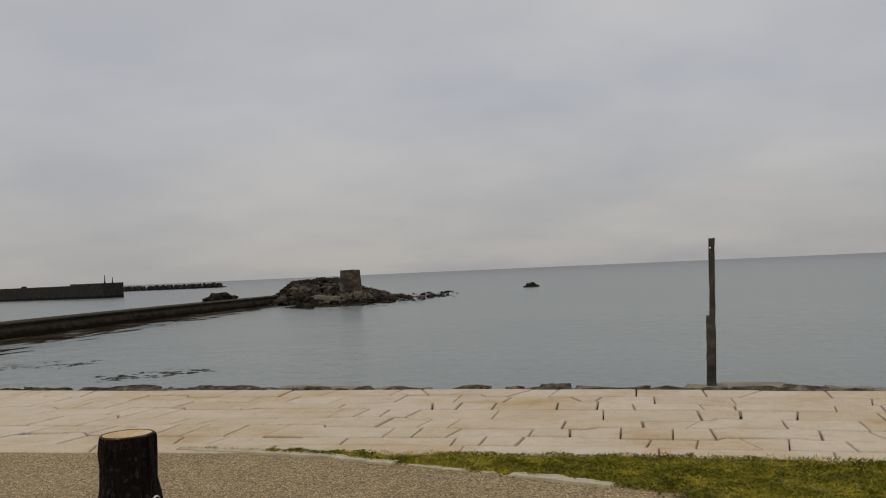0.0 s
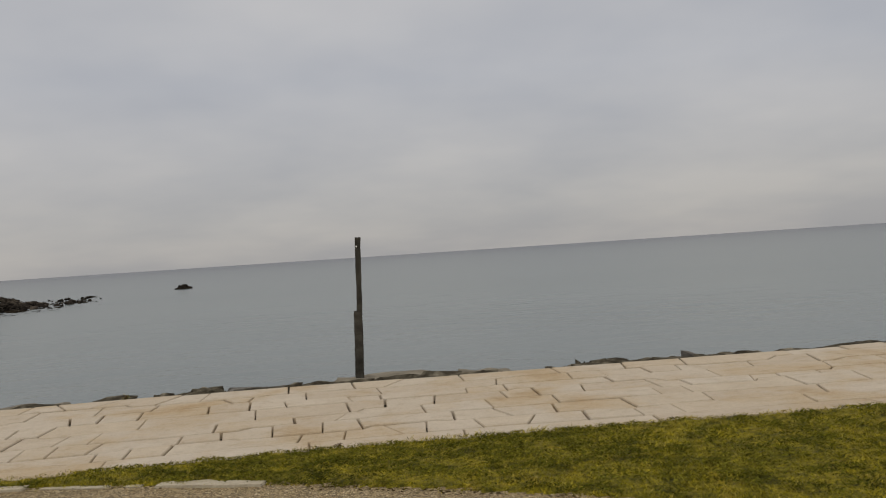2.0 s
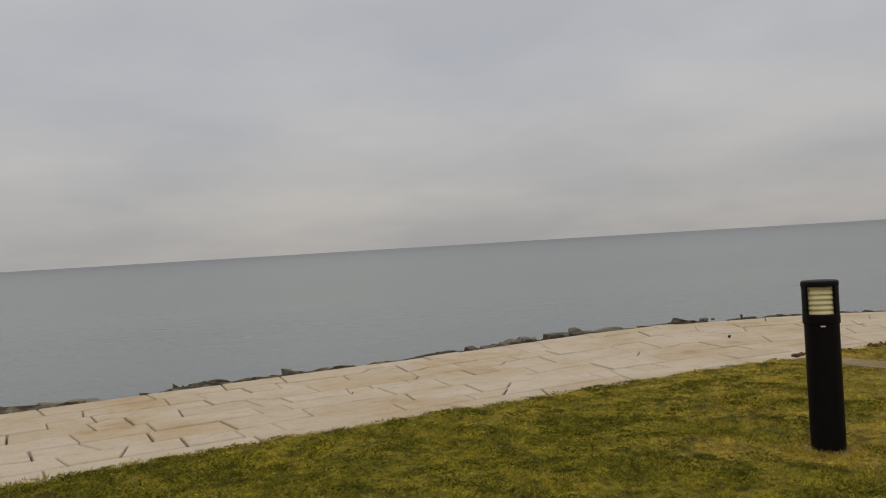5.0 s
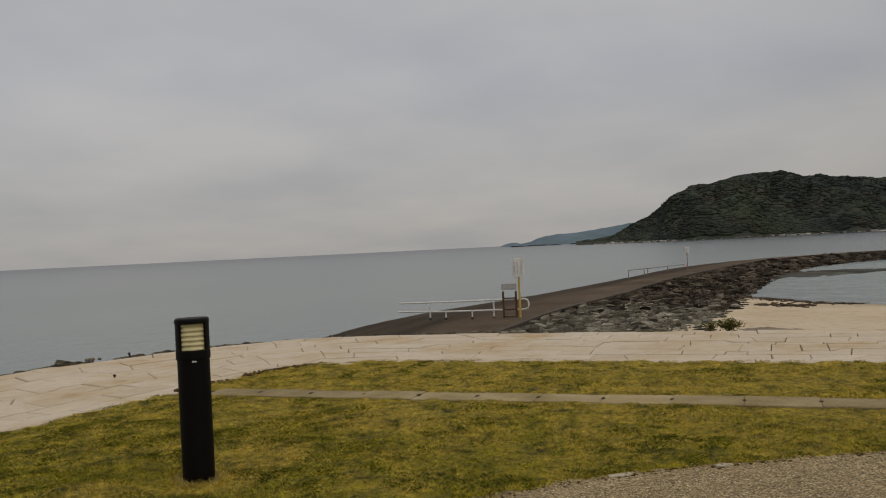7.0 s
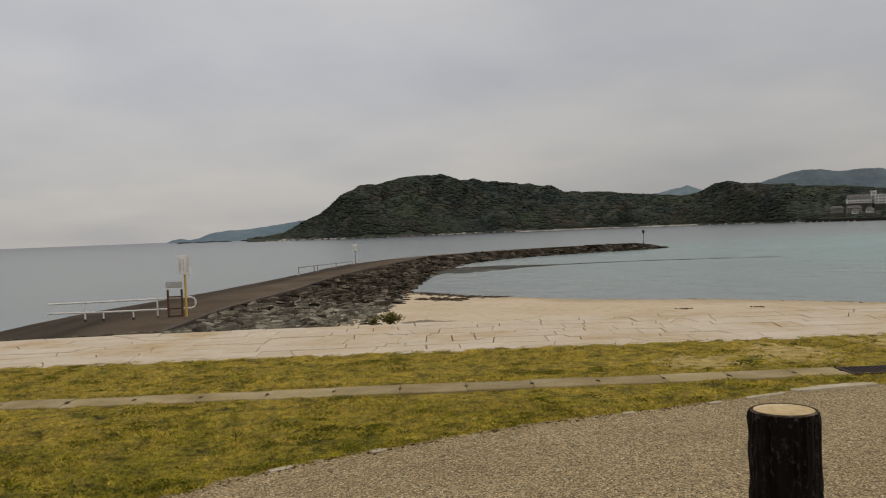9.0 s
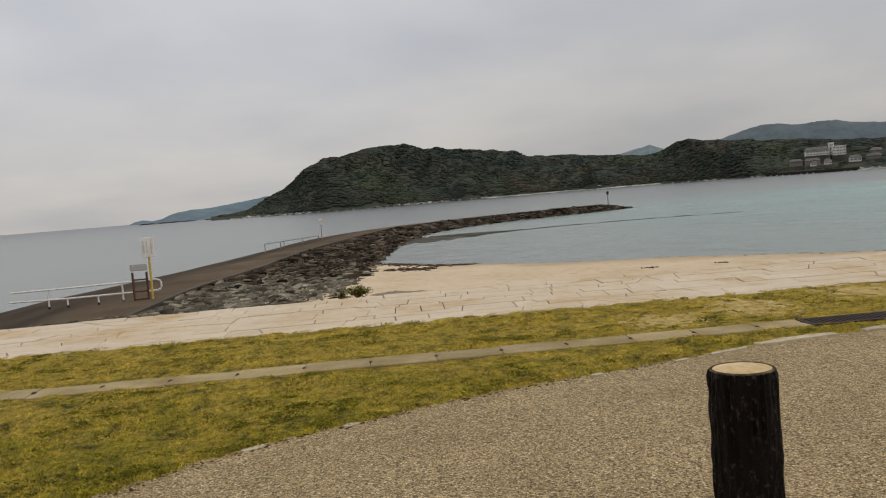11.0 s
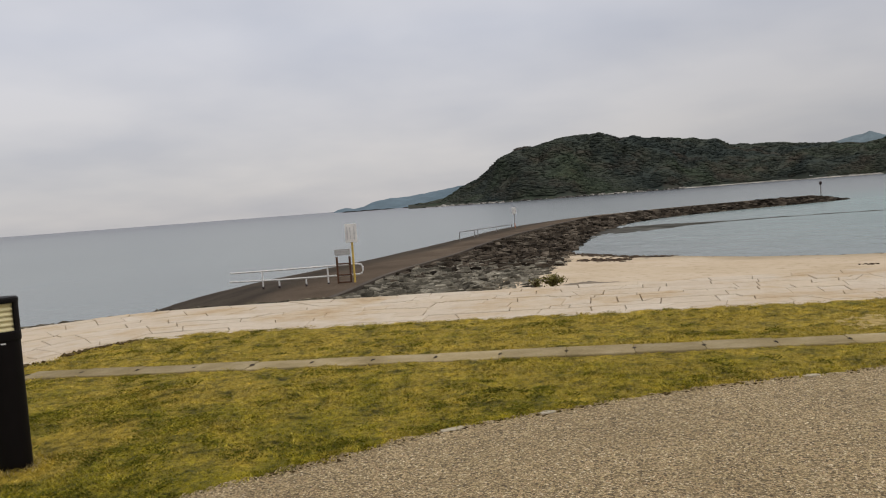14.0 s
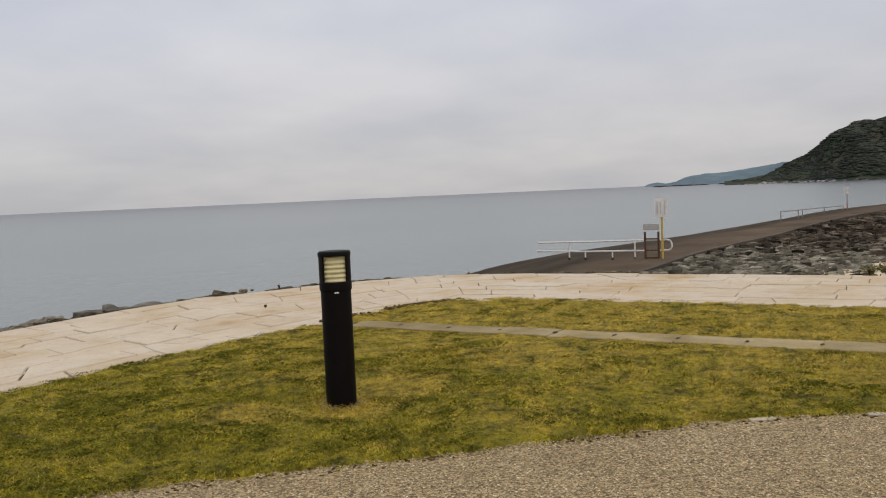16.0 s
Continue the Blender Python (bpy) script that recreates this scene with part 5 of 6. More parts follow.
def build_stone_slope(length):
    """Fitted stones from the deck's edge down to sand and lagoon; the nearest are separate stones."""
    rng = random.Random(17)
    bank = thing("stone_bank", "dark grey fitted-stone bank along the jetty", "stone bank", (0, 0, 0))
    protos = [stone_proto(k) for k in range(14)]
    far, middle = bmesh.new(), bmesh.new()
    s, count = 11.0, 0
    while s < length:
        p, d = along(JET_TOP, s)
        out = np.array([d[1], -d[0]])
        wide = float(np.interp(s, [11, 16, 22, 36, 60, 90, length], [6.2, 6.0, 5.8, 4.8, 4.0, 3.2, 2.6]))
        low = float(np.interp(s, [11, 20, 36, 60], [-1.52, -1.62, -2.0, -2.15]))
        # the bank sinks away under water at the jetty's head
        sink = max(0.0, (s - length + 6) / 6)
        step = 0.29 if s < 30 else 0.38 if s < 50 else 0.5
        w = 0.24
        while w < wide:
            a = rng.choice((rng.uniform(0.08, 0.13), rng.uniform(0.11, 0.18), rng.uniform(0.15, 0.23))) * (1 if s < 30 else 1.15 if s < 50 else 1.4)
            t = w / wide
            q = p + out * (w + rng.uniform(-0.1, 0.1)) + d * rng.uniform(-0.16, 0.16)
            z = -1.16 + (low + 1.16) * t + rng.uniform(-0.06, 0.05) - 0.75 * sink ** 1.5
            size = (a * rng.uniform(1.2, 2.3), a * rng.uniform(0.6, 0.9), a * rng.uniform(0.3, 0.48))
            # most lie with their long side down the slope and towards the beach
            turn = math.atan2(d[1], d[0]) - 0.55 + rng.gauss(0, 0.45)
            if s < 42 and count < 300:
                ob = new("stone", protos[rng.randrange(14)])
                ob.parent = bank
                ob.matrix_basis = Matrix.LocRotScale((q[0], q[1], z), Euler((rng.uniform(-0.25, 0.25), rng.uniform(-0.25, 0.25), turn)), size)
                count += 1
            else:
                split_stone(middle if s < 21 + rng.uniform(-5, 5) + 9 * t else far, (q[0], q[1], z), size, rng, turn)
            w += a * 1.55
        s += step
    tagged(part("mid_rubble", middle, RIPRAP, bank), "more grey fitted stones farther along", kind="stuff")
    tagged(part("outer_rubble", far, WET_STONE, bank), "damp dark rubble of the outer bank", kind="stuff")
    # solid core; its near-black colour paints shade into the gaps between stones
    verts, faces = [], []
    n = 80
    for i in range(n + 1):
        s = 8 + (length - 8) * i / n
        p, d = along(JET_TOP, s)
        out = np.array([d[1], -d[0]])
        wide = float(np.interp(s, [11, 16, 22, 36, 60, 90, length], [6.2, 6.0, 5.8, 4.8, 4.0, 3.2, 2.6])) + 0.3
        low = float(np.interp(s, [11, 20, 36, 60], [-1.6, -1.72, -2.1, -2.25]))
        sink = 0.8 * max(0.0, (s - length + 6) / 6) ** 1.5
        for off, z in ((0.02, -1.2 - sink), (wide, low - 0.07 - sink), (wide + 0.2, -3)):
            q = p + out * off
            verts.append((q[0], q[1], z))
        if i:
            b = 3 * i
            faces += [(b - 3 + k, b - 2 + k, b + 1 + k, b + k) for k in range(2)]
    core = raw_object("core", verts, faces, WET_ROCK, bank)


build_stone_slope(build_jetty())


# ---- railings, signs and beacon on the jetty ----
def build_rail():
    rail = thing("handrail", "white tubular handrail with two bars on the jetty", "railing", (30.2, 0, -1.2))
    for k, (y, h) in enumerate(((8.15, 0.67), (8.98, 0.31), (10.0, 0.30), (10.62, 0.66))):
        bm = bmesh.new()
        tube(bm, [(0, y, 0.0), (0, y, h)], 0.03, 10)
        post = part("post", bm, WHITE, rail)
        bm = bmesh.new()
        box(bm, 0, y, 0.035, 0.075, 0.075, 0.09, 0.01)
        part("foot", bm, RUST, post, "rusted foot of the post")
    top = [(0, 11.85, 0.645), (0, 10, 0.655), (0, 8, 0.685), (0, 7.0, 0.70), (0, 6.88, 0.66), (0, 6.84, 0.58), (0, 6.84, 0.44), (0, 6.88, 0.36), (0, 7.0, 0.32), (0, 8, 0.315), (0, 10, 0.30), (0, 11.9, 0.325)]
    bm = bmesh.new()
    tube(bm, top, 0.032, 10)
    part("bar", bm, WHITE, rail)
    bm = bmesh.new()
    box(bm, 0.0, 10.5, 0.645, 0.03, 0.9, 0.03)
    part("sleeve", bm, GALV, rail, "grey joint sleeve under the upper bar")


def build_notice():
    stand = thing("notice_stand", "brown timber notice stand with a pale faded panel", "notice board", (29.75, 0, -1.2))
    for y in (7.19, 7.66):
        bm = bmesh.new()
        box(bm, 0, y, 0.5, 0.07, 0.065, 1.02, 0.006)
        part("post", bm, BROWN_WOOD, stand)
    for z in (0.10, 0.36, 0.76):
        bm = bmesh.new()
        box(bm, 0.01, 7.425, z, 0.04, 0.42, 0.05, 0.004)
        part("rung", bm, BROWN_WOOD, stand)
    bm = bmesh.new()
    box(bm, 0.03, 7.45, 1.17, 0.03, 0.56, 0.22, 0.004)
    panel = part("panel", bm, PALE_BOARD, stand, "pale weathered panel")
    for k in range(2):
        bm = bmesh.new()
        box(bm, 0.012, 7.45, 1.23 - 0.1 * k, 0.008, 0.5, 0.02)
        part("print_line", bm, INK, panel)


def build_sign(name, label, at, scale, pole_mat, low_mat):
    sign = thing(name, label, "sign", at)
    bm = bmesh.new()
    tube(bm, [(0, 0, 0), (0, 0, 1.55 * scale)], 0.04 * scale, 12)
    pole = part("pole", bm, pole_mat, sign)
    if low_mat:
        bm = bmesh.new()
        tube(bm, [(0, 0, 0.02), (0, 0, 0.55 * scale)], 0.05 * scale, 12)
        part("sleeve", bm, low_mat, pole, "orange painted sleeve")
    bm = bmesh.new()
    box(bm, -0.05 * scale, 0, 1.84 * scale, 0.03, 0.42 * scale, 0.66 * scale, 0.01)
    board = part("board", bm, BOARD, sign, "white board with faded print")
    for dy, w, h in ((-0.12, 0.05, 0.46), (0.02, 0.04, 0.4), (0.13, 0.05, 0.44)):
        bm = bmesh.new()
        box(bm, -0.07 * scale - 0.004, dy * scale, 1.84 * scale, 0.008, w * scale, h * scale)
        part("print_bar", bm, INK, board)


def build_far_rail():
    rail = thing("handrail", "thin grey handrail farther out on the jetty", "railing", (0, 0, -1.25))
    a, b = np.array((59.6, 6.5)), np.array((76, 3.6))
    for k, f in enumerate((0, 0.24, 0.30, 0.65, 1.0)):
        p = a + (b - a) * f
        bm = bmesh.new()
        tube(bm, [(p[0], p[1], 0), (p[0], p[1], 0.58 - 0.24 * f)], 0.03, 8)
        part("post", bm, GALV, rail)
    bm = bmesh.new()
    tube(bm, [(a[0], a[1], 0.58), (b[0], b[1], 0.34)], 0.03, 8)
    part("bar", bm, GALV, rail)


def build_beacon():
    b = thing("beacon", "small beacon post on the jetty's end", "beacon", (114.5, -34.2, -1.2))
    bm = bmesh.new()
    tube(bm, [(0, 0, 0), (0, 0, 1.35)], 0.07, 10)
    part("pole", bm, GALV, b)
    bm = bmesh.new()
    tube(bm, [(0, 0, 1.35), (0, 0, 1.5), (0, 0, 1.72), (0, 0, 1.8)], [0.1, 0.18, 0.18, 0.06], 12)
    part("lantern", bm, RUST, b)


build_rail()
build_notice()
build_sign("warning_sign", "white sign board on a yellow pole", (29.6, 7.02, -1.2), 1.0, YELLOW, None)
build_sign("warning_sign", "small grey sign on an orange-footed pole", (76, 3.3, -1.25), 0.85, GALV, ORANGE)
build_far_rail()
build_beacon()


# ---- promenade edge rocks ----
EDGE_ROCKS = [  # from x, to x, height over the paving, tone
    (-9.9, -9.5, 0.06, 0), (-9.4, -8.65, 0.11, 0), (-8.5, -7.2, 0.07, 0), (-6.65, -5.5, 0.10, 0), (-5.5, -4.2, 0.06, 2), (-4.1, -3.3, 0.05, 2),
    (-2.25, -1.5, 0.13, 0), (-1.5, -0.5, 0.09, 1), (-0.3, 1.0, 0.11, 2), (0.8, 1.2, 0.10, 0), (1.2, 1.9, 0.08, 2), (2.25, 2.9, 0.11, 0), (2.8, 3.5, 0.07, 0),
    (3.95, 4.2, 0.11, 1), (4.25, 4.75, 0.09, 0), (5.4, 6.1, 0.07, 0), (6.15, 6.9, 0.10, 0), (6.84, 7.66, 0.19, 1), (7.95, 9.45, 0.16, 1), (10.2, 10.42, 0.16, 0)]


def build_edge_rocks():
    rng = random.Random(31)
    names = {0: ("dark wet rock wedged at the paving's outer edge", DARK_ROCK), 1: ("grey shore rock at the paving's outer edge", GREY_ROCK),
             2: ("pale flat shore rock at the paving's outer edge", PALE_ROCK)}
    for k, (x0, x1, h, tone) in enumerate(EDGE_ROCKS):
        label, mat = names[tone]
        x = (x0 + x1) / 2
        edge = float(np.interp(x, FAR_EDGE[:, 0], FAR_EDGE[:, 1])) if x < 9.5 else 9.2
        half = (x1 - x0) / 2
        deep = 0.42 if tone != 2 else 0.6
        tall = 0.24
        pieces = []
        bm = bmesh.new()
        rock_mesh(bm, (0, 0, 0), (half * 1.2, deep, tall), k + 60, 4, 0.26 if tone != 2 else 0.16, rng.uniform(-0.08, 0.08), 0.92)
        pieces.append(("boulder", bm))
        # split-off ledges lie on and beside it
        for j in range(6 if x1 - x0 > 0.6 else 2 if x1 - x0 > 0.3 else 0):
            w = half * rng.uniform(0.2, 0.45)
            bm = bmesh.new()
            rock_mesh(bm, (rng.uniform(-0.95, 0.95) * half, rng.uniform(-0.3, 0.25), rng.uniform(-0.07, 0.035)), (w, rng.uniform(0.16, 0.3), tall * rng.uniform(0.75, 1.0)), k * 7 + j, 3, 0.32, rng.uniform(-0.25, 0.25), 0.85)
            pieces.append(("ledge", bm))
        top = max(v.co.z for _, bm in pieces for v in bm.verts)
        back = edge + deep * 0.98 + 0.03
        rock = thing("shore_rock", label, "rock", (x * back / edge, back, 1.43 - (1.43 / edge - h * 0.044) * back - top), "rocks along the promenade edge")
        for name, bm in pieces:
            part(name, bm, mat, rock)
    # rocks round the corner
    for k, (x, y, w) in enumerate(((12.6, 8.35, 0.3), (13.45, 7.35, 0.3), (13.9, 6.75, 0.28), (12.0, 8.75, 0.2))):
        bm = bmesh.new()
        rock_mesh(bm, (0, 0, 0), (w, w * 0.8, 0.26), k + 160, 3, 0.3)
        ob = mesh_object("shore_rock", bm, DARK_ROCK)
        ob.location = (x, y, -0.275)
        tagged(ob, "dark low rock at the corner of the paving", "rock", "rocks along the promenade edge")
    # low broken rubble all along the edge
    bm = bmesh.new()
    for k in range(190):
        s = rng.uniform(22, FAR_LENGTH * 0.62)
        p, d = along(FAR_EDGE, s)
        out = np.array([-d[1], d[0]])
        w = rng.uniform(0.10, 0.34)
        if noise.noise(Vector((s * 0.8, 3, 0))) < -0.15:
            continue
        q = p + out * (0.14 + rng.uniform(0, 0.16))
        rock_mesh(bm, (q[0], q[1], -0.085 + rng.uniform(-0.02, 0.015)), (w, 0.12, 0.085), k + 700, 2, 0.35, math.atan2(d[1], d[0]), 0.7)
    tagged(mesh_object("edge_rubble", bm, DARK_ROCK), "low dark broken rubble along the paving's outer edge", "rubble", kind="stuff")
    # small pale debris
    for k in range(8):
        first = k < 4
        x = rng.uniform(7.25, 7.7) if first else rng.uniform(10.5, 11.0)
        y = 9.72 + rng.uniform(0, 0.15) if first else 9.36 - (x - 10.5) * 0.5 + rng.uniform(0, 0.12)
        bm = bmesh.new()
        s = rng.uniform(0.02, 0.045)
        rock_mesh(bm, (0, 0, 0), (s * 1.4, s, s * 0.7), k + 200, 2, 0.3)
        ob = mesh_object("stone_chip", bm, PALE_ROCK)
        ob.location = (x, y, 0.0 + s * 0.3)
        tagged(ob, "small pale broken stone by the paving's edge", "stone", "stone chips at the edge")
    bm = bmesh.new()
    tube(bm, [(0, 0, -0.2), (0.01, 0.0, 0.02), (0.0, 0.01, 0.055)], [0.018, 0.016, 0.02], 8)
    ob = mesh_object("iron_peg", bm, RUST)
    ob.location = (11.25, 8.95, 0.0)
    tagged(ob, "short rusty iron peg at the edge", "peg")
    bm = bmesh.new()
    rock_mesh(bm, (0, 0, 0.02), (0.022, 0.02, 0.02), 5, 2)
    ob = mesh_object("pebble", bm, DARK_ROCK)
    ob.location = (9.04, 7.4, 0.02)
    tagged(ob, "dark pebble lying on the paving", "pebble")


def build_pole():
    pole = thing("driftwood_post", "weathered grey square timber post, split and stepped", "post", (0.06, 10.33, -0.02))
    rng = random.Random(2)

    def beam(cx, sx, z0, z1, sy):
        bm = bmesh.new()
        n = 14
        rings = []
        for i in range(n + 1):
            z = z0 + (z1 - z0) * i / n
            j = 0.004
            rings.append([bm.verts.new((cx + a * sx / 2 + rng.uniform(-j, j), b * sy / 2 + rng.uniform(-j, j), z + (rng.uniform(-0.012, 0.012) if i == n else 0))) for a, b in
                          ((-1, -0.9), (-0.9, -1), (0.9, -1), (1, -0.9), (1, 0.9), (0.9, 1), (-0.9, 1), (-1, 0.9))])
        for r, q in zip(rings, rings[1:]):
            for k in range(8):
                bm.faces.new((r[k], r[(k + 1) % 8], q[(k + 1) % 8], q[k]))
        bm.faces.new(rings[-1]), bm.faces.new(rings[0])
        return bm

    pole.rotation_euler = (0, radians(2.1), 0)
    part("upper_beam", beam(0.006, 0.066, 0.0, 1.69, 0.07), OLD_WOOD, pole)
    part("lower_beam", beam(-0.015, 0.096, 0.0, 0.80, 0.095), OLD_WOOD, pole, "thicker lower half with a broken top")
    bm = bmesh.new()
    tube(bm, [(-0.012, -0.036, 1.58), (-0.012, -0.052, 1.58)], 0.011, 10)
    part("bolt", bm, WHITE, pole, "pale bolt head")


build_edge_rocks()
build_pole()


# ---- bollard light ----
def build_bollard():
    b = thing("bollard_light", "black cylindrical bollard lamp with a cream louvred window", "bollard light", (5.085, 3.435, 0.012), turn=0)
    face = math.atan2(-0.05 - 3.43, 0.13 - 5.09)
    r = 0.109
    bm = bmesh.new()
    lathe(bm, [(0.0, -0.12), (r * 0.985, -0.12), (r * 0.985, 0.0), (r * 0.985, 0.765), (r * 0.99, 0.78), (0.0, 0.78)], 48)
    part("shaft", bm, BRONZE, b, smooth=True)
    bm = bmesh.new()
    lathe(bm, [(r * 0.6, 0.77), (r * 1.03, 0.772), (r * 1.05, 0.78), (r * 1.05, 0.825), (r * 1.03, 0.835), (r * 0.6, 0.837)], 48)
    part("collar", bm, BRONZE, b)
    # head shell, open towards the path
    bm = bmesh.new()
    g = 0.86
    a0, a1 = face + g, face + 2 * math.pi - g
    lathe(bm, [(r * 1.03, 0.83), (r * 1.03, 1.02), (r * 0.9, 1.02), (r * 0.9, 0.83)], 40, a0, a1)
    for a in (a0, a1):
        v = [bm.verts.new((rr * math.cos(a), rr * math.sin(a), z)) for rr, z in ((r * 1.03, 0.83), (r * 1.03, 1.02), (r * 0.9, 1.02), (r * 0.9, 0.83))]
        bm.faces.new(v)
    part("head_shell", bm, BRONZE, b)
    bm = bmesh.new()
    lathe(bm, [(0.0, 1.015), (r * 1.06, 1.015), (r * 1.07, 1.022), (r * 1.06, 1.04), (r * 0.98, 1.05), (0.0, 1.054)], 48)
    part("cap", bm, BRONZE, b)
    bm = bmesh.new()
    lathe(bm, [(r * 0.8, 0.83), (r * 0.8, 1.018)], 48)
    diffuser = part("diffuser", bm, LENS, b, "cream diffuser behind the louvres", smooth=True)
    for k in range(6):
        z = 0.842 + k * 0.0325
        bm = bmesh.new()
        lathe(bm, [(r * 0.8, z), (r * 0.885, z - 0.006), (r * 0.89, z), (r * 0.8, z + 0.014)], 24, face - g * 1.08, face + g * 1.08)
        part("louvre", bm, LENS, diffuser)
    bm = bmesh.new()
    box(bm, 0, 0, 0, 0.004, 0.03, 0.008)
    tag = part("maker_plate", bm, WHITE, b, "small pale maker's plate")
    tag.matrix_basis = pose(r * 1.0 * math.cos(face + 0.05), r * 1.0 * math.sin(face + 0.05), 0.762, 0, 0, math.degrees(face))


build_bollard()


# ---- cast log posts ----
def build_log_post(at, seed, ring):
    label = "dark cast log post with cream sawn top" + (" and metal loop" if ring else "")
    p = thing("log_post", label, "post", at, "log posts beside the path")
    rng = random.Random(seed)
    r, h = 0.082, 0.973
    bm = bmesh.new()
    sides, n = 72, 60
    rings = []
    o = Vector((seed * 7.0, 0, 0))
    for i in range(n + 1):
        z = -0.05 + (h + 0.048) * i / n
        ring_v = []
        for k in range(sides):
            a = 2 * math.pi * k / sides
            d = Vector((math.cos(a), math.sin(a), 0))
            rib = noise.noise(Vector((d.x * 5, d.y * 5, z * 2.2)) + o) * 0.004 + noise.noise(Vector((d.x * 15, d.y * 15, z * 6)) + o) * 0.005 + noise.noise(Vector((d.x * 30, d.y * 30, z * 18)) + o) * 0.006
            rr = r * (1 + 0.06 * (1 - z / h)) + rib * (0.7 if i == n else 1) - (0.002 if i == n else 0)
            if ring:
                rr += 0.012 * math.exp(-((z - 0.77) / 0.03) ** 2)
            ring_v.append(bm.verts.new((d.x * rr, d.y * rr, z)))
        rings.append(ring_v)
    for a, b in zip(rings, rings[1:]):
        for k in range(sides):
            bm.faces.new((a[k], a[(k + 1) % sides], b[(k + 1) % sides], b[k]))
    part("bark", bm, BARK, p)
    bm = bmesh.new()
    lathe(bm, [(r * 0.86, h - 0.004), (r * 0.89, h + 0.001), (r * 0.95, h + 0.0), (r * 0.985, h - 0.003), (r * 0.9, h - 0.01)], 72)
    part("rim", bm, LOG_RIM, p, "grey bark rim of the sawn top")
    bm = bmesh.new()
    lathe(bm, [(0.0, h + 0.003), (r * 0.6, h + 0.002), (r * 0.89, h - 0.001)], 72)
    part("sawn_top", bm, LOG_END, p, "cream sawn top face")
    if ring:
        bm = bmesh.new()
        c = Vector((0.088, 0.0, 0.76))
        tube(bm, [c + Vector((0.004, 0.021 * math.cos(t), 0.026 * math.sin(t))) for t in np.linspace(-1.2, 3.6, 16)], 0.003, 8)
        loop = part("loop", bm, WHITE, p, "bright bent metal loop")
        loop.rotation_euler = (0, 0, radians(2))


build_log_post((2.13, -1.07, 0.0), 1, False)
build_log_post((-1.71, 2.28, 0.0), 4, True)


# ---- drain slabs, grate, edging ----
def build_drain():
    run = new("drain_line")
    tagged(run, "straight row of weathered concrete drain slabs in the lawn", "drain cover", kind="structure")
    d = Vector((0.041, 1.0, 0)).normalized()
    turn = math.degrees(math.atan2(-d.x, d.y))
    rng = random.Random(6)
    spans = [(0.475 + 0.605 * k, 0.475 + 0.605 * (k + 1)) for k in range(-7, 8)] + [(-4.2, -3.76)] + [(-5.14 - 0.605 * (k + 1), -5.14 - 0.605 * k) for k in range(12)]
    for y0, y1 in spans:
        y = (y0 + y1) / 2
        bm = bmesh.new()
        hy = (y1 - y0 - rng.uniform(0.001, 0.006)) / 2
        # a half-round lifting notch in the middle of each end
        notch = [(0.045 * math.cos(t), 0.018 * math.sin(t)) for t in np.linspace(0, math.pi, 7)]
        c = [rng.uniform(0.004, 0.014) for _ in range(4)]
        outline = [(-0.1975, -hy + c[0]), (-0.1975 + c[0], -hy)] + [(-nx, -hy + ny) for nx, ny in notch] + [(0.1975 - c[1], -hy), (0.1975, -hy + c[1])]
        outline += [(0.1975, hy - c[2]), (0.1975 - c[2], hy)] + [(nx, hy - ny) for nx, ny in notch] + [(-0.1975 + c[3], hy), (-0.1975, hy - c[3])]
        rings = [[bm.verts.new((px * f, py * (1 - (1 - f) * 0.12), pz)) for px, py in outline] for f, pz in ((0.965, 0.02), (1.0, 0.012), (1.0, -0.08))]
        bm.faces.new(rings[0])
        for upper, lower in zip(rings, rings[1:]):
            for i in range(len(outline)):
                bm.faces.new((upper[i], upper[(i + 1) % len(outline)], lower[(i + 1) % len(outline)], lower[i]))
        ob = mesh_object("slab", bm, SLAB, run)
        ob.matrix_basis = pose(7.862 + 0.041 * y, y, 0.002 + rng.uniform(-0.004, 0.004), rng.uniform(-0.4, 0.4), rng.uniform(-0.6, 0.6), turn + rng.uniform(-0.4, 0.4))
        # a dark lump at each joint stands in for the lifting slot's hollow
        bm = bmesh.new()
        rock_mesh(bm, (0, 0, 0), (0.045, 0.021, 0.016), len(run.children) + 20, 2, 0.3)
        plug = mesh_object("soil_plug", bm, SOIL, run, "dark lump standing in for a lifting slot's hollow")
        plug.location = (7.862 + 0.041 * y1, y1, 0.014)
    c = Vector((7.862 - 0.041 * 4.67, -4.67, 0))
    g = thing("drain_grate", "dark rusty iron drain grate set in the slab row", "grate", (c.x, c.y, 0.0), turn=turn)
    for sx, sy, wx, wy in ((-0.17, 0, 0.03, 0.9), (0.17, 0, 0.03, 0.9), (0, -0.44, 0.34, 0.03), (0, 0.44, 0.34, 0.03)):
        bm = bmesh.new()
        box(bm, sx, sy, 0.0, wx, wy, 0.05, 0.003)
        part("frame_bar", bm, RUST, g)
    for k in range(17):
        bm = bmesh.new()
        box(bm, 0, -0.40 + k * 0.05, 0.0, 0.31, 0.018, 0.045)
        part("grate_bar", bm, RUST, g)


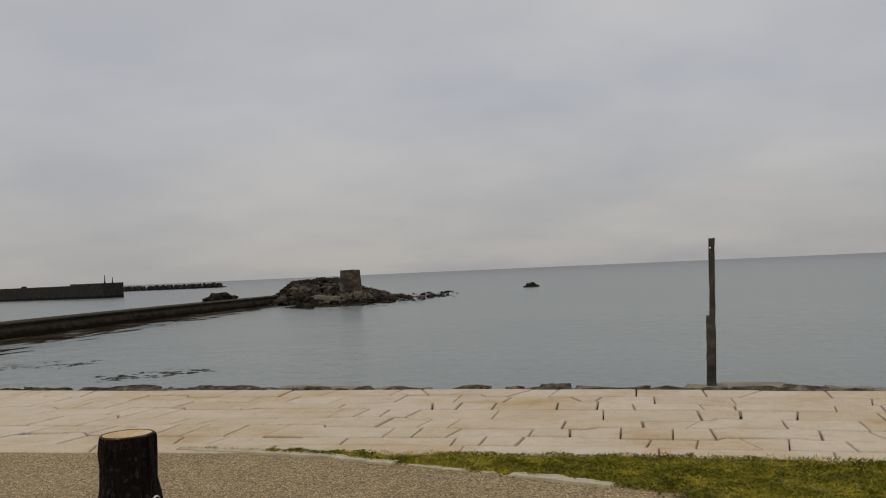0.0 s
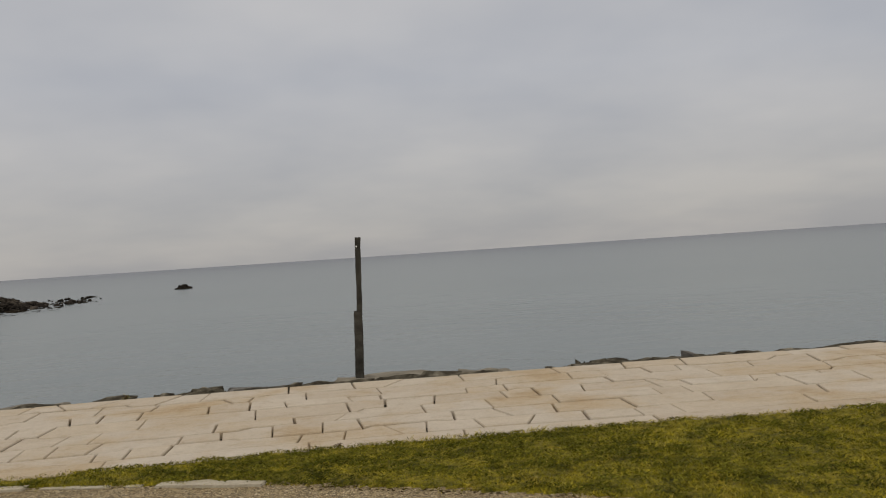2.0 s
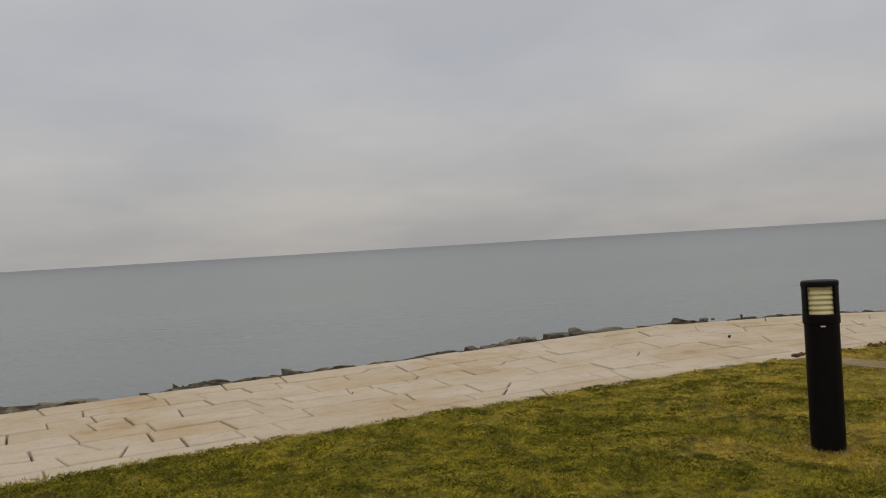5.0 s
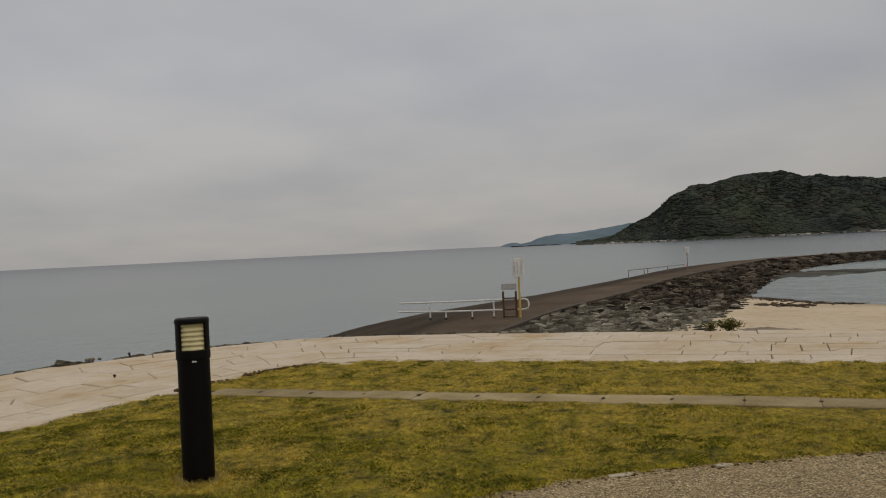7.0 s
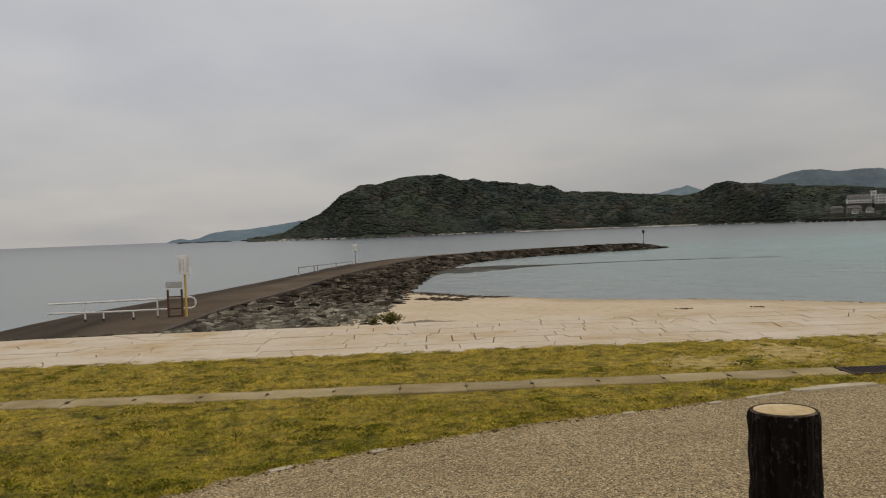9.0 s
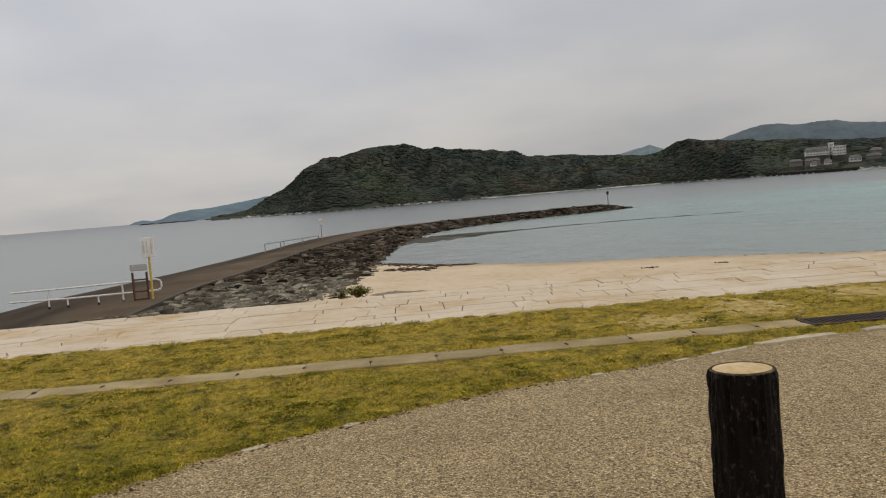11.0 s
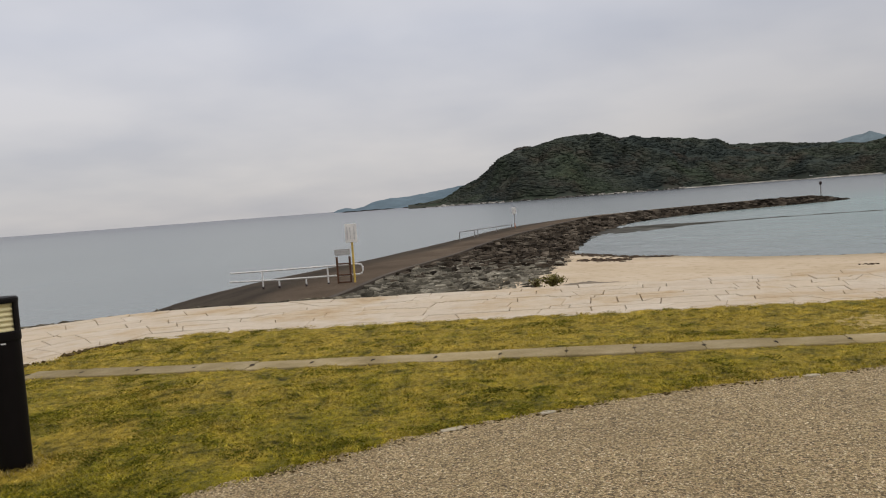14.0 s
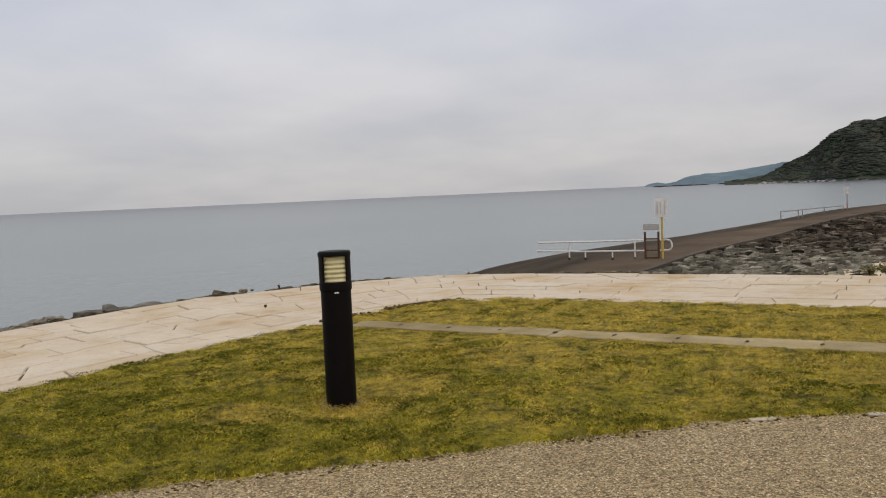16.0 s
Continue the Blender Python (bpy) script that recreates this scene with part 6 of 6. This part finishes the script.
def build_edging():
    """Flat pale stones along the path, partly overgrown."""
    rng = random.Random(9)
    seg = np.r_[0, np.cumsum(np.linalg.norm(np.diff(PATH_EDGE, axis=0), axis=1))]

    def s_at(x, y):
        return float(seg[np.argmin(np.hypot(PATH_EDGE[:, 0] - x, PATH_EDGE[:, 1] - y))])

    spans = [((-4.4, 6.4), (-3.8, 6.36)), ((-3.8, 6.36), (-2.92, 6.24)), ((-2.85, 6.2), (-2.22, 6.06)), ((-2.16, 6.04), (-1.66, 5.93)), ((-1.56, 5.9), (-1.4, 5.86)),
             ((-1.28, 5.8), (-0.58, 5.6)), ((5.37, 0.70), (5.42, 0.60)), ((5.69, 0.11), (5.74, 0.03)), ((6.47, -1.85), (6.51, -1.98)), ((6.66, -2.5), (6.71, -2.68)),
             ((6.78, -2.92), (6.92, -3.3)), ((6.95, -3.4), (7.08, -4.25)), ((7.12, -4.4), (7.25, -5.4))]
    for a, b in spans:
        s0, s1 = s_at(*a), s_at(*b)
        n = 7
        slim = 1.0 if s1 - s0 > 0.5 else 0.5
        low, high = [], []
        for i in range(n + 1):
            p, d = along(PATH_EDGE, s0 + (s1 - s0) * i / n)
            out = np.array([-d[1], d[0]])
            taper = 0.5 + 0.5 * math.sin(math.pi * min(max(i / n, 0.1), 0.9)) ** 0.5
            low.append(p - out * (0.06 + rng.uniform(-0.015, 0.015)) * taper * slim)
            high.append(p + out * (0.07 + rng.uniform(-0.03, 0.015)) * taper * slim)
        outline = low + high[::-1]
        cx, cy = np.mean(outline, axis=0)
        bm = bmesh.new()
        top = [bm.verts.new((x - cx, y - cy, 0.018 if slim == 1.0 else 0.008)) for x, y in outline]
        mid = [bm.verts.new(((x - cx) * 1.02, (y - cy) * 1.02, 0.005)) for x, y in outline]
        bot = [bm.verts.new(((x - cx) * 1.02, (y - cy) * 1.02, -0.05)) for x, y in outline]
        bm.faces.new(top)
        m = len(outline)
        for r, q in ((top, mid), (mid, bot)):
            for i in range(m):
                bm.faces.new((r[i], r[(i + 1) % m], q[(i + 1) % m], q[i]))
        ob = mesh_object("edging_stone", bm, KERB)
        ob.location = (cx, cy, 0)
        tagged(ob, "flat pale edging stone between gravel path and grass", "edging stone", "edging stones of the path")


def build_bare_patches():
    """Worn places where the earth stands through the turf."""
    for k, (cx, cy, rx, ry) in enumerate(((8.95, -4.3, 0.85, 0.5), (8.6, -3.2, 0.5, 0.5), (9.3, -5.9, 0.6, 0.7))):
        n = 30
        verts, faces = [], []
        for j in range(n + 1):
            for i in range(n + 1):
                u, v = 2 * i / n - 1, 2 * j / n - 1
                x, y = cx + u * rx, cy + v * ry
                z = turf_height(x, y) + 0.009 * (1 - 1.25 * (u * u + v * v)) + 0.022 * noise.noise(Vector((x * 11, y * 11, k))) - 0.003
                verts.append((x, y, z))
        faces = [(j * (n + 1) + i, j * (n + 1) + i + 1, (j + 1) * (n + 1) + i + 1, (j + 1) * (n + 1) + i) for j in range(n) for i in range(n) if (2 * i / n - 1) ** 2 + (2 * j / n - 1) ** 2 < 1.05]
        ob = raw_object("bare_patch", verts, faces, DRY_EARTH, smooth=True)
        tagged(ob, "worn patch of dry sandy earth in the lawn", "bare ground", kind="structure")


def build_edge_earth():
    """Crumbling dark earth where the turf ends against the paving."""
    rng = random.Random(52)
    bm = bmesh.new()
    seg = np.r_[0, np.cumsum(np.linalg.norm(np.diff(NEAR_EDGE, axis=0), axis=1))]
    for x0, y0, x1, y1, n in ((8.2, 5.95, 9.0, 5.75, 30), (9.2, 5.7, 10.25, 5.2, 110)):
        a, b = (float(seg[np.argmin(np.hypot(NEAR_EDGE[:, 0] - x, NEAR_EDGE[:, 1] - y))]) for x, y in ((x0, y0), (x1, y1)))
        for k in range(n):
            p, d = along(NEAR_EDGE, rng.uniform(a, b))
            q = p + np.array([d[1], -d[0]]) * (0.08 + rng.gauss(0.02, 0.035))
            w = rng.uniform(0.008, 0.024)
            rock_mesh(bm, (q[0], q[1], 0.012), (w * 1.6, w, rng.uniform(0.010, 0.026)), k, 1, 0.5, rng.uniform(0, 3))
    # crumbs of earth where the turf frays out over the gravel
    seg = np.r_[0, np.cumsum(np.linalg.norm(np.diff(PATH_EDGE, axis=0), axis=1))]
    for k in range(420):
        s = rng.uniform(3.0, 15.5)
        if noise.noise(Vector((s * 1.3, 8, 0))) < -0.2:
            continue
        p, d = along(PATH_EDGE, s)
        q = p + np.array([-d[1], d[0]]) * rng.gauss(0.0, 0.03)
        w = rng.uniform(0.004, 0.010)
        rock_mesh(bm, (q[0], q[1], 0.002), (w * 1.7, w, rng.uniform(0.003, 0.006)), k, 1, 0.5, math.atan2(d[1], d[0]) + rng.uniform(-0.5, 0.5))
    tagged(mesh_object("edge_earth", bm, EARTH), "brown crumbling earth along the lawn's edges", "soil", kind="stuff")


def build_dry_grass():
    """Long bleached blades left by the mower round the lamp's foot."""
    rng = np.random.default_rng(5)
    n = 420
    a, r = rng.uniform(0, 2 * np.pi, n), 0.11 + np.abs(rng.normal(0, 0.055, n))
    x, y = 5.085 + r * np.cos(a), 3.435 + r * np.sin(a)
    h, w, t, la = rng.uniform(0.012, 0.05, n), rng.uniform(0.0012, 0.0028, n), rng.uniform(0, 6.28, n), rng.uniform(0, 6.28, n)
    lean = rng.uniform(0.2, 1.0, n) * h
    v = np.empty((n, 3, 3))
    v[:, 0] = np.stack([x - w * np.cos(t), y - w * np.sin(t), 0 * x - 0.05], 1)
    v[:, 1] = np.stack([x + w * np.cos(t), y + w * np.sin(t), 0 * x - 0.05], 1)
    v[:, 2] = np.stack([x + lean * np.cos(la), y + lean * np.sin(la), h - 0.045], 1)
    ob = raw_object("dry_grass", v.reshape(-1, 3), np.arange(3 * n).reshape(-1, 3), STRAW)
    tagged(ob, "long bleached grass round the lamp's foot", "grass", kind="stuff")


build_drain()
build_edging()
build_bare_patches()
build_edge_earth()
build_dry_grass()


# ---- shrub on the beach side ----
def build_shrub(name, at, size, n, seed, mat):
    rng = random.Random(seed)
    e = thing(name, "small low olive-green shrub at the paving's beach edge", "shrub", at)
    stems, leaves = bmesh.new(), bmesh.new()
    for k in range(n):
        a, lean = rng.uniform(0, 6.28), rng.uniform(0.1, 1.1)
        l = size * rng.uniform(0.5, 1.0)
        tip = Vector((math.cos(a) * math.sin(lean) * l, math.sin(a) * math.sin(lean) * l, math.cos(lean) * l * 0.75))
        tube(stems, [(0, 0, 0), tip * 0.5 + Vector((0, 0, 0.02)), tip], [0.006, 0.004, 0.002], 5, False)
        for j in range(16):
            c = tip * rng.uniform(0.3, 1.05) + Vector((rng.gauss(0, 0.09), rng.gauss(0, 0.09), rng.gauss(0, 0.07))) * size
            d = Vector((rng.gauss(0, 1), rng.gauss(0, 1), rng.gauss(0.5, 0.7))).normalized() * size * rng.uniform(0.12, 0.22)
            s = d.cross(Vector((0.3, 0.2, 1))).normalized() * size * rng.uniform(0.03, 0.05)
            v = [leaves.verts.new(q) for q in (c, c + d * 0.5 + s, c + d, c + d * 0.5 - s)]
            leaves.faces.new(v)
    part("stems", stems, BROWN_WOOD, e)
    part("foliage", leaves, mat, e)


build_shrub("shrub", (14.22, -0.02, -0.06), 0.30, 46, 1, SHRUB)
build_shrub("shrub", (14.22, 0.27, -0.06), 0.22, 18, 2, SHRUB)
build_shrub("weed_tuft", (-2.6, 10.02, -0.02), 0.10, 12, 3, SHRUB)
build_shrub("weed_tuft", (-0.15, 6.52, 0.0), 0.05, 4, 4, SHRUB)


# ---- lawn blades ----
def build_blades():
    rng = np.random.default_rng(12)
    n = 2900000
    x, y = rng.uniform(-4.6, 10.6, n), rng.uniform(-10.5, 6.7, n)
    jx, jy = rng.normal(0, 0.03, n), rng.normal(0, 0.03, n)
    d = np.hypot(x, y)
    keep = inside(x + jx, y + jy, LAWN) & (rng.random(n) < np.clip(1.25 - d / 16, 0.25, 1.0))
    tuftiness = np.zeros(n)
    for i in np.flatnonzero(keep):
        tuftiness[i] = noise.noise(Vector((x[i] * 9, y[i] * 9, 3))) + 0.7 * noise.noise(Vector((x[i] * 21, y[i] * 21, 6)))
    keep &= rng.random(n) < np.clip(0.7 + 0.9 * tuftiness, 0.2, 1.0)
    # keep the drain slabs bare but for the ragged edge
    keep &= (np.abs(beside_drain(x, y)) > 0.195 - 0.07 * rng.random(n) ** 2)
    keep &= np.hypot(x - 5.09, y - 3.43) > 0.1
    x, y = x[keep], y[keep]
    n = len(x)
    patch = np.array([noise.noise(Vector((a * 1.3, b * 1.3, 4))) + 0.6 * noise.noise(Vector((a * 4.1, b * 4.1, 9))) for a, b in zip(x, y)])
    # bare sandy patches near the beach end
    bare = np.array([noise.noise(Vector((a * 1.1, b * 2.0, 20))) for a, b in zip(x, y)])
    gone = (x > 8.2) & (y < -3.0) & (bare > 0.12) & (rng.random(n) < 0.8)
    tuft = np.hypot(x - 5.09, y - 3.43) < 0.26
    ground = np.array([max(turf_height(a, b), -0.05 if math.hypot(a - 5.05, b - 3.4) < 0.95 else 0.0) for a, b in zip(x, y)])
    h = rng.uniform(0.006, 0.018, n) * np.clip(1 + 0.9 * patch, 0.4, 2.0) + 0.035 * tuft * rng.random(n)
    h = np.maximum(h, 0.008)
    ok = ~gone
    x, y, h, ground, n = x[ok], y[ok], h[ok], ground[ok], int(ok.sum())
    a = rng.uniform(0, 2 * np.pi, n)
    w = rng.uniform(0.0016, 0.004, n)
    lean = rng.uniform(0.5, 2.3, n) * h
    la = rng.uniform(0, 2 * np.pi, n)
    v = np.empty((n, 3, 3))
    v[:, 0] = np.stack([x - w * np.cos(a), y - w * np.sin(a), ground - 0.004], 1)
    v[:, 1] = np.stack([x + w * np.cos(a), y + w * np.sin(a), ground - 0.004], 1)
    v[:, 2] = np.stack([x + lean * np.cos(la), y + lean * np.sin(la), ground + h], 1)
    me = bpy.data.meshes.new("grass")
    me.vertices.add(3 * n), me.loops.add(3 * n), me.polygons.add(n)
    me.vertices.foreach_set("co", v.ravel())
    me.loops.foreach_set("vertex_index", np.arange(3 * n))
    me.polygons.foreach_set("loop_start", np.arange(0, 3 * n, 3))
    me.update()
    me.validate()
    me.materials.append(BLADES)
    tagged(new("grass", me), "short patchy lawn grass, green and straw", "grass", kind="stuff")


def build_tufts():
    """Thick dark green tufts standing out of the short grass, most of them on the seaward side."""
    rng = np.random.default_rng(77)
    n = 42000
    cx, cy = rng.uniform(-4.4, 10.4, n), rng.uniform(-8, 6.6, n)
    ok = inside(cx, cy, LAWN) & (np.abs(beside_drain(cx, cy)) > 0.27) & (np.hypot(cx - 5.09, cy - 3.43) > 0.22)
    cx, cy = cx[ok], cy[ok]
    lush = np.interp(cx - 0.35 * cy, [-4, 0, 3, 6, 9], [0.44, 0.36, 0.24, 0.0, -0.22])
    group = np.array([0.5 * noise.noise(Vector((a * 0.9, b * 0.9, 31))) + 0.8 * noise.noise(Vector((a * 3.4, b * 3.4, 33))) for a, b in zip(cx, cy)])
    group += rng.normal(0, 0.22, len(cx))
    ok = group + lush > 0.40
    # single dense clumps
    knot = np.min([np.hypot((cx - a) / 1.0, (cy - b) / 1.0) for a, b in ((4.85, 4.25), (4.6, 4.35), (4.35, 3.75), (6.86, 3.66), (7.1, 3.4), (6.2, 3.9), (5.9, 2.6), (4.3, 2.7))], axis=0)
    ok |= knot < 0.15
    ok &= np.min([np.hypot(cx - a, cy - b) for a, b in ((4.55, 3.86), (5.0, 3.3), (5.55, 3.3))], axis=0) > 0.2
    cx, cy = cx[ok], cy[ok]
    parts = []
    for a, b in zip(cx, cy):
        m = int(rng.integers(24, 60))
        r = rng.uniform(0.03, 0.075)
        q = np.stack([a + rng.normal(0, r, m), b + rng.normal(0, r, m)], 1)
        far = np.hypot(q[:, 0] - a, q[:, 1] - b) / r
        parts.append(np.c_[q, rng.uniform(0.008, 0.019, m) * np.clip(1.15 - 0.25 * far, 0.3, 1.2)])
    v = np.concatenate(parts)
    v = v[inside(v[:, 0], v[:, 1], LAWN)]
    x, y, h = v.T
    n = len(x)
    ground = np.array([max(turf_height(a, b), -0.05 if math.hypot(a - 5.05, b - 3.4) < 0.95 else 0.0) for a, b in zip(x, y)])
    t, la = rng.uniform(0, 2 * np.pi, n), rng.uniform(0, 2 * np.pi, n)
    w, lean = rng.uniform(0.0018, 0.004, n), rng.uniform(0.6, 2.0, n) * h
    c = np.empty((n, 4, 3))
    dx, dy = w * np.cos(t), w * np.sin(t)
    c[:, 0] = np.stack([x - dx, y - dy, ground - 0.004], 1)
    c[:, 1] = np.stack([x + dx, y + dy, ground - 0.004], 1)
    c[:, 2] = np.stack([x + dx * 0.8 + 0.4 * lean * np.cos(la), y + dy * 0.8 + 0.4 * lean * np.sin(la), ground + h * 0.65], 1)
    c[:, 3] = np.stack([x + lean * 1.3 * np.cos(la), y + lean * 1.3 * np.sin(la), ground + h], 1)
    faces = (np.arange(n)[:, None, None] * 4 + np.array([[0, 1, 2], [0, 2, 3]])).reshape(-1, 3)
    me = bpy.data.meshes.new("grass_tufts")
    me.vertices.add(4 * n), me.loops.add(6 * n), me.polygons.add(2 * n)
    me.vertices.foreach_set("co", c.ravel())
    me.loops.foreach_set("vertex_index", faces.ravel().astype(np.int32))
    me.polygons.foreach_set("loop_start", np.arange(0, 6 * n, 3))
    me.update()
    me.validate()
    me.materials.append(TUFTS)
    tagged(new("grass_tufts", me), "thick dark green grass tufts in the lawn", "grass", kind="stuff")


build_blades()
build_tufts()


# ---- paving stones ----
def inset(poly, d):
    out = []
    n = len(poly)
    area = sum(poly[i][0] * poly[(i + 1) % n][1] - poly[(i + 1) % n][0] * poly[i][1] for i in range(n))
    sgn = 1 if area > 0 else -1
    for i in range(n):
        p, q, r = (np.array(poly[(i + k) % n]) for k in (-1, 0, 1))
        e0, e1 = q - p, r - q
        e0, e1 = e0 / max(np.linalg.norm(e0), 1e-6), e1 / max(np.linalg.norm(e1), 1e-6)
        n0, n1 = np.array([-e0[1], e0[0]]) * sgn, np.array([-e1[1], e1[0]]) * sgn
        m = n0 + n1
        k = d / max(0.35, 1 + n0 @ n1)
        out.append(q + m * k)
    return out


def slab_top(cx, cy, lift, tx, ty, p, base):
    return base + lift + (p[0] - cx) * tx + (p[1] - cy) * ty


def build_paving():
    rng = random.Random(44)
    floor = new("promenade")
    tagged(floor, "promenade of irregular cream limestone slabs in rough courses", "paving", kind="structure")
    far = bmesh.new()
    s_lo, s_hi, joint = -12.0, 44.0, 0.0056
    # lengths along the band's near edge; 0 is at x = 0
    seg = np.r_[0, np.cumsum(np.linalg.norm(np.diff(NEAR_EDGE, axis=0), axis=1))]
    origin = float(np.interp(0.0, NEAR_EDGE[: int(np.argmax(NEAR_EDGE[:, 0] > 5)), 0], seg[: int(np.argmax(NEAR_EDGE[:, 0] > 5))]))
    # each place on the near edge is paired with a place on the far edge
    fseg = np.r_[0, np.cumsum(np.linalg.norm(np.diff(FAR_EDGE, axis=0), axis=1))]

    def station(x, y, edge, cum):
        return float(cum[np.argmin(np.hypot(edge[:, 0] - x, edge[:, 1] - y))])

    pair_n = [0.0, station(-6, 6.27, NEAR_EDGE, seg), origin, station(7.2, 6.1, NEAR_EDGE, seg), station(10.0, 5.45, NEAR_EDGE, seg), station(10.48, 2.5, NEAR_EDGE, seg),
              station(10.15, -3.5, NEAR_EDGE, seg), seg[-1]]
    pair_f = [0.0, station(-6, 9.88, FAR_EDGE, fseg), station(0, 9.85, FAR_EDGE, fseg), station(8.4, 9.6, FAR_EDGE, fseg), station(12.9, 7.6, FAR_EDGE, fseg),
              station(13.78, 2.5, FAR_EDGE, fseg), station(13.5, -4, FAR_EDGE, fseg), fseg[-1]]

    def world(s, w):
        a, _ = along(NEAR_EDGE, origin + s)
        b, _ = along(FAR_EDGE, float(np.interp(origin + s, pair_n, pair_f)))
        return a + (b - a) * (w / BAND)

    def stepped(base, amp):
        """A course line that runs straight for a while, then steps."""
        pts, s, off = [], s_lo - 1, 0.0
        while s < s_hi + 2:
            run = rng.uniform(0.4, 1.6)
            pts.append((s, base + off))
            pts.append((s + run, base + off + rng.uniform(-0.015, 0.015)))
            s += run + rng.uniform(0.03, 0.16)
            off = rng.choice((0.0, rng.uniform(-amp, amp), rng.uniform(-amp, amp)))
        return pts

    bases = [-0.13, 0.2, 0.6, 1.04, 1.48, 1.93, 2.38, 2.84, BAND]
    lines = [[(s_lo - 2, -0.13), (s_hi + 3, -0.13)]] + [stepped(b, 0.03 if i == 0 else 0.13) for i, b in enumerate(bases[1:-1])] + [[(s_lo - 2, BAND), (s_hi + 3, BAND)]]

    def on(line, s):
        return float(np.interp(s, [p[0] for p in line], [p[1] for p in line]))

    made = []
    for c in range(8):
        low, high = lines[c], lines[c + 1]
        s = s_lo + rng.uniform(-0.5, 0.3)
        slant = 0.0
        while s < s_hi:
            length = rng.uniform(0.9, 1.9) if c == 0 else rng.choice((rng.uniform(0.24, 0.45), rng.uniform(0.4, 0.75), rng.uniform(0.6, 1.15)))
            nxt = s + length
            new_slant = rng.uniform(-0.025, 0.025) if rng.random() < 0.78 else rng.uniform(-0.13, 0.13)
            b0, b1 = s - slant, nxt - new_slant
            t0, t1 = s + slant, nxt + new_slant
            poly = [(b0, on(low, b0))] + [p for p in low if b0 + 0.05 < p[0] < b1 - 0.05] + [(b1, on(low, b1))]
            poly += [(t1, on(high, t1))] + [p for p in reversed(high) if t0 + 0.05 < p[0] < t1 - 0.05] + [(t0, on(high, t0))]
            s, slant = nxt, new_slant
            wc = sum(p[1] for p in poly) / len(poly)
            bed = rng.uniform(0.0, 0.005)
            poly = [(p[0], p[1] + (bed if p[1] < wc else -bed)) for p in poly]
            wp = [world(*p) for p in poly]
            gap = joint * rng.choice((rng.uniform(0.3, 0.7), rng.uniform(0.6, 1.1), rng.uniform(0.9, 1.45)))
            # the joints are wider along the sea than by the beach
            gap *= float(np.interp(np.mean([p[0] for p in wp]), [6.5, 10.5], [1.65, 0.85]))
            outer = inset(wp, gap)
            inner = inset(wp, gap + 0.007)
            cx, cy = np.mean(outer, axis=0)
            lift = rng.uniform(-0.007, 0.007) + (0.004 if c == 0 else 0)
            tx, ty = rng.uniform(-0.004, 0.004), rng.uniform(-0.004, 0.004)
            z = functools.partial(slab_top, cx, cy, lift, tx, ty)
            made.append((math.hypot(cx - 5.0, cy - 5.0), outer, inner, cx, cy, z))
    made.sort(key=lambda m: m[0])
    for count, (_, outer, inner, cx, cy, z) in enumerate(made):
        single = count < 330
        bm = bmesh.new() if single else far
        ox, oy = (cx, cy) if single else (0, 0)
        top = [bm.verts.new((p[0] - ox, p[1] - oy, z(p, 0.0))) for p in inner]
        mid = [bm.verts.new((p[0] - ox, p[1] - oy, z(p, -0.010))) for p in outer]
        bot = [bm.verts.new((p[0] - ox, p[1] - oy, -0.074)) for p in outer]
        bm.faces.new(top)
        n = len(top)
        for r, q in ((top, mid), (mid, bot)):
            for i in range(n):
                bm.faces.new((r[i], r[(i + 1) % n], q[(i + 1) % n], q[i]))
        if single:
            ob = mesh_object("paving_slab", bm, PAVING, floor)
            ob.location = (cx, cy, 0)
    far_ob = mesh_object("distant_slabs", far, PAVING, floor)
    tagged(far_ob, "more cream limestone slabs farther along", kind="stuff")


build_paving()
